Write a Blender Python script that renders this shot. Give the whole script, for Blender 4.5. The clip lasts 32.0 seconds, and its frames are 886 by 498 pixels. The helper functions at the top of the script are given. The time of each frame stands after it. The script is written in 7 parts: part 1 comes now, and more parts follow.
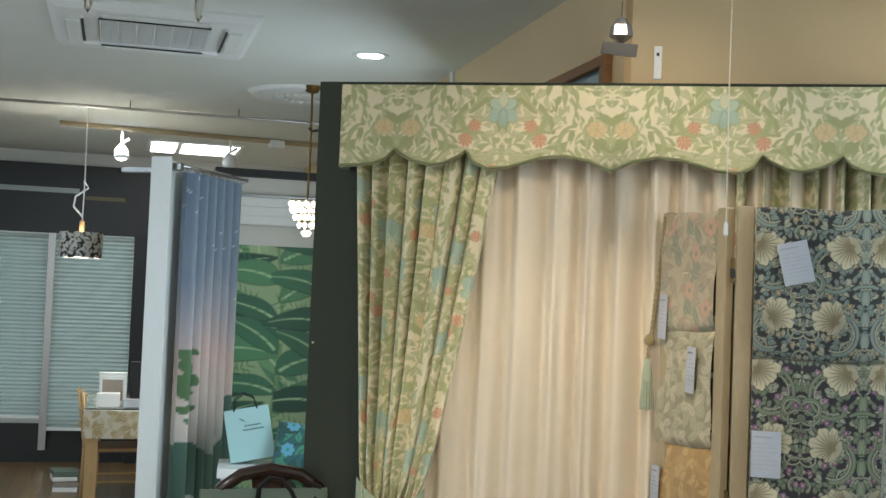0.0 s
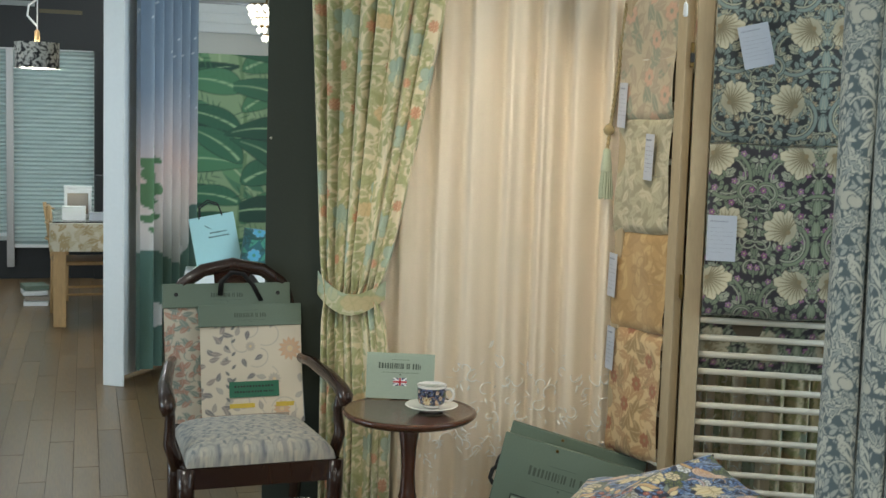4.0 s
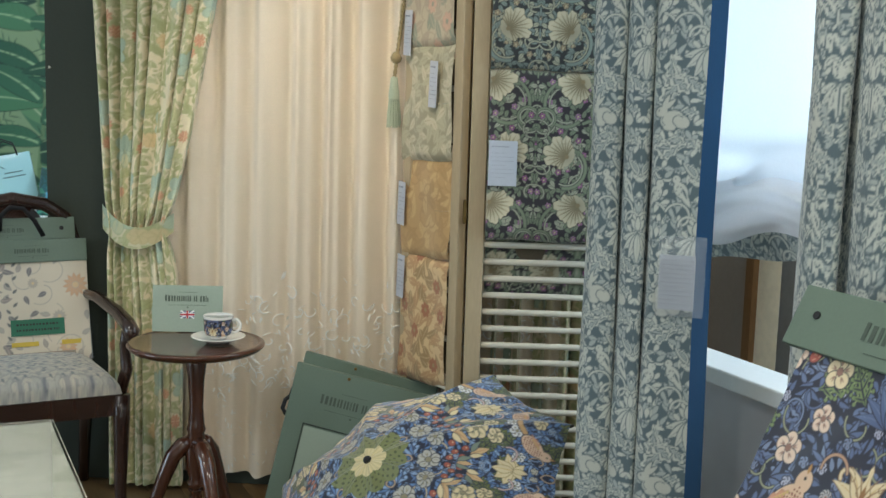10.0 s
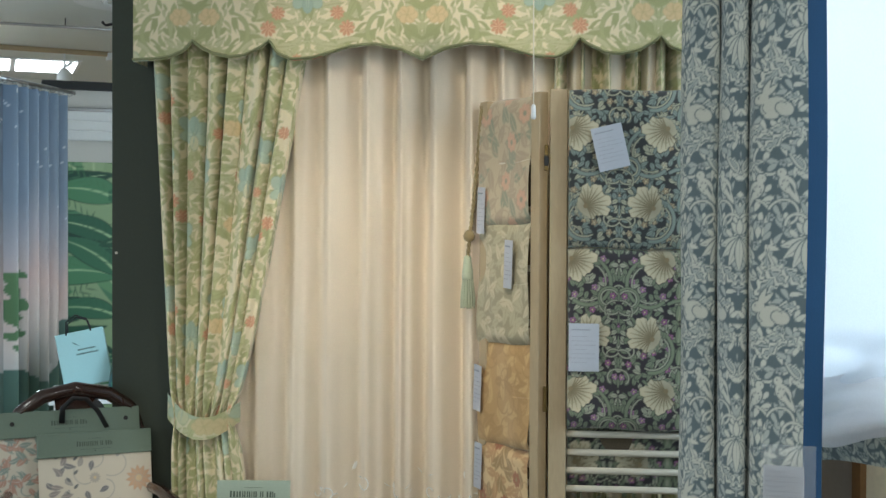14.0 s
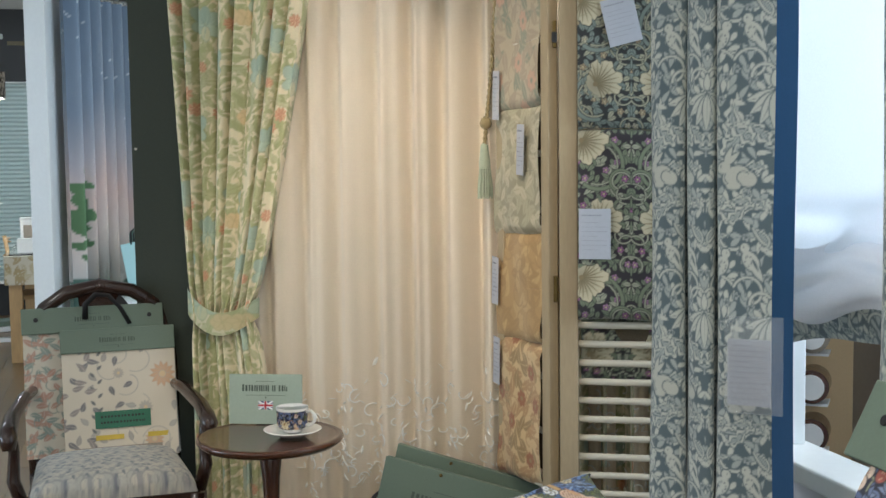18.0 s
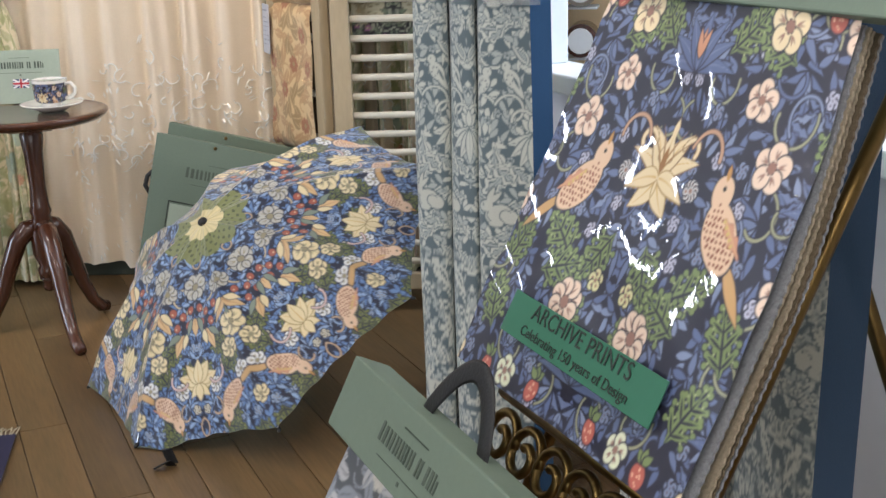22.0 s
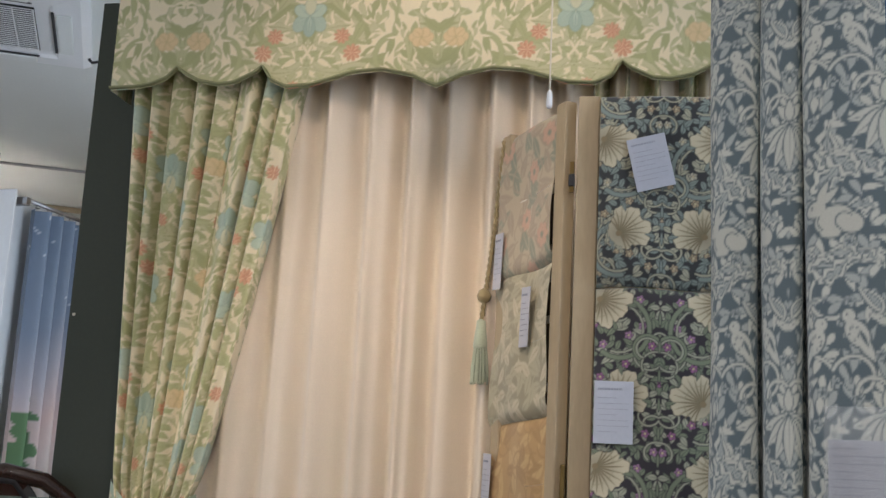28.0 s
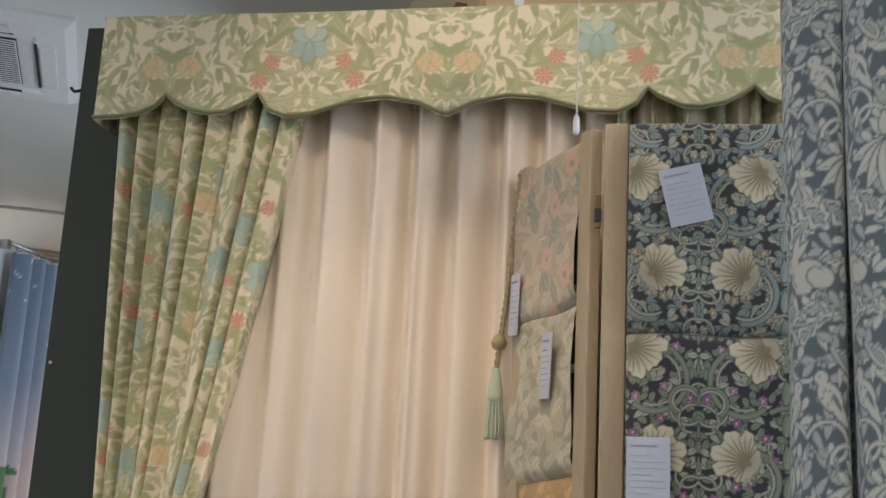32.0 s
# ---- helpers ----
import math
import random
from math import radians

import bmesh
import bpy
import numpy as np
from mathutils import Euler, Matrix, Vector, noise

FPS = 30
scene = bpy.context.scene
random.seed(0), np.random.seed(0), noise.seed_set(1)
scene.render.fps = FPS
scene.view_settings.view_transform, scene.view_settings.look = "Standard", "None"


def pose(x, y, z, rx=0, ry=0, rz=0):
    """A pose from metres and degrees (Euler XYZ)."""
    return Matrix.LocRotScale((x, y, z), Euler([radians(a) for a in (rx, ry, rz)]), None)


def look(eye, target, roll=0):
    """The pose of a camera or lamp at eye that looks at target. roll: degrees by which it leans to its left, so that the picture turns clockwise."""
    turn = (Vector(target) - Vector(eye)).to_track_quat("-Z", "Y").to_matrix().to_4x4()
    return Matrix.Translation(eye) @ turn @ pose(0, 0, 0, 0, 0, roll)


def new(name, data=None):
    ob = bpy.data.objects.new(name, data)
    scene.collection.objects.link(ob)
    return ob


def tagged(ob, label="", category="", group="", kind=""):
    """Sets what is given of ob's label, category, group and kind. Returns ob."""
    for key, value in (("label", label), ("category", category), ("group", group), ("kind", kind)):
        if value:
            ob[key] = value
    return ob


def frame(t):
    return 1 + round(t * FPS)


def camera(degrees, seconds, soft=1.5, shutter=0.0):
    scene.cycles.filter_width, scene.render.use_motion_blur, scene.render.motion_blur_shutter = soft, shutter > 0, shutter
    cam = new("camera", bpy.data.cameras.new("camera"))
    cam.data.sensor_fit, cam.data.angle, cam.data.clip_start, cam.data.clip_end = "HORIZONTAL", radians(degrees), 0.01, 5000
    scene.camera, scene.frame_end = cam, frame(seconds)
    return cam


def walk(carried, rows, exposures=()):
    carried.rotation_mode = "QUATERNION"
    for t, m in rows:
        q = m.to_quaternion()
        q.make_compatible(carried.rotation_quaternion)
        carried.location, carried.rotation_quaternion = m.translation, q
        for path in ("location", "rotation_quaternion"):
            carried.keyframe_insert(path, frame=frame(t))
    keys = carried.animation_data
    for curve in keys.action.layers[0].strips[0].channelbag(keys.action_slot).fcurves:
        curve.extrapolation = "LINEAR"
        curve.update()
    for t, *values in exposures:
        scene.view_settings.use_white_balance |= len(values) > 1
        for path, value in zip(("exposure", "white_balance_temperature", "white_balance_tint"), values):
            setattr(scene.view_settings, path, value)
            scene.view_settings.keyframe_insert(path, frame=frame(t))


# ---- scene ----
cam = camera(40.2, 32.0)
PATH = [
    (0, (-0.009, 0.011, 1.392), (-0.392, 1.973, 1.477), 2.3),
    (0.5, (-0.006, 0.017, 1.387), (-0.385, 1.98, 1.42), 2.1),
    (1, (-0.003, 0.014, 1.363), (-0.376, 1.979, 1.369), 1.7),
    (1.5, (0.003, 0.023, 1.351), (-0.365, 1.989, 1.332), 1.9),
    (2, (0.008, 0.021, 1.343), (-0.355, 1.987, 1.299), 1.6),
    (2.5, (0.011, 0.026, 1.33), (-0.344, 1.992, 1.243), 1.7),
    (3, (0.02, 0.037, 1.316), (-0.329, 2.001, 1.181), 1.5),
    (3.5, (0.023, 0.04, 1.31), (-0.315, 2.004, 1.138), 1.6),
    (5.5, (0.065, 0.049, 1.251), (-0.244, 2.004, 0.965), 1.6),
    (6, (0.079, 0.054, 1.242), (-0.219, 2.007, 0.933), 1.6),
    (6.5, (0.098, 0.05, 1.239), (-0.151, 2.01, 0.928), 1.8),
    (7, (0.124, 0.059, 1.236), (-0.076, 2.025, 0.927), 1.5),
    (7.5, (0.146, 0.051, 1.243), (-0.01, 2.02, 0.933), 1.3),
    (8, (0.162, 0.048, 1.244), (0.051, 2.02, 0.935), 1.3),
    (8.5, (0.17, 0.051, 1.247), (0.085, 2.025, 0.939), 1.3),
    (9, (0.17, 0.053, 1.247), (0.097, 2.028, 0.941), 1.3),
    (9.5, (0.17, 0.054, 1.252), (0.104, 2.03, 0.948), 1.3),
    (10, (0.169, 0.056, 1.248), (0.11, 2.036, 0.969), 1.7),
    (10.5, (0.172, 0.06, 1.254), (0.118, 2.045, 1.018), 0.3),
    (11, (0.173, 0.052, 1.273), (0.099, 2.039, 1.051), -0.3),
    (11.5, (0.182, 0.051, 1.288), (0.073, 2.04, 1.111), 0.2),
    (12, (0.187, 0.058, 1.3), (0.082, 2.05, 1.159), 0.8),
    (12.5, (0.209, 0.078, 1.326), (0.102, 2.073, 1.239), 1.3),
    (13, (0.228, 0.099, 1.33), (0.104, 2.095, 1.277), 0.7),
    (13.5, (0.209, 0.171, 1.334), (0.036, 2.163, 1.289), 1.0),
    (14, (0.168, 0.232, 1.331), (-0.027, 2.222, 1.292), 0.3),
    (14.5, (0.165, 0.276, 1.32), (-0.052, 2.264, 1.287), 0.6),
    (16.5, (0.383, 0.39, 1.277), (-0.108, 2.329, 1.263), 1.1),
    (17, (0.402, 0.388, 1.263), (-0.088, 2.327, 1.239), 1.2),
    (17.5, (0.419, 0.381, 1.235), (-0.022, 2.33, 1.163), -0.4),
    (18, (0.439, 0.387, 1.23), (0.041, 2.341, 1.069), -0.7),
    (18.5, (0.461, 0.404, 1.192), (0.067, 2.357, 1.02), -0.8),
    (19, (0.473, 0.401, 1.151), (0.145, 2.351, 0.852), -0.4),
    (19.5, (0.484, 0.422, 1.11), (0.199, 2.37, 0.757), -1.6),
    (20, (0.48, 0.427, 1.074), (0.242, 2.365, 0.637), -3.8),
    (20.5, (0.471, 0.401, 1.055), (0.288, 2.334, 0.577), -2.7),
    (21, (0.473, 0.395, 1.032), (0.335, 2.32, 0.509), -1.9),
    (21.5, (0.479, 0.396, 1.012), (0.381, 2.315, 0.454), -1.0),
    (22, (0.487, 0.405, 0.989), (0.419, 2.324, 0.431), -1.7),
    (22.5, (0.495, 0.43, 0.96), (0.434, 2.358, 0.434), -0.7),
    (23, (0.492, 0.446, 0.935), (0.438, 2.385, 0.45), -1.0),
    (23.5, (0.484, 0.464, 0.921), (0.413, 2.402, 0.431), 0.3),
    (24, (0.438, 0.504, 0.924), (0.303, 2.44, 0.443), 1.4),
    (24.5, (0.37, 0.606, 0.923), (0.201, 2.549, 0.478), 2.6),
    (25, (0.317, 0.689, 0.913), (0.125, 2.647, 0.551), 1.7),
    (25.5, (0.341, 0.802, 0.902), (0.02, 2.758, 0.636), 2.3),
    (26, (0.364, 0.882, 0.896), (-0.027, 2.838, 0.738), 2.6),
    (26.5, (0.39, 0.922, 0.849), (-0.036, 2.877, 0.863), 2.8),
    (28.5, (0.321, 0.888, 0.879), (-0.044, 2.804, 1.324), 3.0),
    (29, (0.312, 0.89, 0.883), (-0.049, 2.801, 1.35), 3.1),
    (29.5, (0.302, 0.899, 0.886), (-0.054, 2.809, 1.362), 2.7),
    (30, (0.303, 0.907, 0.882), (-0.054, 2.818, 1.35), 3.0),
    (30.5, (0.287, 0.916, 0.877), (-0.068, 2.833, 1.323), 3.3),
    (31, (0.259, 0.945, 0.876), (-0.093, 2.86, 1.33), 3.2),
    (31.5, (0.249, 1.02, 0.877), (-0.1, 2.934, 1.34), 2.6),
    (32, (0.253, 1.103, 0.901), (-0.111, 3.013, 1.37), 3.0),
]

walk(cam, [(t, look(eye, target, roll)) for t, eye, target, roll in PATH], [(0, -0.1, 6450, 8), (3, -0.1, 6400, 6), (6, 0.0, 6120, 6), (13, -0.06, 6020, 6), (14.5, -0.12, 6100, 7), (17, -0.3, 6280, 10), (18, -0.05, 6180, 11), (19, -0.05, 6080, 17), (20.5, 0.25, 6150, 18), (22, 0.5, 6250, 18), (24, 0.5, 6080, 20), (26, 0.15, 6080, 22), (28.5, -0.25, 6300, 20), (32, -0.3, 6350, 20)])

# ---- light ----
world = bpy.data.worlds.new("world")
world.use_nodes = True
scene.world = world
sky = world.node_tree.nodes.new("ShaderNodeTexSky")
sky.sky_type, sky.sun_disc, sky.sun_elevation, sky.sun_rotation = "NISHITA", False, radians(40), radians(200)
world.node_tree.links.new(sky.outputs[0], world.node_tree.nodes["Background"].inputs[0])
world.node_tree.nodes["Background"].inputs[1].default_value = 0.08
CEIL = 2.455


def lamp(name, kind, place, target, watts, colour, size=0.3, size_y=None, angle=60, blend=0.6):
    data = bpy.data.lights.new(name, kind)
    data.energy, data.color = watts, colour
    if kind == "AREA":
        data.shape = "RECTANGLE" if size_y else "DISK"
        data.size = size
        if size_y:
            data.size_y = size_y
    else:
        data.shadow_soft_size = size
    if kind == "SPOT":
        data.spot_size, data.spot_blend = radians(angle), blend
    ob = new(name, data)
    ob.matrix_basis = look(place, target)
    return ob


def room(a, b):
    """Plan place from the room's own axes: a across, b towards the far end; the display stands 26 degrees askew in it."""
    c, s = math.cos(radians(26)), math.sin(radians(26))
    return (a * c - b * s, a * s + b * c)


WARM, COOL, DAY = (1.0, 0.86, 0.67), (0.86, 0.95, 1.0), (0.72, 0.88, 1.0)
# spots over the display with no fixture built, and downlights of the shop
lamp("display_spot", "SPOT", (-0.15, 2.55, CEIL - 0.1), (-0.2, 3.50, 1.72), 22, WARM, 0.04, angle=66, blend=0.8)
# unseen low spot added to brighten the foot of the sheer
lamp("display_spot", "SPOT", (-0.30, 2.50, CEIL - 0.1), (-0.34, 3.60, 0.46), 47, WARM, 0.04, angle=54, blend=0.8)
# unseen spot added to brighten the sample books
lamp("display_spot", "SPOT", (0.35, 1.9, CEIL - 0.1), (0.45, 1.5, 0.6), 24, (1, 0.9, 0.75), 0.03, angle=70, blend=0.8)
for a, b in ((-0.6, 0.4), (1.0, 0.2), (-0.6, 2.4), (-1.9, 1.5), (0.2, -1.4)):
    lamp("ceiling_light", "AREA", (*room(a, b), CEIL - 0.03), (*room(a, b), 0), 12, (1.0, 0.97, 0.88), 0.35)
for a, b in ((-0.2, 8.3), (-1.6, 6.5)):
    lamp("ceiling_light", "AREA", (*room(a, b), CEIL - 0.05), (*room(a, b), 0), 15, COOL, 0.7, 0.25)
# unseen ceiling lamp added to brighten the cupboard behind the window board
lamp("ceiling_light", "AREA", (*room(2.25, 2.2), CEIL - 0.03), (*room(2.25, 2.2), 0), 7, (1.0, 0.97, 0.9), 0.3)
# daylight in the window board's opening, behind the shade
lamp("window_daylight", "AREA", (*room(2.35, 1.6), 1.45), (*room(1.5, 1.6), 1.4), 21, DAY, 1.2, 1.6)
# unseen daylight lamp from the left; no window opening is built there
lamp("window_daylight", "AREA", (*room(-3.9, 3.4), 1.2), (*room(0.2, 5.9), 0.8), 70, DAY, 2.2, 1.7)
# unseen lamp under the exit sign, behind the partition, added for the far curtain
lamp("hidden_side_fill", "AREA", (*room(1.40, 4.9), 1.1), (*room(0.2, 5.5), 0.95), 26, DAY, 0.9, 1.8)
# large unseen lamp behind the camera, added as frontal fill; no shop front built
lamp("unseen_front_fill", "AREA", (*room(-1.3, -3.0), 1.25), (*room(-1.0, 2.0), 1.45), 34, (0.92, 1.0, 0.97), 4.2, 2.0)


# ---- materials ----
def lin(r, g, b):
    return tuple(((c / 255 + 0.055) / 1.055) ** 2.4 if c > 10 else c / 255 / 12.92 for c in (r, g, b))


def material(name, colour=(0.5, 0.5, 0.5), rough=0.6, metal=0.0, grain=40.0, vary=0.12, bump=0.1, stretch=(1, 1, 1), attribute=False, sheen=0.0, clear=0.0, transmit=0.0, alpha=1.0, big=2.0, per_piece=0.0, weave=0.0, gloss_vary=0.15):
    m = bpy.data.materials.new(name)
    m.use_nodes = True
    nt = m.node_tree
    n, l = nt.nodes, nt.links
    bsdf = n["Principled BSDF"]
    tc = n.new("ShaderNodeTexCoord")
    mp = n.new("ShaderNodeMapping")
    mp.inputs["Scale"].default_value = stretch
    l.new(tc.outputs["Object"], mp.inputs[0])
    fine = n.new("ShaderNodeTexNoise")
    fine.inputs["Scale"].default_value, fine.inputs["Detail"].default_value = grain, 5
    l.new(mp.outputs[0], fine.inputs["Vector"])
    wide = n.new("ShaderNodeTexNoise")
    wide.inputs["Scale"].default_value, wide.inputs["Detail"].default_value = big, 3
    l.new(mp.outputs[0], wide.inputs["Vector"])
    both = n.new("ShaderNodeMath")
    both.operation = "ADD"
    l.new(fine.outputs[0], both.inputs[0]), l.new(wide.outputs[0], both.inputs[1])
    value = n.new("ShaderNodeMapRange")
    value.inputs["From Min"].default_value, value.inputs["From Max"].default_value = 0.6, 1.4
    value.inputs["To Min"].default_value, value.inputs["To Max"].default_value = 1 - vary, 1 + vary
    l.new(both.outputs[0], value.inputs[0])
    shade = value.outputs[0]
    if per_piece:
        info = n.new("ShaderNodeObjectInfo")
        own = n.new("ShaderNodeMapRange")
        own.inputs["To Min"].default_value, own.inputs["To Max"].default_value = 1 - per_piece, 1 + per_piece
        l.new(info.outputs["Random"], own.inputs[0])
        times = n.new("ShaderNodeMath")
        times.operation = "MULTIPLY"
        l.new(shade, times.inputs[0]), l.new(own.outputs[0], times.inputs[1])
        shade = times.outputs[0]
    mul = n.new("ShaderNodeVectorMath")
    mul.operation = "SCALE"
    if attribute:
        at = n.new("ShaderNodeAttribute")
        at.attribute_name = "print"
        l.new(at.outputs["Color"], mul.inputs[0])
    else:
        mul.inputs[0].default_value = colour
    l.new(shade, mul.inputs["Scale"])
    l.new(mul.outputs[0], bsdf.inputs["Base Color"])
    ro = n.new("ShaderNodeMapRange")
    ro.inputs["To Min"].default_value, ro.inputs["To Max"].default_value = max(0.02, rough - gloss_vary * rough), min(1, rough + gloss_vary * rough)
    l.new(wide.outputs[0], ro.inputs[0])
    l.new(ro.outputs[0], bsdf.inputs["Roughness"])
    bsdf.inputs["Metallic"].default_value = metal
    bsdf.inputs["Sheen Weight"].default_value = sheen
    bsdf.inputs["Coat Weight"].default_value = clear
    bsdf.inputs["Transmission Weight"].default_value = transmit
    bsdf.inputs["Alpha"].default_value = alpha
    if bump:
        bp = n.new("ShaderNodeBump")
        bp.inputs["Strength"].default_value, bp.inputs["Distance"].default_value = bump, 0.004
        l.new(fine.outputs[0], bp.inputs["Height"])
        if weave:
            wv = n.new("ShaderNodeTexWave")
            wv.inputs["Scale"].default_value, wv.inputs["Distortion"].default_value = weave, 1.5
            wv.bands_direction = "DIAGONAL"
            l.new(tc.outputs["Object"], wv.inputs["Vector"])
            l.new(wv.outputs[1], bp.inputs["Height"])
        l.new(bp.outputs[0], bsdf.inputs["Normal"])
        if clear >= 1:
            l.new(bp.outputs[0], bsdf.inputs["Coat Normal"])
    return m


def glowing(name, colour, strength):
    m = bpy.data.materials.new(name)
    m.use_nodes = True
    b = m.node_tree.nodes["Principled BSDF"]
    b.inputs["Base Color"].default_value = (*colour, 1)
    b.inputs["Emission Color"].default_value = (*colour, 1)
    b.inputs["Emission Strength"].default_value = strength
    return m


def sheer_cloth(name, colour, through_light, rough=0.9, attribute=False):
    """Thin cloth: part of the light passes through it."""
    m = material(name, colour, rough, grain=300, vary=0.05, bump=0.08, sheen=0.2, attribute=attribute)
    n, l = m.node_tree.nodes, m.node_tree.links
    tr = n.new("ShaderNodeBsdfTranslucent")
    mix = n.new("ShaderNodeMixShader")
    mix.inputs[0].default_value = through_light
    src = n["Principled BSDF"].inputs["Base Color"].links[0].from_socket
    l.new(src, tr.inputs[0])
    l.new(n["Principled BSDF"].outputs[0], mix.inputs[1]), l.new(tr.outputs[0], mix.inputs[2])
    l.new(mix.outputs[0], n["Material Output"].inputs[0])
    return m


M_PRINT = material("printed_cotton", rough=0.85, grain=500, vary=0.08, bump=0.12, attribute=True, sheen=0.25, big=5)
M_PRINT_GLOSS = material("print_under_film", rough=0.42, grain=8, vary=0.05, bump=0.5, attribute=True, clear=1.0, big=4)
M_PAPER_PRINT = material("printed_paper", rough=0.5, grain=200, vary=0.04, bump=0.03, attribute=True)
M_GREEN_WALL = material("dark_green_paint", lin(50, 56, 46), 0.75, grain=120, vary=0.08, bump=0.1)
M_BEIGE = material("beige_wall_paint", lin(212, 188, 150), 0.85, grain=200, vary=0.05, bump=0.15)
M_WHITE_WALL = material("white_wallpaper", lin(214, 212, 206), 0.85, grain=150, vary=0.04, bump=0.15)
M_CEILING = material("ceiling_board", lin(222, 226, 222), 0.9, grain=90, vary=0.04, bump=0.1)
M_WHITE = material("white_lacquer", lin(232, 234, 234), 0.4, grain=60, vary=0.03, bump=0.03)
M_BLACK = material("black_board", lin(28, 30, 32), 0.5, grain=80, vary=0.15, bump=0.05)
M_PLANK = material("oiled_wood_plank", lin(112, 88, 58), 0.38, grain=18, vary=0.28, bump=0.12, stretch=(9, 0.7, 9), per_piece=0.22, big=3, clear=0.15)
M_JOINT = material("dark_floor_joint", lin(72, 56, 38), 0.8)
M_MAHOGANY = material("dark_mahogany", lin(74, 42, 28), 0.22, grain=14, vary=0.35, bump=0.05, stretch=(6, 6, 1), clear=0.5)
M_EBONY = material("near_black_mahogany", lin(48, 30, 24), 0.25, grain=14, vary=0.3, bump=0.05, stretch=(6, 6, 1), clear=0.4)
M_SCREENWOOD = material("beige_painted_wood", lin(172, 154, 124), 0.55, grain=30, vary=0.1, bump=0.08, stretch=(5, 5, 1))
M_ROD = material("cream_painted_rod", lin(206, 200, 184), 0.4, grain=40, vary=0.06, bump=0.03)
M_SHEER = sheer_cloth("cream_sheer", lin(236, 221, 199), 0.12, 0.55)
M_EMBROIDERY = material("satin_embroidery", lin(250, 246, 238), 0.25, grain=300, vary=0.08, bump=0.1, sheen=0.5)
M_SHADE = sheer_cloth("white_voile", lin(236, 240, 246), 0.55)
M_NAVY = material("navy_trim_cloth", lin(26, 72, 112), 0.85, grain=500, vary=0.1, bump=0.12, sheen=0.3)
M_TRIM = material("green_braid", lin(140, 142, 104), 0.85, grain=400, vary=0.2, bump=0.4)
M_SAGE = material("sage_card", lin(106, 122, 108), 0.55, grain=160, vary=0.05, bump=0.06)
M_SAGE_LIGHT = material("pale_sage_card", lin(158, 172, 156), 0.5, grain=160, vary=0.05, bump=0.04)
M_DARK_TEXT = material("dark_ink", lin(40, 48, 42), 0.5)
M_PORCELAIN = material("white_porcelain", lin(238, 236, 230), 0.12, grain=30, vary=0.02, bump=0.0, clear=0.6)
M_PLASTIC_TAG = material("paper_tag", lin(178, 182, 192), 0.35, grain=120, vary=0.05, bump=0.05, clear=0.4)
M_GREY_INK = material("grey_ink", lin(142, 145, 156), 0.6)
M_STRAP = material("black_strap", lin(26, 26, 28), 0.55, grain=300, vary=0.15, bump=0.2)
M_GREEN_LABEL = material("green_label", lin(46, 108, 84), 0.4, grain=90, vary=0.04, bump=0.03, clear=0.5)
M_GOLD_ROPE = material("gold_cord", lin(150, 132, 92), 0.7, grain=200, vary=0.2, bump=0.4, sheen=0.3)
M_TASSEL = material("sage_tassel_thread", lin(168, 176, 152), 0.75, grain=300, vary=0.2, bump=0.3, sheen=0.4)
M_METAL = material("brushed_steel", lin(170, 170, 172), 0.3, metal=1.0, grain=60, vary=0.08, bump=0.03)
M_BRASS = material("antique_brass", lin(112, 92, 56), 0.35, metal=1.0, grain=50, vary=0.25, bump=0.1)
M_DARKCLOTH = material("dark_umbrella_lining", lin(40, 44, 52), 0.8, grain=300, vary=0.1, bump=0.1)
M_PALEWOOD = material("pale_beech", lin(190, 156, 110), 0.45, grain=16, vary=0.15, bump=0.05, stretch=(6, 6, 1))
M_BLIND = sheer_cloth("pleated_blind", lin(190, 200, 198), 0.35)
M_GLASS = material("clear_glass", (0.96, 0.98, 0.96), 0.04, transmit=1.0, bump=0, vary=0)
M_LAMPGLOW = glowing("lamp_glow", (1.0, 0.97, 0.92), 9)
M_TUBE = glowing("tube_panel_glow", (0.96, 0.98, 1.0), 6)
M_CRYSTAL = glowing("lit_crystal", (1.0, 0.92, 0.78), 2.5)


# ---- mesh helpers ----
def finish(bm, name, mats, smooth=False):
    me = bpy.data.meshes.new(name)
    bmesh.ops.recalc_face_normals(bm, faces=bm.faces)
    bm.to_mesh(me)
    bm.free()
    for m in mats if isinstance(mats, (list, tuple)) else (mats,):
        me.materials.append(m)
    if smooth:
        me.polygons.foreach_set("use_smooth", [True] * len(me.polygons))
    return me


def part(name, bm, mat, parent=None, label="", smooth=False):
    ob = new(name, bm if isinstance(bm, bpy.types.Mesh) else finish(bm, name, mat, smooth))
    if parent is not None:
        ob.parent = parent
    if label:
        ob["label"] = label
    return ob


def thing(name, label, category, m=None, group="", kind=""):
    ob = new(name)
    ob.empty_display_size = 0.05
    if m is not None:
        ob.matrix_basis = m
    return tagged(ob, label, category, group, kind)


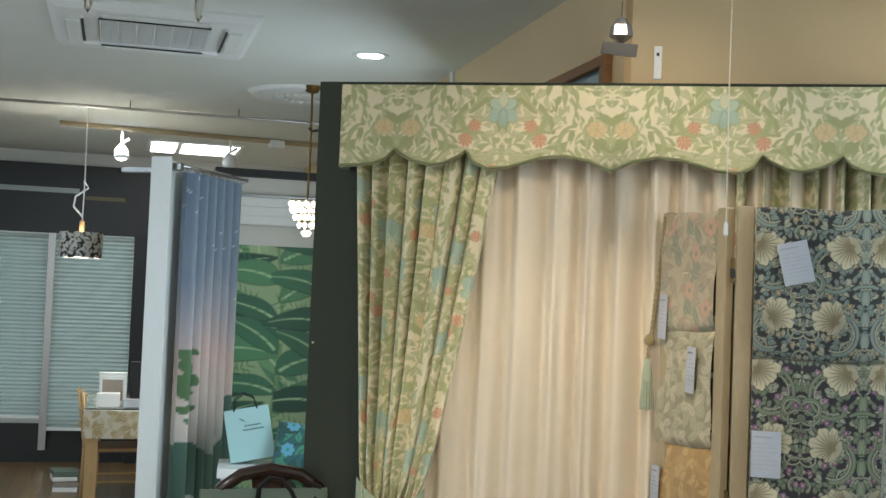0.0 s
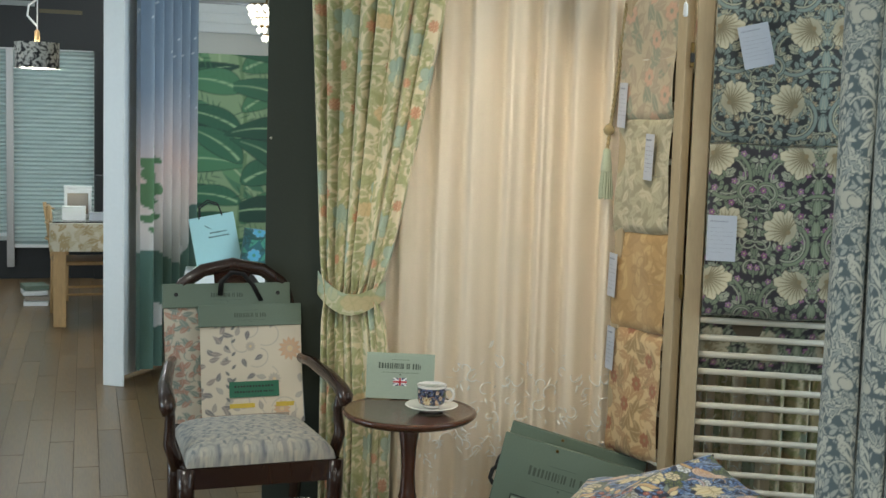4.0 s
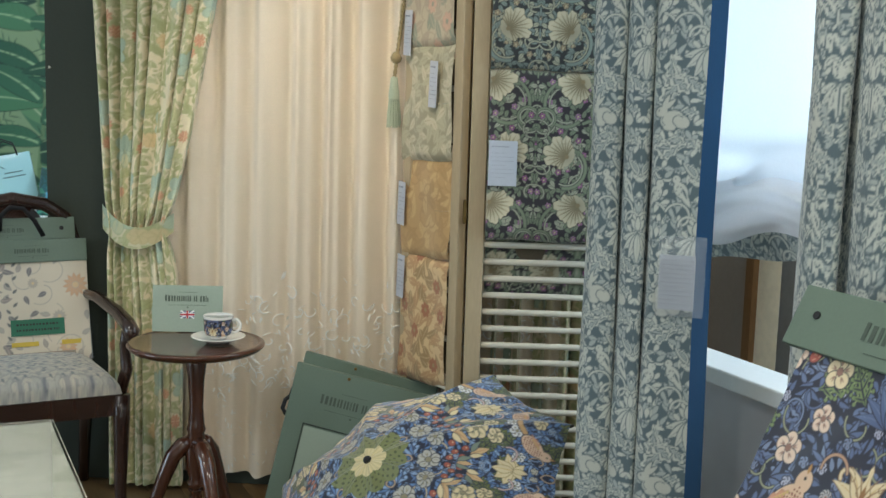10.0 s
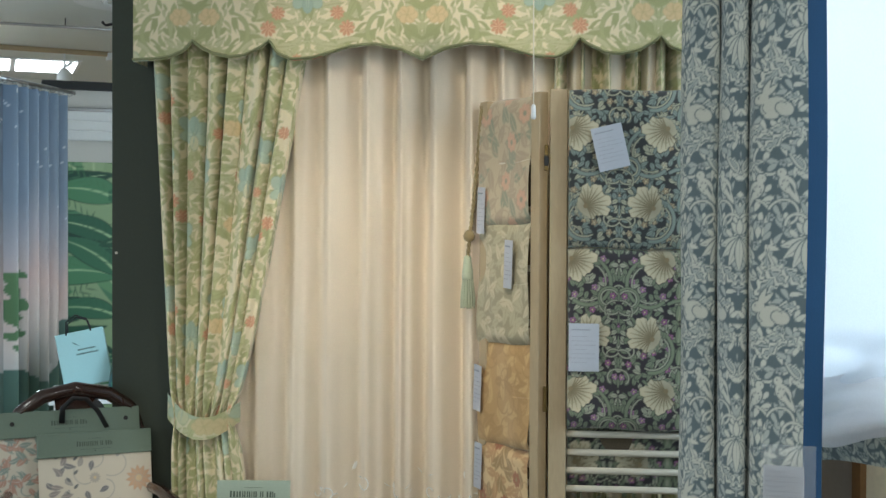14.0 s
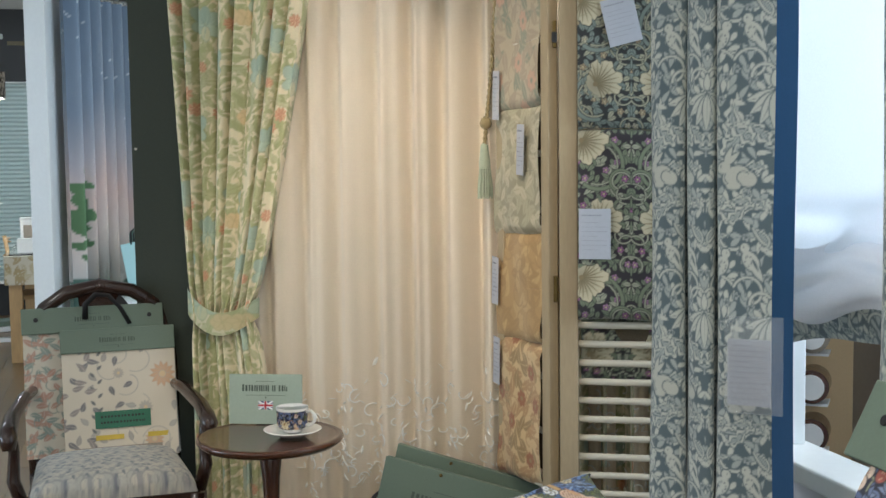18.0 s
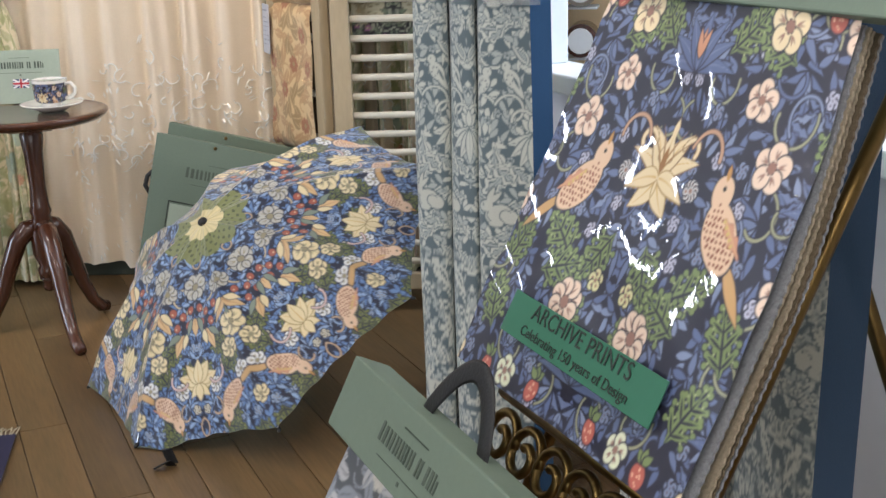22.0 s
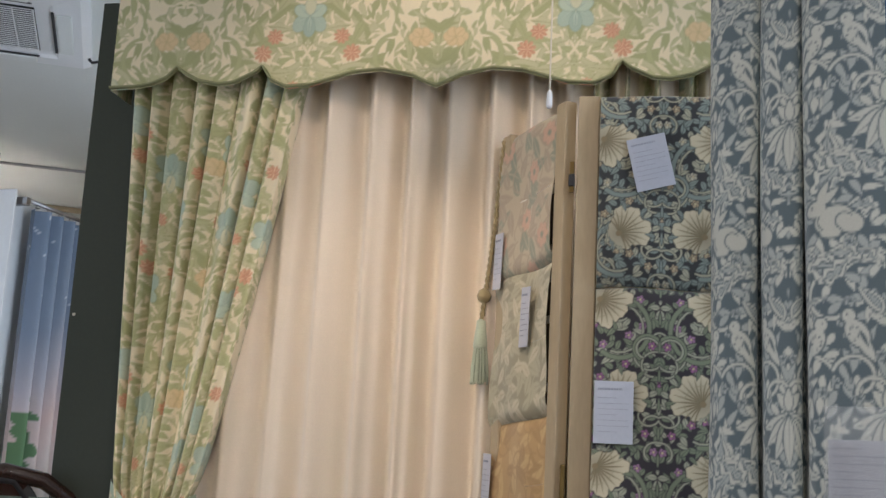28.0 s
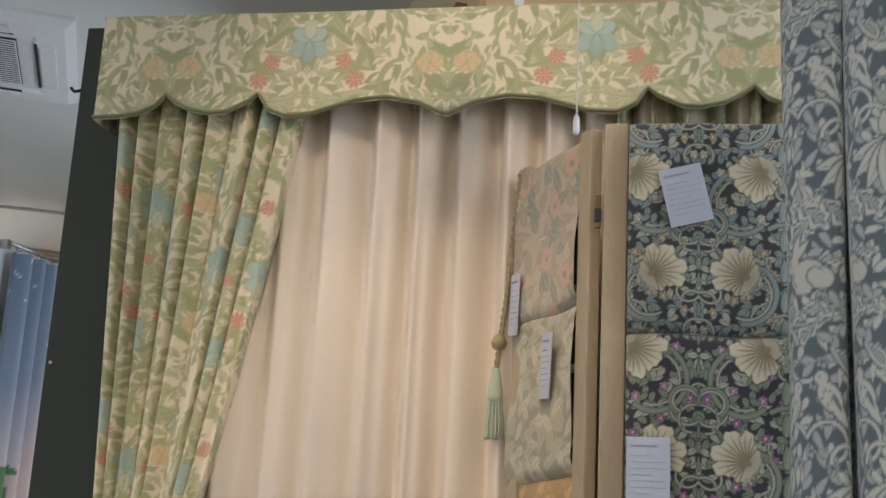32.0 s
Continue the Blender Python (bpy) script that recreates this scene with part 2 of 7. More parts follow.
def add_box(bm, x0, x1, y0, y1, z0, z1, bevel=0.0, m=None, mat=0):
    vs = bmesh.ops.create_cube(bm, size=1)["verts"]
    for v in vs:
        v.co = Vector(((x0 + x1) / 2 + v.co.x * (x1 - x0), (y0 + y1) / 2 + v.co.y * (y1 - y0), (z0 + z1) / 2 + v.co.z * (z1 - z0)))
    if bevel:
        es = list({e for v in vs for e in v.link_edges})
        r = bmesh.ops.bevel(bm, geom=es, offset=bevel, segments=2, affect="EDGES", profile=0.5)
        vs = list({v for f in r["faces"] for v in f.verts} | {v for v in vs if v.is_valid})
    fs = {f for v in vs for f in v.link_faces}
    for f in fs:
        f.material_index = mat
    if m is not None:
        bmesh.ops.transform(bm, matrix=m, verts=vs)
    return bm


def boxm(x0, x1, y0, y1, z0, z1, bevel=0.0, m=None):
    return add_box(bmesh.new(), x0, x1, y0, y1, z0, z1, bevel, m)


def lathe(profile, n=32, m=None, bm=None):
    """A turned body from (radius, height) pairs."""
    bm = bm or bmesh.new()
    rings = []
    for r, z in profile:
        rings.append([bm.verts.new((r * math.cos(2 * math.pi * k / n), r * math.sin(2 * math.pi * k / n), z)) for k in range(n)])
    for a, b in zip(rings, rings[1:]):
        for k in range(n):
            bm.faces.new((a[k], a[(k + 1) % n], b[(k + 1) % n], b[k]))
    for ring in (rings[0], rings[-1]):
        if (ring[0].co - ring[n // 2].co).length > 1e-4:
            bm.faces.new(ring)
    if m is not None:
        bmesh.ops.transform(bm, matrix=m, verts=[v for r in rings for v in r])
    return bm


def tube(path, radius, n=10, bm=None, flat=1.0, closed_ends=True, up=None):
    """A round or flattened bar along a list of points; radius a number or one per point."""
    bm = bm or bmesh.new()
    pts = [Vector(p) for p in path]
    rs = radius if isinstance(radius, (list, tuple)) else [radius] * len(pts)
    rings = []
    side = None
    for i, p in enumerate(pts):
        d = (pts[min(i + 1, len(pts) - 1)] - pts[max(i - 1, 0)]).normalized()
        ref = Vector(up) if up else (side.cross(d) if side else (Vector((0, 0, 1)) if abs(d.z) < 0.9 else Vector((0, 1, 0))))
        side = d.cross(ref).normalized()
        top = side.cross(d).normalized()
        rings.append([bm.verts.new(p + rs[i] * (math.cos(2 * math.pi * k / n) * side + flat * math.sin(2 * math.pi * k / n) * top)) for k in range(n)])
    for a, b in zip(rings, rings[1:]):
        for k in range(n):
            bm.faces.new((a[k], a[(k + 1) % n], b[(k + 1) % n], b[k]))
    if closed_ends:
        bm.faces.new(rings[0]), bm.faces.new(rings[-1])
    return bm


def prism(outline, y0, y1, bm=None, m=None):
    """An outline in x and z, given thickness along y."""
    bm = bm or bmesh.new()
    a = [bm.verts.new((x, y0, z)) for x, z in outline]
    b = [bm.verts.new((x, y1, z)) for x, z in outline]
    bm.faces.new(a), bm.faces.new(b[::-1])
    for k in range(len(a)):
        bm.faces.new((a[k], b[k], b[(k + 1) % len(a)], a[(k + 1) % len(a)]))
    if m is not None:
        bmesh.ops.transform(bm, matrix=m, verts=a + b)
    return bm


def sheet(name, P, mat, colours=None, smooth=True, wrap=False):
    """A cloth from a grid of places (rows, columns, 3), with a colour for each place."""
    h, w = P.shape[:2]
    me = bpy.data.meshes.new(name)
    idx = np.arange(h * w).reshape(h, w)
    if wrap:
        idx = np.concatenate([idx, idx[:, :1]], 1)
    quads = np.stack([idx[:-1, :-1], idx[:-1, 1:], idx[1:, 1:], idx[1:, :-1]], -1).reshape(-1, 4)
    me.vertices.add(h * w)
    me.vertices.foreach_set("co", P.astype(np.float32).ravel())
    me.loops.add(quads.size)
    me.loops.foreach_set("vertex_index", quads.astype(np.int32).ravel())
    me.polygons.add(len(quads))
    me.polygons.foreach_set("loop_start", np.arange(0, quads.size, 4, dtype=np.int32))
    me.polygons.foreach_set("use_smooth", np.full(len(quads), smooth))
    me.update(calc_edges=True)
    if colours is not None:
        col = me.color_attributes.new("print", "FLOAT_COLOR", "POINT")
        rgba = np.ones((h * w, 4), np.float32)
        rgba[:, :3] = colours.reshape(-1, 3)
        col.data.foreach_set("color", rgba.ravel())
    me.materials.append(mat)
    return me



# ---- printed patterns, drawn motif by motif on a repeating tile ----
class Print:
    def __init__(self, width, height, step, ground):
        self.w, self.h, self.step = width, height, step
        self.nx, self.ny = round(width / step), round(height / step)
        self.art = np.empty((self.ny, self.nx, 3), np.float32)
        self.art[:] = lin(*ground)

    def put(self, x, y, reach, shape, colour, tint=None):
        """Lays one motif at x, y: shape gives the distance outside its edge in its own plane."""
        k = int(reach / self.step) + 2
        ix, iy = int(round(x / self.step)), int(round(y / self.step))
        jx, jy = np.arange(ix - k, ix + k + 1), np.arange(iy - k, iy + k + 1)
        X, Y = np.meshgrid(jx * self.step - x, jy * self.step - y)
        m = np.clip(0.5 - shape(X, Y) / self.step, 0, 1)[..., None]
        sel = np.ix_(jy % self.ny, jx % self.nx)
        c = np.array(lin(*colour), np.float32)
        if tint is not None:
            c = c * np.clip(tint(X, Y), 0, 2)[..., None]
        self.art[sel] = self.art[sel] * (1 - m) + c * m

    def leaf(self, x, y, turn, long, wide, colour, curl=0.0, vein=None, lobes=0):
        c, s = math.cos(turn), math.sin(turn)

        def local(X, Y):
            t = (X * c + Y * s) / long
            v = -X * s + Y * c - curl * long * (t * t)
            return t, v

        def shape(X, Y):
            t, v = local(X, Y)
            tt = np.clip(t, 0, 1)
            half = wide * np.sin(np.pi * tt ** 0.8) ** 0.9
            if lobes:
                half = half * (0.72 + 0.28 * np.cos(2 * np.pi * lobes * tt + 2.0 * np.abs(v) / wide))
            return np.maximum(np.abs(v) - half, np.maximum(-t, t - 1) * long)

        self.put(x, y, long * (1.1 + abs(curl)), shape, colour)
        if vein:
            self.put(x, y, long * (1.1 + abs(curl)), lambda X, Y: (lambda t, v: np.maximum(np.abs(v) - wide * 0.11 * (1.1 - t), np.maximum(0.06 - t, t - 0.88) * long))(*local(X, Y)), vein)

    def flower(self, x, y, r, petals, colour, heart, vein=None, deep=0.25, turn=0.0):
        def shape(X, Y):
            a = np.arctan2(Y, X) + turn
            return np.hypot(X, Y) - r * (1 - deep + deep * np.abs(np.cos(petals * a / 2)) ** 0.7)

        tint = (lambda X, Y: 0.82 + 0.22 * np.abs(np.cos(petals * 2.5 * (np.arctan2(Y, X) + turn)))) if vein else None
        self.put(x, y, r * 1.1, shape, colour, tint)
        self.put(x, y, r * 0.4, lambda X, Y: np.hypot(X, Y) - r * 0.27, heart)

    def dot(self, x, y, r, colour, squash=1.0, turn=0.0):
        c, s = math.cos(turn), math.sin(turn)
        self.put(x, y, r * max(1, squash) * 1.1, lambda X, Y: (np.hypot((X * c + Y * s) / squash, -X * s + Y * c) - r), colour)

    def stem(self, pts, width, colour):
        (xs, ys) = np.array(pts).T
        n = max(2, int(sum(np.hypot(np.diff(xs), np.diff(ys))) / (width * 0.5)))
        t = np.linspace(0, len(pts) - 1, n)
        for a, b in zip(np.interp(t, range(len(pts)), xs), np.interp(t, range(len(pts)), ys)):
            self.put(a, b, width, lambda X, Y: np.hypot(X, Y) - width / 2, colour)

    def scroll(self, x, y, r, turn, sweep, width, colour, shrink=0.5):
        """A curling stem: an arc that winds inwards."""
        n = 14
        self.stem([(x + r * (1 - shrink * k / n) * math.cos(turn + sweep * k / n), y + r * (1 - shrink * k / n) * math.sin(turn + sweep * k / n)) for k in range(n + 1)], width, colour)

    def mirror(self):
        half = self.nx // 2
        self.art[:, self.nx - half:] = self.art[:, :half][:, ::-1]
        return self

    def at(self, U, V):
        x, y = U / self.step, V / self.step
        x0, y0 = np.floor(x).astype(int), np.floor(y).astype(int)
        fx, fy = (x - x0)[..., None], (y - y0)[..., None]
        a = self.art
        x1, y1 = (x0 + 1) % self.nx, (y0 + 1) % self.ny
        x0, y0 = x0 % self.nx, y0 % self.ny
        return (a[y0, x0] * (1 - fx) + a[y0, x1] * fx) * (1 - fy) + (a[y1, x0] * (1 - fx) + a[y1, x1] * fx) * fy


def scatter(p, n, gap, draw, seed):
    """Draws a motif at n places that keep a gap between them."""
    r = random.Random(seed)
    got = []
    size = 2 * gap
    cols, rows = max(3, int(p.w / size)), max(3, int(p.h / size))
    cells = {}
    tries = 0
    while len(got) < n and tries < n * 30:
        tries += 1
        x, y = r.random() * p.w, r.random() * p.h
        i, j = int(x / p.w * cols), int(y / p.h * rows)
        near = (q for di in (-1, 0, 1) for dj in (-1, 0, 1) for q in cells.get(((i + di) % cols, (j + dj) % rows), ()))
        if all(math.hypot(min(abs(x - a), p.w - abs(x - a)), min(abs(y - b), p.h - abs(y - b))) > size for a, b in near):
            got.append((x, y))
            cells.setdefault((i, j), []).append((x, y))
            draw(x, y, r)
    return got


def edged(p, x, y, turn, long, wide, fill, edge, curl=0.0, vein=None, lobes=0, rim=0.0016):
    """A leaf with a thin outline of the ground's colour, so that crowded leaves stay apart."""
    p.leaf(x - rim * math.cos(turn), y - rim * math.sin(turn), turn, long + 2 * rim, wide + rim, edge, curl, None, lobes)
    p.leaf(x, y, turn, long, wide, fill, curl, vein, lobes)


def bloom(p, x, y, r, n, fill, edge, heart, turn=0.0, wide=0.42):
    """An open flower of separate petals."""
    for k in range(n):
        edged(p, x, y, turn + k * 2 * math.pi / n, r, r * wide, fill, edge, 0.0, None, 0, 0.0012)
    p.dot(x, y, r * 0.3, edge), p.dot(x, y, r * 0.24, heart)


def vine(p, x, y, r, turn, sweep, width, fill, edge, shrink=0.5):
    p.scroll(x, y, r, turn, sweep, width + 0.003, edge, shrink), p.scroll(x, y, r, turn, sweep, width, fill, shrink)


def oak(p, x, y, turn, size, fill, edge, light):
    """An oak leaf: round-ended lobes in pairs along a bent midrib."""
    lobes = [(0.92, 0.0, 0.24)] + [(q, k * 0.90, ln) for q, ln in ((0.16, 0.40), (0.44, 0.44), (0.70, 0.34)) for k in (-1, 1)]
    for g, c in ((0.0016, edge), (0.0, fill)):
        p.leaf(x, y, turn, size * 1.05, size * 0.10 + g, c)
        for q, k, ln in lobes:
            a = turn + k
            bx, by = x + q * size * math.cos(turn), y + q * size * math.sin(turn)
            p.dot(bx + 0.5 * ln * size * math.cos(a), by + 0.5 * ln * size * math.sin(a), 0.062 * size + g, c, 0.5 * ln / 0.062, a)
            for w in (-0.46, 0.0, 0.46):
                p.dot(bx + (0.98 - 0.3 * abs(w)) * ln * size * math.cos(a + w), by + (0.98 - 0.3 * abs(w)) * ln * size * math.sin(a + w), 0.055 * size + g, c)
    for q, k, ln in lobes:
        bx, by = x + q * size * math.cos(turn), y + q * size * math.sin(turn)
        p.leaf(bx, by, turn + k, ln * size * 0.9, 0.0015, edge)
        for w in (-0.3, 0.3):
            p.dot(bx + 0.7 * ln * size * math.cos(turn + k + w), by + 0.7 * ln * size * math.sin(turn + k + w), size * 0.022, light)
    p.leaf(x, y, turn, size, 0.0017, edge)


def rose(p, x, y, r, n, fill, edge, heart, turn=0.0):
    """An open flower of round, notched petals with a ring of stamens."""
    for k in range(n):
        a = turn + k * 2 * math.pi / n
        px, py, big = x + 0.60 * r * math.cos(a), y + 0.60 * r * math.sin(a), r * 1.28 / n ** 0.62
        p.dot(px, py, big + 0.0018, edge), p.dot(px, py, big, fill)
        for w in (-0.25, 0.25):
            p.leaf(x + 0.35 * r * math.cos(a), y + 0.35 * r * math.sin(a), a + w, 0.45 * r, 0.0011, heart)
    p.dot(x, y, r * 0.30, edge), p.dot(x, y, r * 0.25, heart)
    for k in range(7):
        p.dot(x + 0.30 * r * math.cos(k * 0.9), y + 0.30 * r * math.sin(k * 0.9), 0.0011, fill)


def spray(p, x, y, turn, size, fills, edge, lobes=0):
    """A fan of curling leaves from one point."""
    for j, k in enumerate((-2, 2, -1, 1, 0)):
        edged(p, x, y, turn + k * 0.5, size * (1 - 0.13 * abs(k)), size * 0.125, fills[j % len(fills)], edge, 0.25 * k, None, lobes, 0.0022)


def garden_print():
    """Flowing sage acanthus over cream, with small coral carnations and soft blue irises, mirrored."""
    cream, moss = (222, 210, 178), (160, 160, 118)
    greens = ((182, 180, 136), (172, 172, 126), (190, 186, 146), (164, 164, 118))
    p = Print(0.63, 0.60, 0.0018, cream)

    def flow(x, y):
        return 1.57 + 1.2 * math.sin(2 * math.pi * x / 0.315 + 0.5) + 0.8 * math.sin(2 * math.pi * y / 0.30 + 1.0)

    scatter(p, 420, 0.0092, lambda x, y, q: edged(p, x, y, flow(x, y) + q.uniform(-0.9, 0.9), 0.045 * q.uniform(0.8, 1.3), 0.0085, q.choice(greens), moss, q.uniform(-0.5, 0.5), None, 0, 0.0006), 5)
    for k in range(24):
        q = random.Random(60 + k)
        x, y = q.random() * p.w, q.random() * p.h
        vine(p, x, y, 0.07 + 0.05 * q.random(), q.random() * 6.28, 2.6 * q.choice((1, -1)), 0.012, q.choice(greens), moss)
    scatter(p, 84, 0.0225, lambda x, y, q: edged(p, x, y, flow(x, y) + q.uniform(-0.5, 0.5), 0.11 * q.uniform(0.8, 1.2), 0.0125, q.choice(greens), moss, q.choice((-1, 1)) * q.uniform(0.25, 0.6), (158, 158, 114), 2, 0.0009), 9)
    scatter(p, 260, 0.0112, lambda x, y, q: p.leaf(x, y, flow(x, y) + q.uniform(-1.2, 1.2), 0.026 * q.uniform(0.8, 1.4), 0.0034, cream, q.uniform(-0.5, 0.5)), 15)
    for x, y in ((0.315, 0.12), (0.27, 0.42), (0.07, 0.52), (0.17, 0.32)):
        for dx, dy, rr, sq, tn, c in ((-0.022, 0.018, 0.017, 1.4, 2.2, (168, 184, 166)), (0.024, 0.020, 0.018, 1.4, 0.9, (172, 186, 168)), (0.0, 0.030, 0.015, 1.5, 1.57, (158, 176, 160)), (-0.020, -0.012, 0.015, 1.4, 0.5, (178, 192, 170)), (0.022, -0.012, 0.015, 1.4, 2.6, (178, 192, 170)), (0.0, -0.024, 0.014, 1.5, 1.57, (200, 198, 164))):
            p.dot(x + dx, y + dy, rr + 0.0012, (142, 160, 142), sq, tn), p.dot(x + dx, y + dy, rr, c, sq, tn)
            p.leaf(x, y, math.atan2(dy, dx), 0.040, 0.0012, (150, 168, 152), 0.2), p.leaf(x, y, math.atan2(dy, dx) + 0.3, 0.036, 0.0010, (186, 198, 180), -0.2)
    for x, y, s in ((0.232, 0.172, 0.78), (0.205, 0.214, 0.86), (0.20, 0.50, 0.8), (0.055, 0.33, 0.8), (0.105, 0.44, 0.75), (0.285, 0.30, 0.65)):
        p.flower(x, y, 0.026 * s, 9, (204, 154, 122), (190, 126, 96), True, 0.4, 0.3 * s)
        for k in range(16):
            p.leaf(x, y, k * 0.393, 0.022 * s, 0.0009, (188, 122, 94) if k % 2 else (224, 190, 156))
    for x, y in ((0.040, 0.180), (0.02, 0.47)):
        for k in range(6):
            p.dot(x + 0.018 * math.cos(k * 1.05), y + 0.013 * math.sin(k * 1.05), 0.0125, (196, 176, 132)), p.dot(x + 0.018 * math.cos(k * 1.05), y + 0.013 * math.sin(k * 1.05), 0.0108, (212, 188, 144))
            p.leaf(x, y, k * 1.05, 0.028, 0.0012, (196, 172, 126), 0.3)
    return p.mirror()


def dove_print():
    """Large cream acanthus leaves, hares and birds outlined on slate, mirrored beside each axis."""
    ground, cream, light = (94, 109, 115), (198, 201, 192), (172, 179, 176)
    p = Print(0.26, 0.37, 0.0012, ground)

    def veined(x, y, tn, ln, wd, curl, lobes):
        """A leaf with a second contour inside it and ribs."""
        edged(p, x, y, tn, ln, wd, cream, ground, curl, None, lobes, 0.0022)
        c, s_ = math.cos(tn), math.sin(tn)
        p.leaf(x + 0.1 * ln * c, y + 0.1 * ln * s_, tn, ln * 0.78, wd * 0.56, ground, curl, None, lobes)
        p.leaf(x + 0.12 * ln * c, y + 0.12 * ln * s_, tn, ln * 0.70, wd * 0.36, light, curl, ground, lobes)

    scatter(p, 330, 0.0056, lambda x, y, q: edged(p, x, y, q.random() * 6.28, 0.022, 0.0050, q.choice((light, cream)), ground, q.uniform(-0.6, 0.6), None, 0, 0.0014), 21)
    scatter(p, 40, 0.010, lambda x, y, q: bloom(p, x, y, 0.0075, 5, light, ground, ground), 23)
    for x, y, rr, tn, sw in ((0.035, 0.045, 0.03, 0.3, 3.8), (0.092, 0.045, 0.03, 2.8, -3.8), (0.066, 0.14, 0.036, 1.2, 4.2)):
        vine(p, x, y, rr, tn, sw, 0.0042, cream, ground, 0.4)
    for ax, up in ((0.0, 0.0), (0.13, 0.06)):
        # upright spray on each axis: a fan of drooping petals under a lily, with paired leaves
        for k in (-1, 1):
            vine(p, ax + 0.020 * k, 0.335 + up, 0.024, 1.57 + 1.9 * k, -3.4 * k, 0.0046, cream, ground, 0.25)
            for dx, dy, tn, ln, wd, lb in ((0.006, 0.225, 1.05, 0.060, 0.0150, 3), (0.010, 0.190, 0.25, 0.046, 0.0120, 3), (0.008, 0.120, 0.75, 0.048, 0.0105, 2), (0.006, 0.062, 1.15, 0.040, 0.0085, 0)):
                veined(ax + k * dx, (dy + up) % 0.37, tn if k > 0 else math.pi - tn, ln, wd, -0.35 * k, lb)
        for k in (-3, 3, -2, 2, -1, 1, 0):
            edged(p, ax, (0.312 + up) % 0.37, -math.pi / 2 + k * 0.36, 0.062 - 0.005 * abs(k), 0.0092, cream, ground, 0.22 * k / 3, ground, 0, 0.0020)
        for k in (-1, 1, 0):
            edged(p, ax, (0.318 + up) % 0.37, math.pi / 2 + k * 0.5, 0.030, 0.0075, cream, ground, 0.2 * k, None, 0, 0.0018)
    for x, y, tn, ln, wd in ((0.040, 0.272, 0.55, 0.072, 0.0200), (0.052, 0.298, 1.15, 0.062, 0.0165), (0.098, 0.286, 2.2, 0.058, 0.0160), (0.030, 0.180, -0.15, 0.076, 0.0180), (0.100, 0.188, 2.75, 0.050, 0.0130), (0.048, 0.160, 0.4, 0.052, 0.0120)):
        veined(x, y, tn, ln, wd, 0.3, 3)
    x, y = 0.068, 0.236
    for g, c in ((0.0024, ground), (0.0, (194, 196, 186))):
        # a sitting hare
        p.dot(x, y, 0.0165 + g, c, 1.4, 0.35), p.dot(x + 0.019, y - 0.004, 0.0125 + g, c, 1.3, -0.3), p.dot(x - 0.021, y + 0.014, 0.0092 + g, c, 1.35, 0.5)
        p.leaf(x - 0.017, y + 0.018, 0.75, 0.032 + g, 0.0046 + g, c), p.leaf(x - 0.019, y + 0.019, 1.15, 0.032 + g, 0.0046 + g, c), p.dot(x - 0.004, y - 0.017, 0.005 + g, c, 2.4, 0.0)
    p.scroll(x + 0.012, y - 0.003, 0.012, 0.7, 3.6, 0.0018, ground, 0.25), p.dot(x - 0.026, y + 0.016, 0.0016, ground), p.scroll(x - 0.008, y - 0.002, 0.011, 2.6, 1.6, 0.0015, ground, 0.0)
    for x, y, k in ((0.040, 0.088, 1), (0.094, 0.098, -1)):
        # birds with round speckled breasts
        for g, c in ((0.0022, ground), (0.0, cream)):
            p.dot(x, y, 0.0125 + g, c, 1.45, 0.9 if k > 0 else math.pi - 0.9), p.dot(x + 0.010 * k, y + 0.021, 0.0080 + g, c), p.leaf(x, y, -2.1 if k > 0 else -1.0, 0.040 + g, 0.0065 + g, c)
        for j in range(7):
            p.dot(x + 0.004 * k + 0.006 * math.cos(j * 2.4), y + 0.008 * math.sin(j * 2.4), 0.0014, ground)
        p.leaf(x - 0.003 * k, y + 0.004, -2.0 if k > 0 else -1.1, 0.024, 0.0024, ground), p.dot(x + 0.012 * k, y + 0.023, 0.0013, ground)
    return p.mirror()


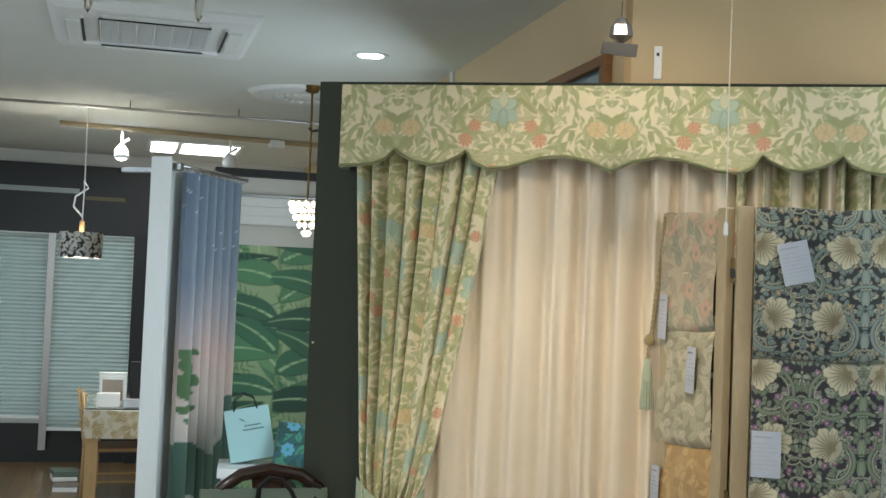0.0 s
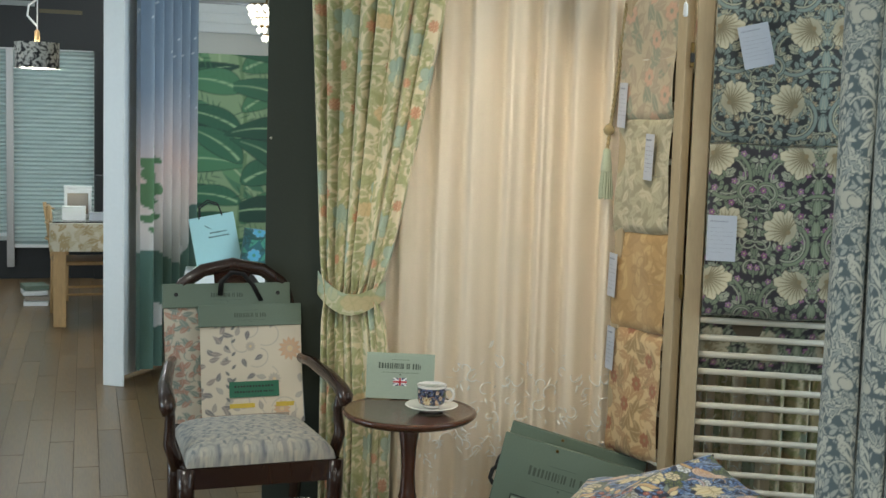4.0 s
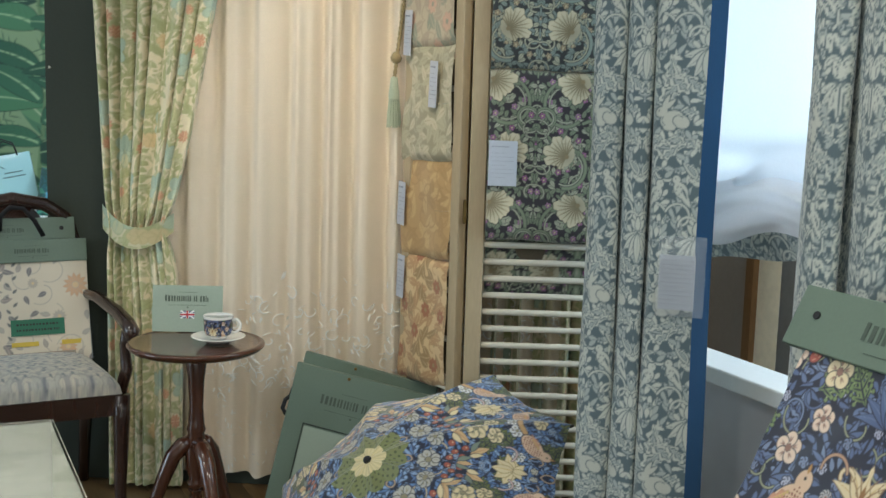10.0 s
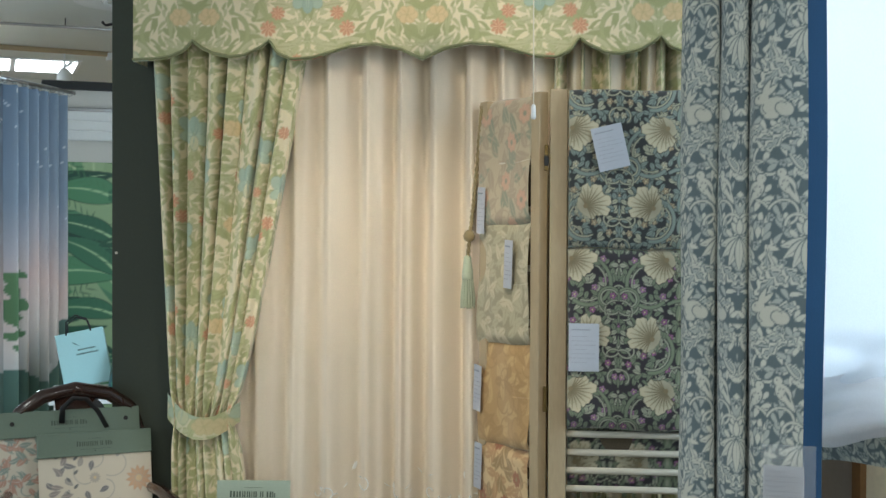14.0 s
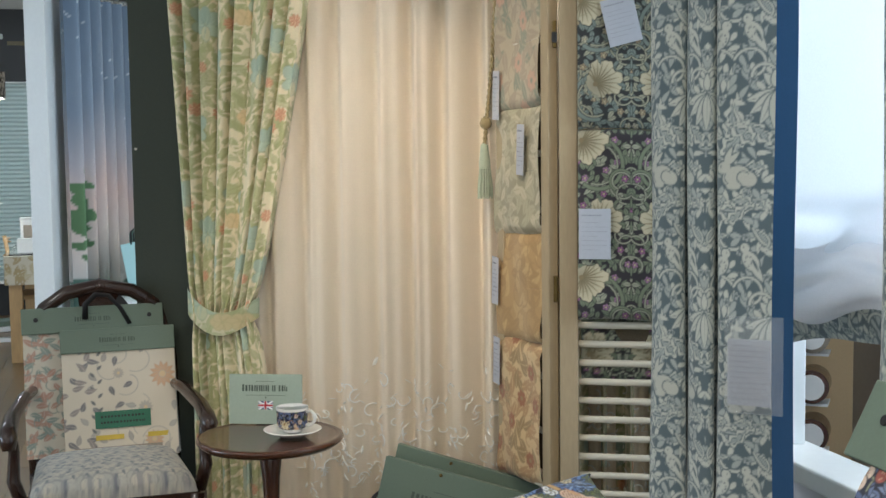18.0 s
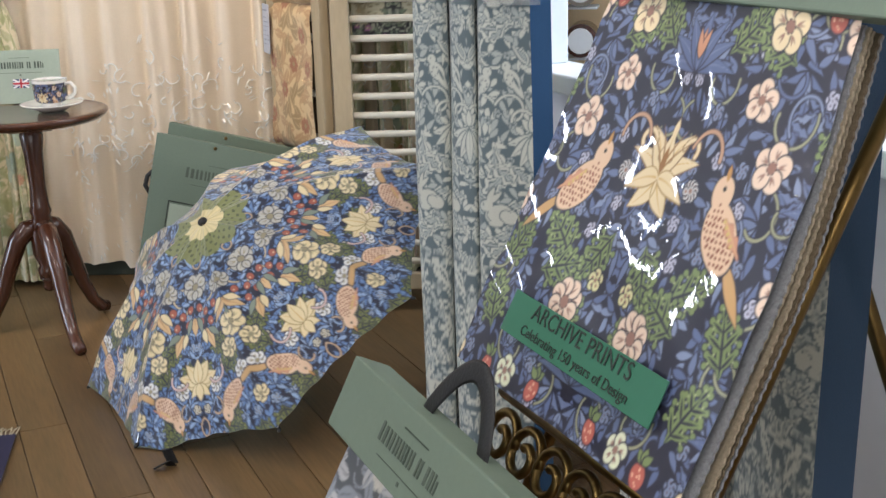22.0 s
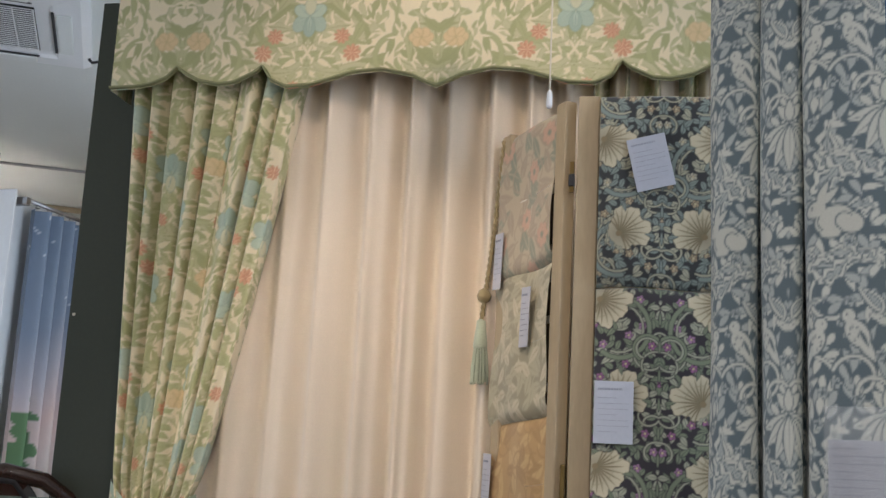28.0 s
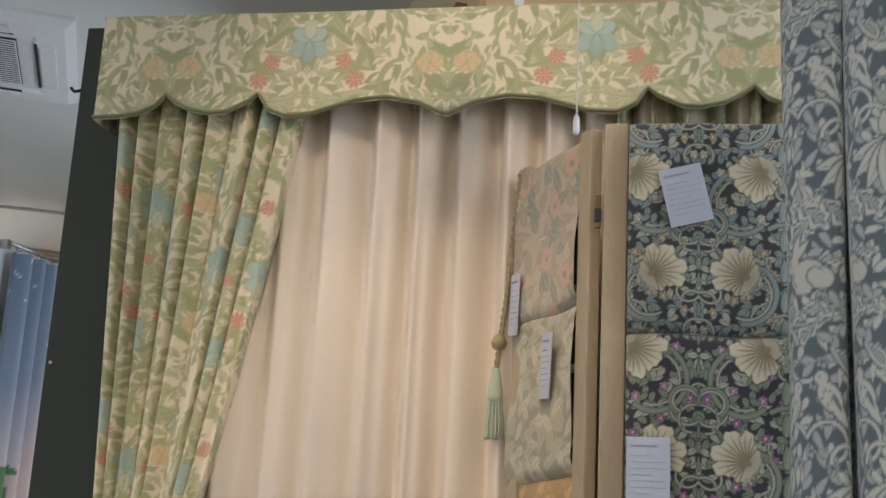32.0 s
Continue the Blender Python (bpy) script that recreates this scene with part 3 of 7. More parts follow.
def pimpernel_print(ground, leaf_a, leaf_b, accent, berry):
    """Large veined cream poppies among winding leaves on a dark ground, mirrored."""
    p = Print(0.30, 0.32, 0.0014, ground)
    r = random.Random(11)
    cream = (190, 180, 152)
    scatter(p, 420, 0.0058, lambda x, y, q: edged(p, x, y, q.random() * 6.28, 0.021, 0.0052, q.choice((leaf_a, leaf_b, leaf_a)), ground, q.uniform(-0.5, 0.5), ground, 0, 0.0014), 17)
    for k in range(26):
        vine(p, r.random() * p.w, r.random() * p.h, 0.022 + 0.016 * r.random(), r.random() * 6.28, 3.4 * r.choice((1, -1)), 0.0030, leaf_b, ground)
    scatter(p, 46, 0.013, lambda x, y, q: bloom(p, x, y, 0.0085, 5, q.choice((accent, berry)), ground, (206, 190, 150)), 19)
    for x, y, rr, tn, sw in ((0.07, 0.06, 0.066, 0.4, 4.4), (0.07, 0.225, 0.07, 2.2, -4.4), (0.0, 0.14, 0.05, 1.0, 3.8), (0.125, 0.19, 0.03, 0.0, 4.0)):
        vine(p, x, y, rr, tn, sw, 0.0085, leaf_a, ground, 0.3), vine(p, x, y, rr * 0.82, tn + 0.3, sw, 0.0032, leaf_b, ground, 0.3)
    for k in range(6):
        edged(p, 0.15, 0.02 + 0.054 * k, 1.1, 0.052, 0.010, leaf_a, ground, 0.3, leaf_b), edged(p, 0.005, 0.03 + 0.054 * k, 1.9, 0.04, 0.009, leaf_a, ground, -0.3, leaf_b)
    for x, y, tn, size in ((0.050, 0.280, -0.5, 0.046), (0.084, 0.105, 0.5, 0.046)):
        fx, fy = x - size * 0.42 * math.cos(tn), y - size * 0.42 * math.sin(tn)
        for g, c in ((0.0022, ground), (0.0, cream)):
            p.put(x, y, size * 1.3, lambda X, Y: np.hypot(X, Y) - g - size * (0.76 + 0.24 * np.abs(np.cos(1.5 * np.arctan2(Y, X) + tn)) + 0.07 * np.sin(7 * np.arctan2(Y, X)) + 0.03 * np.sin(17 * np.arctan2(Y, X) + 2)), c, (lambda X, Y: 0.56 + 0.52 * np.clip(np.hypot(X + x - fx, Y + y - fy) / (1.2 * size), 0, 1)) if c == cream else None)
        for k in range(-7, 8):
            p.leaf(fx, fy, tn + k * 0.2, size * (1.28 - 0.035 * abs(k)), 0.0014, (116, 104, 76), 0.05 * k)
        for k in (-2, 0, 2):
            p.scroll(fx, fy, size * 0.75, tn + k * 0.45 - 0.3, 0.6, 0.0009, (150, 140, 112), 0.0)
        p.dot(fx, fy, 0.006, (128, 112, 82))
        for k in range(5):
            a = tn + 2.4 + k * 0.42
            edged(p, x + 1.15 * size * math.cos(a), y + 1.15 * size * math.sin(a), a + math.pi + 0.5, size * 0.62, size * 0.11, leaf_a if k % 2 else leaf_b, ground, 0.35, ground, 3, 0.0014)
        for k in (-0.8, 0.35, 1.2):
            edged(p, x + 1.2 * size * math.cos(tn + k), y + 1.2 * size * math.sin(tn + k), tn + k + math.pi - 0.4, size * 0.4, size * 0.08, leaf_a, ground, 0.4, ground, 0, 0.0014)
    return p.mirror()


def thrush(p, x, y, turn, size, edge, flip=1):
    c, s = math.cos(turn), math.sin(turn)

    def at(u, v):
        v *= flip
        return x + size * (u * c - v * s), y + size * (u * s + v * c)

    tan, wing, spot = (224, 192, 162), (204, 150, 122), (138, 78, 62)
    for g, col in ((0.0016, edge), (0.0, (200, 160, 108))):
        p.leaf(*at(-0.2, 0.02), turn + math.pi, 0.52 * size + g, 0.05 * size + g, col)
    for g, col in ((0.0016, edge), (0.0, tan)):
        p.dot(*at(0, 0), 0.165 * size + g, col, 1.7, turn + 0.1 * flip), p.dot(*at(0.30, 0.10), 0.11 * size + g, col, 1.2, turn + 0.6 * flip)
        p.leaf(*at(0.37, 0.16), turn + 0.7 * flip, 0.12 * size + g, 0.022 * size + g, col if col == edge else (190, 140, 80))
    for k in range(70):
        u, v = -0.24 + 0.48 * ((k * 0.7549) % 1), -0.14 + 0.22 * ((k * 0.5698) % 1)
        if (u / 0.26) ** 2 + (v / 0.15) ** 2 < 1:
            p.dot(*at(u, v), 0.0125 * size, spot)
    edged(p, *at(0.10, 0.09), turn + math.pi - 0.10 * flip, 0.36 * size, 0.055 * size, wing, spot, 0.0, (220, 184, 130), 3, 0.0008)
    for k in range(5):
        p.dot(*at(0.08 - 0.05 * k, 0.085), 0.016 * size, (206, 180, 110))
    p.dot(*at(0.33, 0.125), 0.02 * size, (34, 30, 34))


def thief_motifs(p, edge, blue, pale, green, lime, cream):
    """Thrushes beside a tulip, with strawberries, oak leaves and small flowers."""
    red, pink = (186, 100, 88), (230, 206, 186)
    for x, y, tn in ((0.165, 0.165, 2.6), (0.222, 0.205, 4.2), (0.06, 0.128, 1.2), (0.13, 0.140, 0.4), (0.105, 0.395, 0.5), (0.04, 0.36, 4.4), (0.09, 0.06, 2.0), (0.185, 0.075, 1.1), (0.20, 0.395, 2.3)):
        oak(p, x, y, tn, 0.056, green, edge, lime)
    for ax, y, tn in ((0.25, 0.375, 1), (0.25, 0.055, 1), (0.0, 0.27, 1), (0.0, 0.07, 1)):
        for k in (-3, 3, -2, 2, -1, 1, 0):
            edged(p, ax, y, math.pi / 2 + k * 0.36, 0.058, 0.0085, blue, edge, 0.16 * k, pale)
        for k in (-1, 0, 1):
            edged(p, ax, y + 0.012, math.pi / 2 + k * 0.3, 0.03, 0.004, (206, 150, 118), edge)
    for k in (-2, 2, -1, 1, 0):
        edged(p, 0.25, 0.268, math.pi / 2 + k * 0.30, 0.060 - 0.004 * abs(k), 0.0125, cream, (128, 96, 66), 0.34 * k, (206, 172, 110), 0 if k else 2)
    for k in (-1, 1):
        for w in (0.12, 0.45):
            p.leaf(0.25, 0.272, math.pi / 2 + k * w, 0.050, 0.0013, (150, 112, 72), 0.34 * k)
        vine(p, 0.25 + k * 0.040, 0.300, 0.014, 1.57 + 1.4 * k, -3.4 * k, 0.0050, cream, (128, 96, 66), 0.4)
        edged(p, 0.25, 0.268, -math.pi / 2 + k * 0.55, 0.046, 0.0115, cream, (168, 136, 84), 0.2 * k, (206, 172, 110)), edged(p, 0.25, 0.268, math.pi / 2 + k * 1.5, 0.05, 0.010, cream, (168, 136, 84), 0.4 * k, (206, 172, 110))
    p.leaf(0.25, 0.272, math.pi / 2, 0.03, 0.005, (150, 106, 62))
    vine(p, 0.185, 0.30, 0.026, 0.2, 3.0, 0.004, (196, 156, 128), edge, 0.2)
    thrush(p, 0.128, 0.236, 0.80, 0.128, edge)
    for x, y, s, n, c in ((0.097, 0.306, 0.022, 6, pink), (0.136, 0.360, 0.019, 6, pink), (0.19, 0.266, 0.0115, 10, (214, 214, 214)), (0.19, 0.122, 0.027, 8, pink), (0.145, 0.030, 0.016, 5, (220, 224, 196)), (0.036, 0.205, 0.018, 6, pink), (0.22, 0.155, 0.011, 6, (214, 210, 160)), (0.03, 0.02, 0.02, 7, cream), (0.128, 0.428, 0.024, 5, cream), (0.035, 0.43, 0.02, 6, pink)):
        rose(p, x, y, s, 5 if n < 8 else n, c, edge, (150, 112, 100), 0.4)
    for x, y in ((0.195, 0.028), (0.105, 0.022), (0.07, 0.44)):
        p.dot(x, y, 0.0112, edge, 1.25, 1.3), p.dot(x, y, 0.0096, red, 1.25, 1.3)
        for k in range(9):
            p.dot(x + 0.007 * math.cos(k * 2.4) * (k % 3) / 2, y + 0.009 * math.sin(k * 2.4) * (k % 4) / 3, 0.0011, (236, 190, 160))
        for k in range(3):
            edged(p, x, y + 0.012, 0.8 + k * 0.8, 0.014, 0.004, green, edge)


def thief_print():
    """Thrushes, tulips and strawberry leaves on deep blue, mirrored."""
    edge, blue, pale = (40, 40, 58), (94, 108, 146), (128, 142, 174)
    p = Print(0.50, 0.46, 0.0012, edge)
    scatter(p, 700, 0.0062, lambda x, y, q: edged(p, x, y, q.random() * 6.28, 0.020, 0.0040, q.choice((blue, pale, blue, (106, 120, 156))), edge, q.uniform(-0.7, 0.7), None, 0, 0.0022), 41)
    scatter(p, 90, 0.0180, lambda x, y, q: spray(p, x, y, q.random() * 6.28, 0.034 * q.uniform(0.8, 1.2), (blue, (106, 120, 156), pale), edge, q.choice((0, 3))), 43)
    for k in range(44):
        r = random.Random(300 + k)
        vine(p, r.random() * p.w, r.random() * p.h, 0.018 + 0.016 * r.random(), r.random() * 6.28, 3.6 * r.choice((1, -1)), 0.0026, r.choice((pale, blue, (156, 158, 128))), edge)
    scatter(p, 64, 0.0155, lambda x, y, q: rose(p, x, y, 0.0078, 5, q.choice((pale, (188, 190, 212), pale)), edge, (112, 104, 120)), 47)
    thief_motifs(p, edge, blue, pale, (122, 140, 92), (166, 178, 126), (228, 210, 172))
    return p.mirror()


def umbrella_print():
    """The same flowers in rings from crown to rim: x from a panel's middle to its seam, y from the crown outwards."""
    edge, blue, pale, green, cream, red = (26, 32, 56), (100, 132, 182), (144, 170, 208), (108, 116, 60), (228, 210, 166), (168, 90, 70)
    p = Print(0.40, 0.47, 0.0016, edge)
    scatter(p, 1300, 0.0050, lambda x, y, q: edged(p, x, y, q.random() * 6.28, 0.018, 0.0040, q.choice((blue, pale, blue)), edge, q.uniform(-0.7, 0.7), None, 0, 0.0022), 141)
    scatter(p, 110, 0.0145, lambda x, y, q: spray(p, x, y, q.random() * 6.28, 0.029 * q.uniform(0.8, 1.2), (blue, pale, (92, 122, 172)), edge, q.choice((0, 3))), 143)
    for k in range(34):
        q = random.Random(500 + k)
        vine(p, q.random() * p.w, q.random() * p.h, 0.016 + 0.014 * q.random(), q.random() * 6.28, 3.6 * q.choice((1, -1)), 0.0028, q.choice(((206, 190, 160), (200, 170, 140), pale)), edge)
    scatter(p, 70, 0.016, lambda x, y, q: rose(p, x, y, 0.0085, 5, q.choice((pale, pale, (206, 200, 184))), edge, (150, 130, 90)), 147)
    for x, y, tn in ((0.04, 0.27, 0.6), (0.10, 0.40, 2.4), (0.05, 0.435, 0.2), (0.14, 0.43, 1.2), (0.02, 0.305, 1.6), (0.075, 0.345, 5.2)):
        oak(p, x, y, tn, 0.050, green, edge, (160, 164, 110))
    for x, y, s, n, c in ((0.0, 0.155, 0.034, 9, (190, 186, 176)), (0.062, 0.165, 0.024, 8, (190, 186, 176)), (0.09, 0.30, 0.02, 6, cream), (0.045, 0.36, 0.017, 6, (226, 226, 226)), (0.115, 0.345, 0.018, 6, (226, 226, 226)), (0.15, 0.39, 0.017, 6, cream), (0.10, 0.255, 0.03, 6, cream)):
        rose(p, x, y, s * 0.9, n, c, edge, (150, 140, 110), 0.3)
    for x, y in ((0.012, 0.202), (0.030, 0.214), (0.052, 0.204), (0.070, 0.222), (0.044, 0.236), (0.018, 0.232)):
        p.dot(x, y, 0.0082, edge, 1.2, 1.3), p.dot(x, y, 0.0068, red, 1.2, 1.3), p.dot(x + 0.002, y + 0.002, 0.0018, (226, 190, 150))
    for x, y, tn in ((0.082, 0.205, 1.9), (0.030, 0.250, 0.9), (0.0, 0.222, 1.57)):
        edged(p, x, y, tn, 0.046, 0.0085, (214, 178, 130), edge, 0.2, (168, 120, 78)), edged(p, x + 0.008, y, tn - 0.5, 0.034, 0.006, (128, 140, 124), edge, 0.2)
        edged(p, x - 0.006, y, tn + 0.6, 0.030, 0.007, cream, edge, -0.2)
    for k in (-2, 2, -1, 1, 0):
        edged(p, 0.0, 0.352, -math.pi / 2 + k * 0.45, 0.048, 0.013, cream, (150, 124, 72), 0.16 * k, (206, 172, 110))
        edged(p, 0.0, 0.352, math.pi / 2 + k * 0.6, 0.032, 0.009, cream, (150, 124, 72), 0.2 * k)
    vine(p, 0.05, 0.335, 0.022, 2.6, -3.0, 0.004, (214, 184, 176), edge, 0.2)
    thrush(p, 0.085, 0.385, 2.45, 0.115, edge, -1)
    return p


def leaf_print(ground, a, b, seed, size=1.0, w=0.2, h=0.22, flowers=()):
    """A plain all-over leaf print in two or three tones."""
    p = Print(w, h, 0.0018, ground)
    scatter(p, 90, 0.012 * size, lambda x, y, q: p.leaf(x, y, q.random() * 6.28, 0.05 * size, 0.011 * size, q.choice((a, b)), q.uniform(-0.6, 0.6), ground), seed)
    r = random.Random(seed)
    for k in range(14):
        p.scroll(r.random() * w, r.random() * h, 0.03 * size, r.random() * 6.28, 3 * r.choice((1, -1)), 0.003 * size, b)
    for c in flowers:
        scatter(p, 4, 0.035 * size, lambda x, y, q: p.flower(x, y, 0.02 * size, 7, c, a, True, 0.3), seed + 1)
    return p


def bag_print():
    """Sparse pencilled leaves and pale flowers on cream."""
    p = Print(0.32, 0.31, 0.0018, (212, 202, 184))
    grey, pale, coral = (122, 120, 122), (178, 172, 162), (206, 168, 136)
    r = random.Random(8)
    for k in range(12):
        p.scroll(0.1 + r.random() * 0.22, r.random() * p.h, 0.03 + 0.02 * r.random(), r.random() * 6.28, 3.4 * r.choice((1, -1)), 0.0022, pale)
    scatter(p, 26, 0.016, lambda x, y, q: edged(p, x, y, q.random() * 6.28, 0.026, 0.0065, q.choice((pale, (168, 160, 152), grey)), grey, 0.2, pale, 0, 0.0008), 85)
    for x, y, rr, c in ((0.27, 0.23, 0.036, coral), (0.15, 0.24, 0.015, pale), (0.22, 0.14, 0.02, pale), (0.24, 0.05, 0.026, coral)):
        p.dot(x, y, rr * 1.05, (212, 202, 184)), bloom(p, x, y, rr, 12, c, (190, 176, 156), (214, 190, 150), 0.1, 0.2)
    for k in range(16):
        p.leaf(0.085 + 0.008 * (k % 2), k * p.h / 16, 0.8 if k % 2 else 2.3, 0.018, 0.004, (110, 112, 112))
    scatter(p, 16, 0.014, lambda x, y, q: p.leaf(x * 0.24, y, q.random() * 6.28, 0.032, 0.008, q.choice((grey, (150, 140, 136))), 0.4, (200, 190, 174)), 87)
    return p


def seat_print():
    p = leaf_print((146, 146, 144), (186, 180, 166), (172, 170, 162), 61, 0.5, 0.14, 0.14)
    scatter(p, 20, 0.012, lambda x, y, q: p.leaf(x, y, q.random() * 6.28, 0.02, 0.005, (112, 118, 124), 0.3), 63)
    return p


def banana_print():
    """Broad dark banana leaves in pairs round upright stems, with pale midribs and light gaps."""
    p = Print(1.0, 1.1, 0.005, (150, 176, 132))
    r = random.Random(5)
    for k in range(30):
        p.leaf(r.random(), r.random() * 1.1, r.uniform(0.2, 2.9), 0.34, 0.06, r.choice(((112, 158, 112), (160, 186, 140), (84, 134, 98))), r.uniform(-0.4, 0.4), (186, 206, 160))
    for stem, off in ((0.04, 0.0), (0.48, 0.13), (0.78, 0.30)):
        p.stem([(stem + 0.02 * math.sin(q), 1.1 * q / 8) for q in range(9)], 0.022, (118, 150, 104))
        for k in range(10):
            y, side = off + 0.115 * k, 1 if k % 2 else -1
            t = math.pi / 2 - side * r.uniform(0.55, 1.25)
            g = r.choice(((44, 92, 68), (62, 116, 84), (36, 78, 60), (84, 140, 98), (52, 104, 76)))
            edged(p, stem, y % 1.1, t, r.uniform(0.34, 0.44), r.uniform(0.060, 0.085), g, (28, 60, 46), -0.45 * side, (170, 204, 156), 0, 0.004)
            c_, s_ = math.cos(t), math.sin(t)
            for j in range(2, 9):
                for w in (0.75, -0.75):
                    p.leaf(stem + 0.04 * j * c_, y + 0.04 * j * s_, t + w, 0.06, 0.0026, tuple(int(v * 0.93) for v in g))
    return p


GARDEN, DOVE, THIEF, RINGS = garden_print(), dove_print(), thief_print(), umbrella_print()
PIMP_TEAL = pimpernel_print((48, 50, 50), (126, 138, 130), (168, 166, 142), (186, 180, 156), (170, 150, 120))
PIMP_PLUM = pimpernel_print((46, 42, 46), (118, 128, 104), (160, 162, 140), (160, 118, 150), (150, 96, 136))
SEAT, BANANA = seat_print(), banana_print()
ROLL_FLORAL = leaf_print((182, 168, 142), (140, 142, 122), (166, 150, 128), 71, 1.3, flowers=((160, 92, 76), (196, 160, 136)))
ROLL_SAGE = leaf_print((150, 142, 116), (190, 180, 152), (172, 164, 136), 73, 1.0)
ROLL_GOLD = leaf_print((178, 144, 94), (192, 160, 110), (166, 132, 84), 75, 1.3)
ROLL_CREAM = leaf_print((206, 178, 132), (156, 128, 88), (178, 140, 98), 77, 1.1, flowers=((160, 104, 72),))
BAG_CREAM = bag_print()
BAG_CORAL = leaf_print((200, 192, 176), (176, 136, 120), (132, 146, 138), 81, 0.7)
GREY_LEAF = leaf_print((86, 90, 96), (196, 196, 198), (150, 156, 166), 83, 0.9, flowers=((214, 210, 200),))

# ---- the room ----
def slab(name, corners, z0, z1, mat, label, kind="structure", category=""):
    """An upright or lying slab over plan corners, from z0 to z1."""
    bm = bmesh.new()
    lo = [bm.verts.new((x, y, z0)) for x, y in corners]
    hi = [bm.verts.new((x, y, z1)) for x, y in corners]
    bm.faces.new(lo), bm.faces.new(hi)
    for k in range(len(lo)):
        bm.faces.new((lo[k], lo[(k + 1) % len(lo)], hi[(k + 1) % len(lo)], hi[k]))
    return tagged(part(name, bm, mat), label, category or name.split("_")[0], kind=kind)


def wall(name, p, q, thick, z0, z1, mat, label):
    """A wall from plan point p to q, its thickness to the left of that way."""
    d = (Vector(q) - Vector(p)).normalized()
    n = Vector((-d.y, d.x)) * thick
    return slab(name, [p, q, (q[0] + n.x, q[1] + n.y), (p[0] + n.x, p[1] + n.y)], z0, z1, mat, label)


floor = slab("floor", [room(-5, -3.2), room(3, -3.2), room(3, 10.5), room(-5, 10.5)], -0.1, -0.004, M_JOINT, "dark oiled wood plank floor", category="floor")
slab("ceiling", [room(-5, -3.2), room(3, -3.2), room(3, 10.5), room(-5, 10.5)], CEIL, CEIL + 0.1, M_CEILING, "pale grey-white painted ceiling", category="ceiling")
wall("wall_east", room(1.46, 10.2), room(1.46, 3.43), 0.12, 0, CEIL, M_BEIGE, "beige side wall with a high transom window")
slab("wall_behind_display", [(-0.17, 3.70), (2.4, 3.70), (2.4, 3.82), (-0.17, 3.82)], 0, CEIL, M_BEIGE, "warm beige painted wall above the display")
# three unseen walls added to close the room and keep the sky's light out
wall("wall_right", room(2.75, 3.2), room(2.75, -3.2), 0.1, 0, CEIL, M_WHITE_WALL, "unseen plain white side wall added to close the room")
wall("wall_near", room(2.85, -3.1), room(-4.9, -3.1), 0.1, 0, CEIL, M_WHITE_WALL, "unseen plain white wall added to close the near end")
wall("wall_left", room(-4.6, -3.1), room(-4.6, 10.2), 0.1, 0, CEIL, M_WHITE_WALL, "unseen plain white wall added to close the left side")
wall("wall_far", room(-4.7, 10.2), room(1.6, 10.2), -0.1, 0, CEIL, M_WHITE_WALL, "white far wall with pleated blinds")
# the freestanding dark green partition that carries the curtain display
bm = boxm(-1.122, 0.665, 3.610, 3.650, 0, 2.058, 0.003)
partition = tagged(part("wall_partition", bm, M_GREEN_WALL), "dark green painted display partition", "partition wall", kind="structure")
dot = part("nail", lathe([(0.004, 0), (0.004, 0.003), (0.002, 0.004)], 10, pose(-1.108, 3.610, 1.247, 90, 0, 0)), M_ROD, partition, "small pale nail head")
part("hook", tube([(-1.117, 3.635, 1.91), (-1.15, 3.635, 1.905), (-1.16, 3.635, 1.915)], 0.004, 8), M_STRAP, partition, "small black side hook")

# ---- the green curtain display ----
VY = 3.49


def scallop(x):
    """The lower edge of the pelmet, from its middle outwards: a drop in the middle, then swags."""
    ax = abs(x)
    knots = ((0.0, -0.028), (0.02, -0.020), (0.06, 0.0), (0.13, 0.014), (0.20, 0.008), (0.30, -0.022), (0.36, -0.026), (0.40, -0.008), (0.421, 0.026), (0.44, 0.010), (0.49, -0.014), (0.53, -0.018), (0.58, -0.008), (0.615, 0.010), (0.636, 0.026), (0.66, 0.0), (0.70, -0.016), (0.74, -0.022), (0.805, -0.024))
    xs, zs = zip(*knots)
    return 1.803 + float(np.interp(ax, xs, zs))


def pelmet():
    t = thing("pelmet", "scalloped curtain pelmet in sage floral print with green braid edge", "pelmet")
    half, mid, top, back = 0.805, -0.210, 2.027, 3.608
    step = 0.003
    xs = np.arange(-half, half + step / 2, step)
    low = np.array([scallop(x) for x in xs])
    n = 84
    k = np.linspace(0, 1, n)[:, None]
    Z = low[None] * (1 - k) + top * k
    X = np.repeat((xs + mid)[None], n, 0)
    Y = np.full_like(X, VY) + 0.002 * np.sin(X * 9) * np.sin(Z * 7)
    part("front", sheet("front", np.stack([X, Y, Z], -1), M_PRINT, GARDEN.at(X - mid, 2.08 - Z)), None, t)
    for s in (-1, 1):
        ys = np.arange(VY, back, step)
        Zs = np.linspace(1.779, top, n)[:, None] * np.ones((1, len(ys)))
        Ys = ys[None] * np.ones((n, 1))
        Xs = np.full_like(Ys, mid + s * half)
        part("side", sheet("side", np.stack([Xs, Ys, Zs], -1), M_PRINT, GARDEN.at(Ys + 0.2, Zs)), None, t)
    part("top_board", boxm(mid - half + 0.004, mid + half - 0.004, VY + 0.006, back, top - 0.014, top - 0.002, 0.002), M_PALEWOOD, t)
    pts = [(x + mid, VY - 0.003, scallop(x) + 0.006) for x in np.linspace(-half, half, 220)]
    part("braid", tube(pts, 0.0085, 8, flat=0.45, up=(0, 0, 1)), M_TRIM, t, "olive green braid along the scallops", True)
    return t


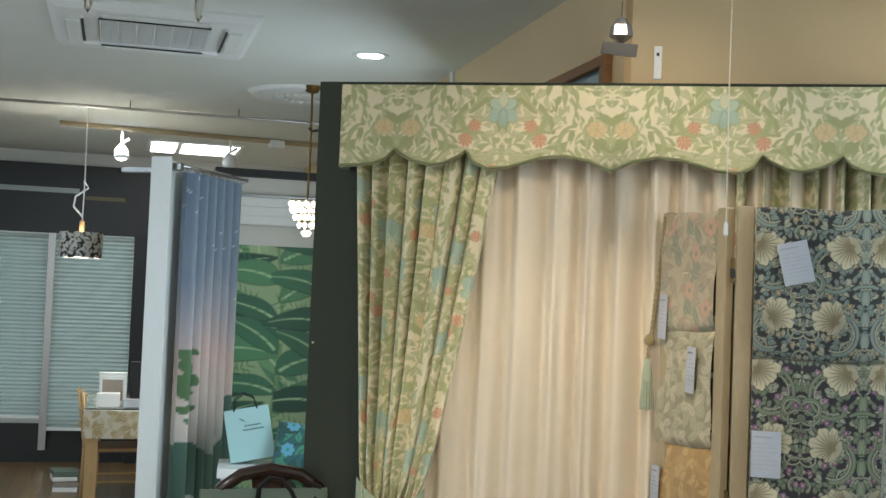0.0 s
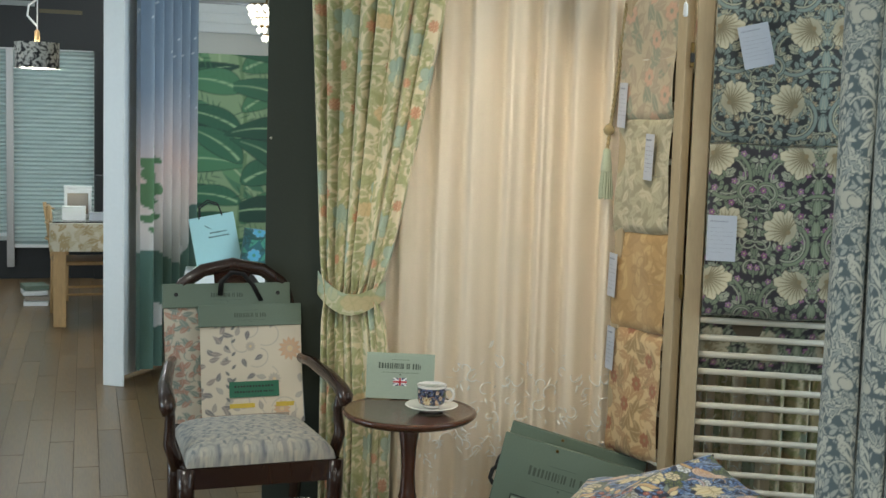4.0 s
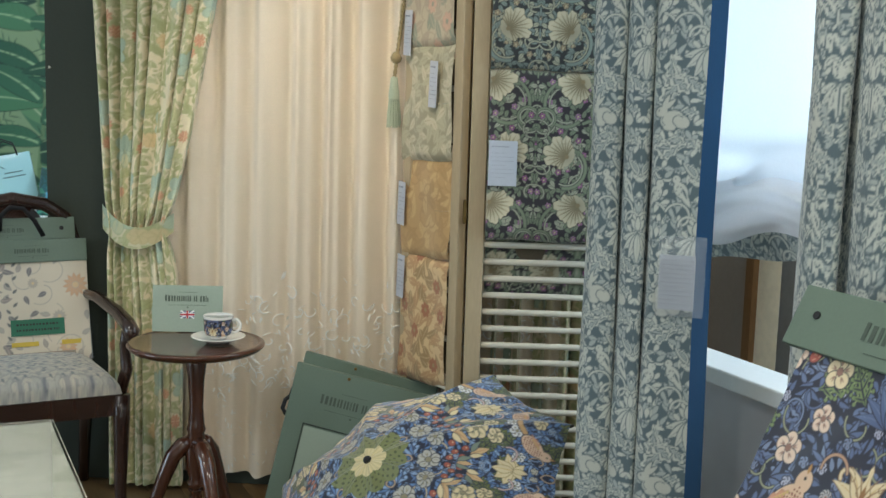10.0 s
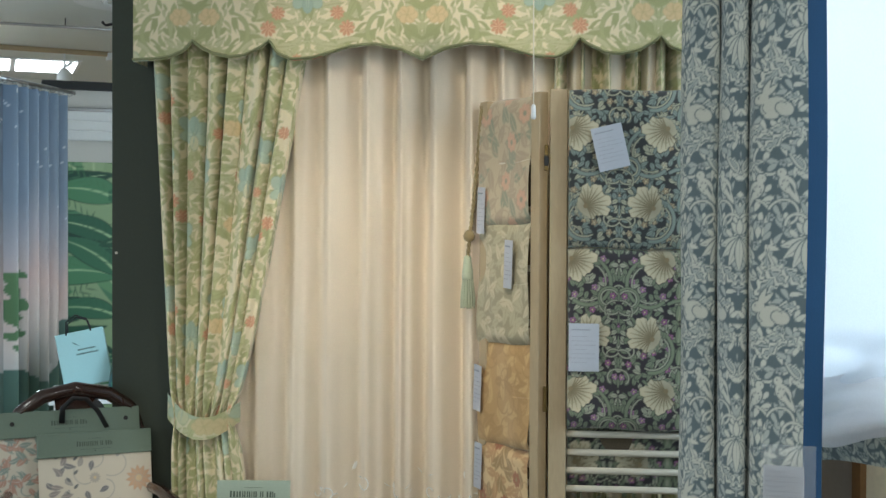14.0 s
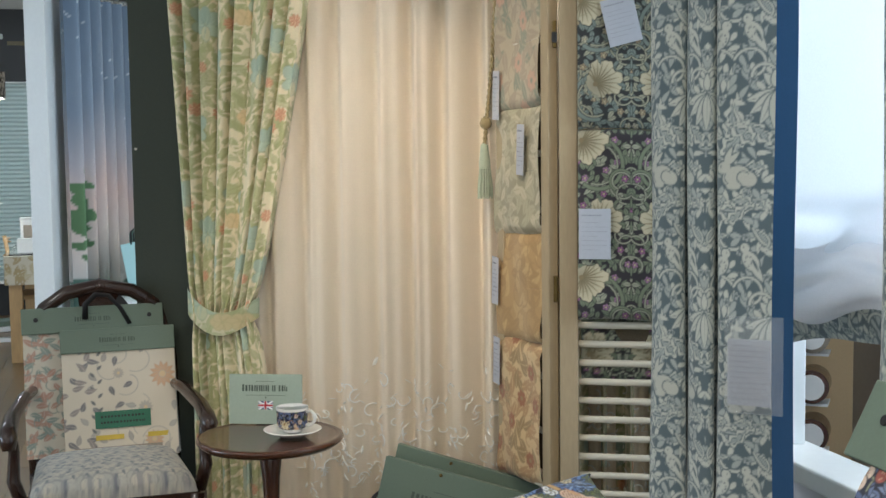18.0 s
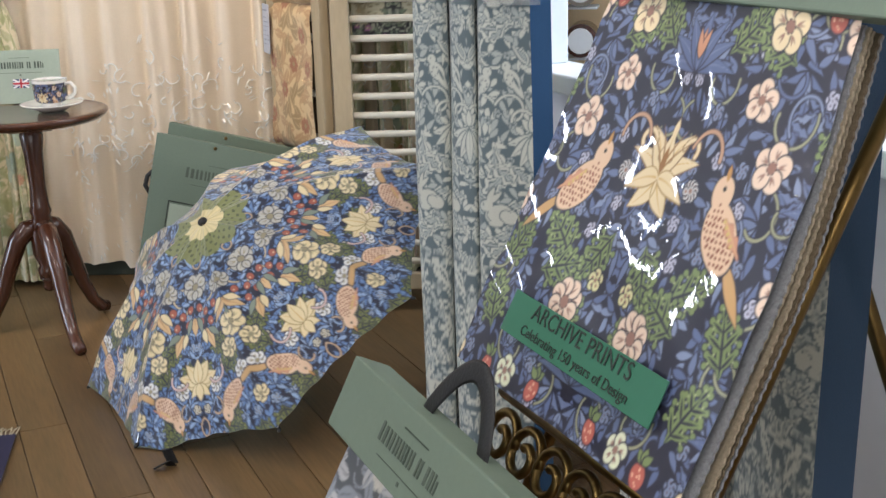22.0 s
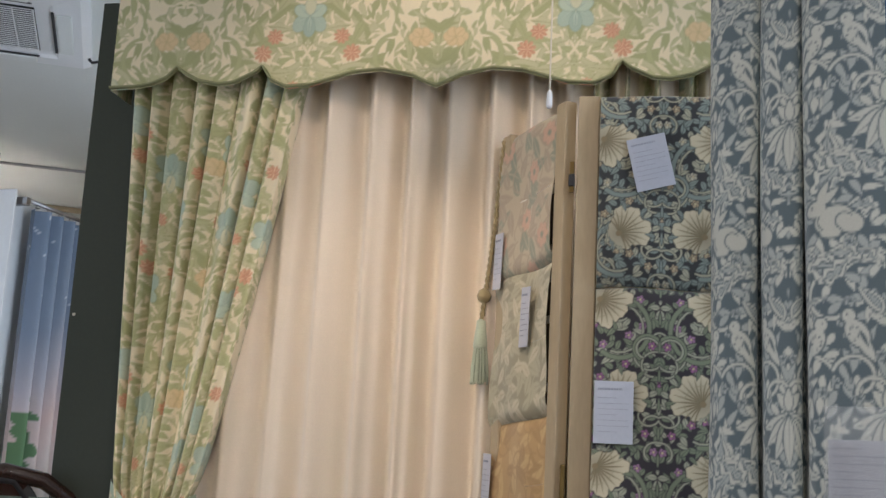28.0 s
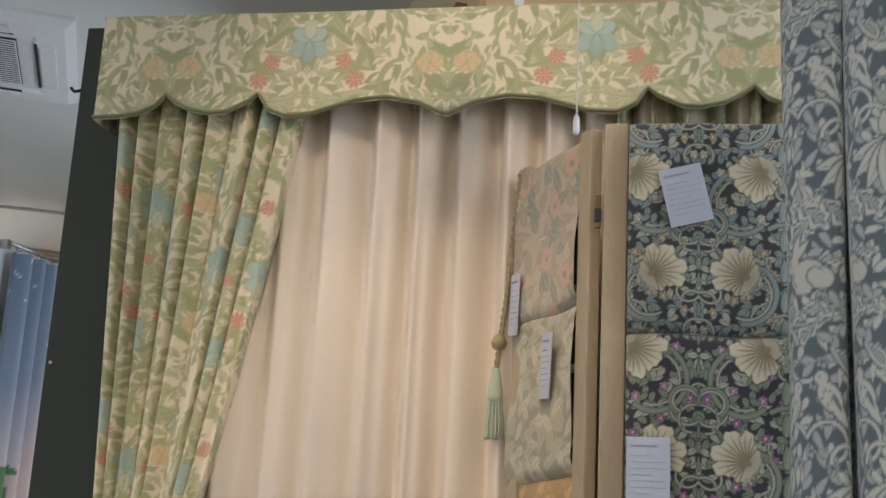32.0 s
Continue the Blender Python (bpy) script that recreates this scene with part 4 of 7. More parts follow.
def gather(u, folds, depth, phase=0.0, sharp=1.0):
    w = np.sin(2 * np.pi * folds * u + phase + 0.9 * np.sin(5.1 * u + phase))
    return depth * (np.sign(w) * np.abs(w) ** sharp + 0.35 * np.sin(2 * np.pi * folds * 2.3 * u + 1.3))


def drawn_curtain():
    """A curtain held to one side by a tie-back."""
    t = thing("curtain", "sage floral cotton curtain gathered into a tie-back", "curtain", group="floral display curtains")
    tie_z, top_z, low_z = 0.790, 1.93, 0.015
    nv, nu = 540, 340
    z = np.linspace(low_z, top_z, nv)[:, None]
    u = np.linspace(0, 1, nu)[None]
    s = np.clip((z - tie_z) / (top_z - tie_z), 0, 1)
    left = np.where(z > tie_z, -0.918 - 0.077 * s, -0.918 + 0.0 * z)
    open_r = np.where(z > tie_z, -0.745 + (0.238 * s ** 0.85), -0.745 - 0.0 * z)
    below = np.clip((tie_z - z) / 0.3, 0, 1)
    left = left - 0.0 * below
    open_r = open_r + 0.045 * below ** 0.6
    pinch = np.exp(-((z - tie_z) / 0.06) ** 2)
    X = left + (open_r - left) * u
    depth = 0.026 * (1 - 0.55 * pinch)
    sway = 0.05 * s * (u - 0.5)
    Y = 3.545 + gather(u + 0.03 * sway, 8.5, 1.0, 0.4, 0.8) * depth - 0.02 * pinch
    X = X + 0.012 * np.cos(2 * np.pi * 8.5 * u) * (1 - pinch)
    U = u * 1.15 + 0 * z
    V = z + 0.18 * s * u + 0 * u
    P = np.stack([X, np.minimum(Y, 3.607), z + 0 * u], -1)
    part("cloth", sheet("cloth", P, M_PRINT, GARDEN.at(U, V)), None, t)
    # tie-back band
    nb, nn = 90, 26
    a = np.linspace(0, 1, nb)[None]
    k = np.linspace(-1, 1, nn)[:, None]
    x = -0.935 + 0.21 * a
    sag = 0.803 - 0.055 * np.sin(np.pi * np.clip(a * 0.95, 0, 1)) + 0.012 * a
    zz = sag + k * (0.036 - 0.008 * a) + 0.02 * (1 - a)
    y = 3.545 - 0.05 * np.sin(np.pi * a) ** 0.6 + 0 * k
    part("tie_back", sheet("tie_back", np.stack([x + 0 * k, y, zz], -1), M_PRINT, GARDEN.at(x * 0.8 + 0 * k, zz + 0.3) * 0.6 + 0.4 * np.array(lin(150, 158, 122))), None, t, "pale sage tie-back band")
    return t


def right_curtain():
    t = thing("curtain", "sage floral cotton curtain bunched behind the folding screen", "curtain", group="floral display curtains")
    nv, nu = 300, 170
    z = np.linspace(0.015, 1.93, nv)[:, None]
    u = np.linspace(0, 1, nu)[None]
    X = 0.13 + 0.44 * u + 0.010 * np.cos(2 * np.pi * 6 * u) + 0 * z
    Y = 3.556 + gather(u, 7, 0.032, 1.1, 0.8) + 0 * z
    part("cloth", sheet("cloth", np.stack([X, Y, z + 0 * u], -1), M_PRINT, GARDEN.at(u * 1.1 + 0.4 + 0 * z, z + 0.1 + 0 * u)), None, t)
    return t


def sheer_curtain():
    t = thing("sheer_curtain", "cream sheer curtain with embroidered scrolls near its hem", "curtain")
    nv, nu = 130, 560
    z = np.linspace(0, 1, nv)[:, None]
    u = np.linspace(0, 1, nu)[None]
    x = -0.86 + 1.28 * u
    hem = 0.035 + 0.014 * np.abs(np.sin(x * 26))
    Z = hem + (1.93 - hem) * z

    def fold(px, k):
        """Pinched, narrow pleats at the top that open into round, wandering folds."""
        ph = 2 * np.pi * px / 0.098 + 0.7 * np.sin(px * 6.1 + 0.4 * k) + 0.25 * np.sin(px * 23)
        lean = ph + 0.75 * np.sin(ph + 0.9)
        round_ = np.sin(lean) * (0.8 + 0.2 * np.cos(px * 11 + 2 * k)) + 0.18 * np.sin(2.3 * ph + 1)
        pinch = 2 * (0.5 + 0.5 * np.sin(lean)) ** 3 - 0.8
        deep = (0.014 + 0.014 * np.clip((px + 0.60) / 0.12, 0, 1)) * (1 + 0.12 * k)
        return 3.603 - deep - deep * (round_ * (1 - 0.7 * k) + pinch * 0.7 * k) * 0.95

    Y = fold(x + 0 * z, z)
    part("cloth", sheet("cloth", np.stack([x + 0 * z, Y, Z], -1), M_SHEER), None, t)
    # embroidered scrolls and leaves, raised on the cloth
    r = random.Random(4)
    bm = bmesh.new()

    def on(px, pz):
        return Vector((px, float(fold(px, (pz - 0.045) / 1.885)) - 0.003, pz))

    for k in range(120):
        cx, cz = -0.62 + k * 0.0088, 0.44 + 0.13 * math.sin(k * 1.7) + r.uniform(-0.05, 0.05)
        rad, a0, turn = r.uniform(0.010, 0.024), r.uniform(0, 6.28), r.choice((-1, 1))
        tube([on(cx + rad * (1 - 0.05 * j) * math.cos(a0 + turn * j * 0.42), cz + rad * (1 - 0.05 * j) * math.sin(a0 + turn * j * 0.42)) for j in range(10)], 0.0021, 5, bm)
        for j in range(3):
            a = r.uniform(0, 6.28)
            px, pz = cx + r.uniform(-0.03, 0.03), cz + r.uniform(-0.05, 0.06)
            ln = r.uniform(0.014, 0.026)
            tube([on(px + ln * q * math.cos(a), pz + ln * q * math.sin(a)) for q in (0, 0.35, 0.7, 1)], [0.0009, 0.0038, 0.0032, 0.0007], 5, bm, flat=0.3)
    for k in range(260):
        px, pz, a = -0.62 + r.random() * 1.0, 0.06 + r.random() * 0.22, r.uniform(0, 6.28)
        ln = r.uniform(0.010, 0.02)
        tube([on(px + ln * q * math.cos(a), pz + ln * q * math.sin(a)) for q in (0, 0.5, 1)], [0.0008, 0.0022, 0.0006], 5, bm, flat=0.3)
    tagged(part("embroidery", bm, M_EMBROIDERY, t, "white satin scroll embroidery", True), kind="stuff")
    return t


pelmet(), drawn_curtain(), right_curtain(), sheer_curtain()

# ---- shared small makers ----
def frame_of(origin, right, up):
    """A matrix whose x runs along right, z along up and -y faces out."""
    r, u = Vector(right).normalized(), Vector(up).normalized()
    return Matrix.Translation(origin) @ Matrix((r, u.cross(r), u)).transposed().to_4x4()


def bars(bm, x0, x1, z, h, y, breaks=6, seed=1, m=None):
    """A line of unreadable or withheld writing as plain upright bars."""
    r = random.Random(seed)
    x = x0
    while x < x1 - 1e-4:
        w = min(x1 - x, (x1 - x0) / breaks * r.uniform(0.6, 1.1))
        add_box(bm, x, x + w * 0.62, y - 0.0006, y, z - h / 2 * r.uniform(0.8, 1), z + h / 2, m=m)
        x += w
    return bm


M_MARK = material("soft_dark_ink", lin(74, 86, 76), 0.55)


def logo(parent, m, width, y=-0.0015, mat=None):
    """The maker's mark as plain dark bars over a thin rule."""
    bm = bmesh.new()
    h = width * 0.15
    for k, (x, w) in enumerate(((-0.50, 0.11), (-0.36, 0.09), (-0.24, 0.07), (-0.14, 0.07), (-0.05, 0.025), (0.0, 0.07), (0.14, 0.07), (0.28, 0.10), (0.40, 0.06))):
        add_box(bm, width * x, width * (x + w * 0.34), y - 0.0005, y, -h * 0.42, h * 0.42 if k else h * 0.5, m=m)
        add_box(bm, width * (x + w * 0.62), width * (x + w), y - 0.0005, y, -h * 0.42, h * (0.42 if k < 8 else 0.2), m=m)
    add_box(bm, -width * 0.42, width * 0.42, y - 0.0005, y, -h * 1.02, -h * 0.98, m=m)
    add_box(bm, -h * 0.1, h * 0.1, y - 0.0005, y, -h * 1.4, -h * 1.2, m=m)
    bars(bm, -width * 0.2, width * 0.2, h * 0.95, h * 0.07, y, 22, 6, m)
    return part("logo", bm, mat or M_MARK, parent, "plain dark printed mark")


def words(text, size, m, parent, mat, label):
    cu = bpy.data.curves.new("writing", "FONT")
    cu.body, cu.size, cu.align_x, cu.align_y, cu.extrude = text, size, "CENTER", "CENTER", 0.0002
    tmp = new("writing", cu)
    bpy.context.view_layer.update()
    me = bpy.data.meshes.new_from_object(tmp)
    bpy.data.objects.remove(tmp)
    me.transform(m @ pose(0, 0, 0, 90, 0, 0))
    me.materials.clear()
    me.materials.append(mat)
    return part("writing", me, mat, parent, label)


def tag(name, m, w, h, label, group="price tags"):
    t = thing(name, label, "tag", m, group)
    part("card", boxm(0, w, -0.0012, 0, -h, 0, 0.0004), M_PLASTIC_TAG, t)
    bm = bmesh.new()
    bars(bm, w * 0.1, w * 0.72, -h * 0.13, h * 0.035, -0.0012, 9, 3)
    for k in range(7):
        bars(bm, w * 0.1, w * (0.9 if k % 3 else 0.6), -h * (0.27 + 0.09 * k), h * 0.009, -0.0012, 26, k)
    part("print", bm, M_GREY_INK, t, "small grey printed lines")
    return t


def printed_sheet(name, w, h, step, pr, m, mat, parent, wob=0.0, u0=0.0, v0=0.0, curl=0.0, scale=1.0, label="", pinch=0.0):
    """A hanging sample: x to the right, z down from the top edge."""
    nx, nz = max(3, int(w / step)), max(3, int(h / step))
    X, Z = np.meshgrid(np.linspace(0, w, nx), np.linspace(-h, 0, nz))
    Y = wob * (np.sin(X * 17 + Z * 5) + 0.6 * np.sin(Z * 21 - X * 7)) + (0.0011 * np.sin(34 * X + 22 * Z + 2.5 * np.sin(19 * Z)) + 0.0008 * np.sin(58 * Z - 25 * X + 2 * np.sin(31 * X)) if wob > 0.0025 else 0) - 0.001 - curl * (X / w) ** 2 * (Z / h) ** 2
    P = np.stack([X - pinch * X / w * np.clip(1 + Z / 0.25, 0, 1) ** 1.5, Y, Z], -1) @ np.array(m.to_3x3()).T + np.array(m.translation)
    return part(name, sheet(name, P, mat, pr.at((X + u0) / scale, (Z + v0) / scale)), None, parent, label)


# ---- folding screen with fabric samples ----
SIDE = Vector((-0.53, 0.848, 0)).normalized()


def folding_screen():
    t = thing("folding_screen", "beige painted wooden folding screen with horizontal rods", "folding screen")
    y, top = 3.262, 1.670
    part("post", boxm(0.138, 0.182, y - 0.016, y + 0.016, 0, top, 0.003), M_SCREENWOOD, t)
    part("post", boxm(0.601, 0.645, y - 0.016, y + 0.016, 0, top, 0.003), M_SCREENWOOD, t)
    part("rail", boxm(0.182, 0.601, y - 0.012, y + 0.012, 0.06, 0.10, 0.003), M_SCREENWOOD, t)
    z = 0.13
    while z < top - 0.03:
        part("rod", tube([(0.176, y, z), (0.606, y, z)], 0.0085, 12), M_ROD, t, smooth=True)
        z += 0.0455
    h0 = Vector((0.122, y + 0.004, 0))
    mm = frame_of(h0, -SIDE, (0, 0, 1))
    for x0, x1 in ((-0.042, 0.0), (-0.315, -0.273)):
        part("post", boxm(x0, x1, -0.013, 0.013, 0, top - 0.004, 0.003, mm), M_SCREENWOOD, t)
    z = 0.13
    while z < top - 0.03:
        part("rod", tube([h0 + SIDE * 0.04 + Vector((0, 0, z)), h0 + SIDE * 0.275 + Vector((0, 0, z))], 0.0085, 10), M_ROD, t, smooth=True)
        z += 0.0455 * 3
    for z in (1.50, 0.9, 0.25):
        part("hinge", boxm(0.124, 0.134, y - 0.019, y - 0.012, z - 0.032, z + 0.032, 0.002), M_BRASS, t, "small brass hinge")
    part("latch", boxm(0.123, 0.135, y - 0.024, y - 0.014, 1.480, 1.505, 0.002), M_STRAP, t, "black latch")
    return t


def draped(name, label, m, w, z1, z0, pr, bulge, step=0.0035, u0=0.0, scale=1.0, group="", slack=0.0):
    """A folded length of fabric hung over a rod: rounded top and bottom folds, the layers showing at its open edge."""
    t = thing(name, label, "fabric sample", m, group)
    n = max(20, int((z1 - z0) / step))
    s = np.linspace(0, 1, n)[:, None]
    nx = max(10, int(w / step))
    x = np.linspace(0, w, nx)[None] if bulge < 0.04 else (w * (0.5 - 0.5 * np.cos(np.pi * np.linspace(0, 1, nx + 30))))[None]
    end = 0.035
    d = np.minimum(s, 1 - s) * (z1 - z0)
    lip = np.sqrt(np.clip(1 - np.clip(1 - d / end, 0, 1) ** 2, 0, 1))
    Z = z0 + (z1 - z0) * s + slack * (s < 0.5) * (x / w - 0.5) * (1 - s)
    Y = -bulge * (0.15 + 0.85 * lip) * (0.78 + 0.22 * (1 - s)) - 0.0035 * np.sin(x * 31 + Z * 9) - 0.0025 * np.sin(x * 11 - Z * 27)
    side = np.sqrt(np.clip(1 - np.clip((np.abs(x / w - 0.5) - 0.44) / 0.06, 0, 1) ** 2, 0, 1)) if bulge > 0.04 else 1.0
    Y = Y * side
    part("front_fall", sheet("front_fall", np.stack([x + 0 * s, Y, Z + 0.003 * np.sin(x * 23)], -1), M_PRINT, pr.at((x + u0 + np.sign(x - w / 2) * bulge * (1 - side)) / scale + 0 * s, Z / scale + 0 * x)), None, t)
    for k in range(2):
        q = bulge * (0.45 - 0.25 * k)
        part("inner_layer", boxm(0.006, w - 0.012 - 0.002 * k, -q, -q + bulge * 0.10, z0 + end + 0.02 + 0.004 * k, z1 - end - 0.01, 0.0015), M_ROLL_EDGE, t, "darker folded inner layer")
    return t


M_EDGE_BROWN = material("brown_cloth_edge", lin(92, 70, 52), 0.9, grain=300, vary=0.3, bump=0.4)
M_EDGE_BEIGE = material("beige_cloth_edge", lin(150, 138, 118), 0.9, grain=260, vary=0.3, bump=0.4)
M_EDGE_GREY = material("grey_cloth_edge", lin(128, 130, 134), 0.9, grain=260, vary=0.3, bump=0.4)
M_ROLL_EDGE = material("folded_cloth_edge", lin(96, 84, 66), 0.9, grain=300, vary=0.3, bump=0.4)
folding_screen()
SM = frame_of((0.184, 3.247, 0), (1, 0, 0), (0, 0, 1))
draped("fabric_sample", "dark teal fabric sample with large cream poppies over the screen", SM, 0.40, 1.666, 1.276, PIMP_TEAL, 0.022, 0.0018, 0.025, group="screen fabrics")
draped("fabric_sample", "dark plum and green fabric sample with cream poppies over the screen", SM, 0.40, 1.274, 0.828, PIMP_PLUM, 0.026, 0.0018, 0.025, group="screen fabrics")
draped("fabric_sample", "dark floral fabric end hanging behind the screen rods", frame_of((0.186, 3.292, 0), (1, 0, 0), (0, 0, 1)), 0.38, 0.86, 0.675, PIMP_PLUM, 0.008, 0.004, 0.05, group="screen fabrics")
LM = frame_of((0.104, 3.326, 0), -SIDE, (0, 0, 1))
for k, (pr, z1, z0, words_) in enumerate(((ROLL_FLORAL, 1.664, 1.325, "cream fabric length with coral flowers on the screen"), (ROLL_SAGE, 1.345, 1.015, "grey-sage leaf fabric length on the screen"), (ROLL_GOLD, 1.035, 0.745, "gold damask fabric length on the screen"), (ROLL_CREAM, 0.755, 0.385, "cream and rust floral fabric length on the screen"))):
    draped("fabric_roll", words_, LM @ pose(-0.258 + 0.004 * k, 0, 0), 0.276 - 0.003 * k, z1, z0, pr, 0.034 + 0.004 * (k % 2), 0.003, z1, group="side fabrics", slack=0.03)
for z, x in ((1.435, -0.235), (1.295, -0.085), (0.955, -0.25), (0.745, -0.245)):
    tag("hanging_tag", LM @ pose(x, -0.044, z, 0, 3, 0), 0.042, 0.125, "narrow grey-white paper tag on a folded fabric")
tag("price_tag", frame_of((0.236, 3.222, 1.568), (1, 0, 0), (0, 0, 1)) @ pose(0, 0, 0, 0, -13, 0), 0.076, 0.108, "tilted printed price card on the dark poppy fabric")
tag("price_tag", frame_of((0.187, 3.219, 1.092), (1, 0, 0), (0, 0, 1)), 0.074, 0.118, "printed price card on the plum poppy fabric")

# cord and tassel hanging beside the screen
t = thing("tassel", "sage curtain tassel on a twisted gold cord", "tassel")
pts = [(-0.050, 3.515, 1.655), (-0.066, 3.53, 1.45), (-0.082, 3.535, 1.30), (-0.088, 3.535, 1.245)]
for ph in (0, math.pi):
    path = []
    for k in range(70):
        q = k / 69
        x, z = float(np.interp(q, (0, 0.45, 0.85, 1), [p[0] for p in pts])), float(np.interp(q, (0, 0.45, 0.85, 1), [p[2] for p in pts]))
        path.append((x + 0.003 * math.cos(k * 1.1 + ph), float(np.interp(q, (0, 0.45, 0.85, 1), [p[1] for p in pts])) + 0.003 * math.sin(k * 1.1 + ph), z))
    part("cord", tube(path, 0.0036, 6), M_GOLD_ROPE, t, smooth=True)
part("knot", lathe([(0.004, 1.285), (0.014, 1.292), (0.017, 1.302), (0.012, 1.314), (0.004, 1.32)], 14, pose(-0.084, 3.537, 0)), M_GOLD_ROPE, t, smooth=True)
part("head", lathe([(0.004, 1.25), (0.010, 1.245), (0.012, 1.225), (0.015, 1.205), (0.016, 1.19), (0.014, 1.183)], 16, pose(-0.088, 3.535, 0)), M_TASSEL, t, smooth=True)
bm = bmesh.new()
for k in range(46):
    a, r = k * 2.4, 0.019 * math.sqrt((k % 23 + 1) / 23)
    tube([(-0.088 + 0.7 * r * math.cos(a), 3.535 + 0.7 * r * math.sin(a), 1.19), (-0.088 + r * math.cos(a), 3.535 + r * math.sin(a), 1.14), (-0.088 + 1.05 * r * math.cos(a), 3.535 + 1.05 * r * math.sin(a), 1.108 + 0.004 * math.sin(k))], 0.0022, 5, bm)
tagged(part("fringe", bm, M_TASSEL, t, "pale sage thread fringe"), kind="stuff")

# blind cord with a pull knob
t = thing("pull_cord", "thin white blind cord with a small pull knob", "cord")
part("cord", tube([(0.101, 3.04, CEIL), (0.099, 3.04, 2.0), (0.101, 3.04, 1.61)], 0.0016, 6), M_ROD, t)
part("knob", lathe([(0.002, 1.612), (0.005, 1.607), (0.006, 1.582), (0.004, 1.577)], 10, pose(0.101, 3.04, 0)), M_WHITE, t, smooth=True)


# ---- slate blue curtains before the window board ----
def blue_curtain(plan, name_label, u0, navy, top=2.38, fine=True):
    """A curtain along plan points (x, y, print position), smoothed into soft folds; the last stretch is the border."""
    t = thing("curtain", name_label, "curtain", group="slate blue curtains")
    nv, nu = (640, 290) if fine else (480, 200)
    pl = np.array(plan)
    for _ in range(3):
        # corner cutting
        q = np.empty((2 * len(pl) - 2, 3))
        q[0::2], q[1::2] = 0.78 * pl[:-1] + 0.22 * pl[1:], 0.22 * pl[:-1] + 0.78 * pl[1:]
        pl = np.vstack([pl[:1], q, pl[-1:]])
    d = np.r_[0, np.cumsum(np.hypot(np.diff(pl[:, 0]), np.diff(pl[:, 1])))]
    k = np.linspace(0, d[-1], nu)
    x, y, u = (np.interp(k, d, pl[:, n]) for n in range(3))
    z = np.concatenate([np.linspace(0.03, 0.42, 70), np.linspace(0.42, 1.95, nv)[1:], np.linspace(1.95, top, 110)[1:]])[:, None]
    spread = 1 + 0.05 * (1.2 - z)
    X = x[None] + (x - x.mean())[None] * (spread - 1) * 0.5 + 0.002 * np.sin(7 * z + 30 * u[None])
    Y = y[None] + 0.003 * np.sin(5 * z + 18 * u[None]) + 0 * z
    part("cloth", sheet("cloth", np.stack([X, Y, z + 0 * X], -1), M_PRINT, DOVE.at((u[None] + u0 + 0 * z) / 0.86, (z + 0.05 + 0 * X) / 0.92)), None, t)
    if navy:
        w = np.linspace(0, 1, 8)[None]
        bb = np.stack([X[:, -1:] + w * navy[0], Y[:, -1:] + w * navy[1], z + 0 * w], -1)
        part("border", sheet("border", bb, M_NAVY), None, t, "plain navy blue border strip")
    return t


blue_curtain([(0.392, 2.50, -0.08), (0.376, 2.41, 0.02), (0.386, 2.372, 0.05), (0.424, 2.352, 0.09), (0.437, 2.360, 0.105), (0.432, 2.385, 0.18), (0.438, 2.385, 0.22), (0.437, 2.345, 0.29), (0.446, 2.322, 0.31), (0.472, 2.300, 0.345), (0.482, 2.31, 0.36), (0.476, 2.33, 0.42), (0.484, 2.33, 0.44), (0.481, 2.28, 0.475), (0.488, 2.260, 0.485), (0.525, 2.246, 0.522), (0.562, 2.238, 0.560)], "slate blue curtain with cream leaves and birds, navy border", 0.0, (0.032, 0.010))
blue_curtain([(0.690, 2.03, -0.06), (0.668, 1.945, 0.02), (0.680, 1.915, 0.06), (0.710, 1.880, 0.11), (0.722, 1.90, 0.14), (0.720, 1.925, 0.20), (0.726, 1.925, 0.21), (0.730, 1.85, 0.32), (0.750, 1.80, 0.37), (0.770, 1.76, 0.42), (0.780, 1.775, 0.45), (0.778, 1.80, 0.51), (0.786, 1.80, 0.52), (0.794, 1.70, 0.60), (0.813, 1.645, 0.66), (0.836, 1.595, 0.72)], "slate blue leaf curtain with navy border beside the window", 0.13, (0.026, -0.052), fine=False)
CM = frame_of((0.497, 2.235, 0.945), (0.97, -0.24, 0), (0, 0, 1))
t = thing("tag_pocket", "clear plastic pocket with a printed card on the blue curtain", "tag", CM)
part("pocket", boxm(-0.004, 0.082, -0.004, -0.001, -0.112, 0.035, 0.001), material("clear_film", (0.9, 0.93, 0.95), 0.08, alpha=0.10, bump=0.3, grain=20, clear=1), t)
part("card", boxm(0, 0.064, -0.001, 0.001, -0.100, 0, 0.0004), M_PLASTIC_TAG, t)
bm = bmesh.new()
for k in range(11):
    bars(bm, 0.005, 0.059 if k % 3 else 0.035, -0.009 - 0.0080 * k, 0.0012, -0.0045, 12, k)
part("print", bm, M_GREY_INK, t)


# ---- window board with shade ----
def rbox(name, a0, a1, b0, b1, z0, z1, mat, parent=None, label="", bevel=0.0):
    m = Matrix.Rotation(radians(26), 4, "Z")
    return part(name, boxm(a0, a1, b0, b1, z0, z1, bevel, m), mat, parent, label)


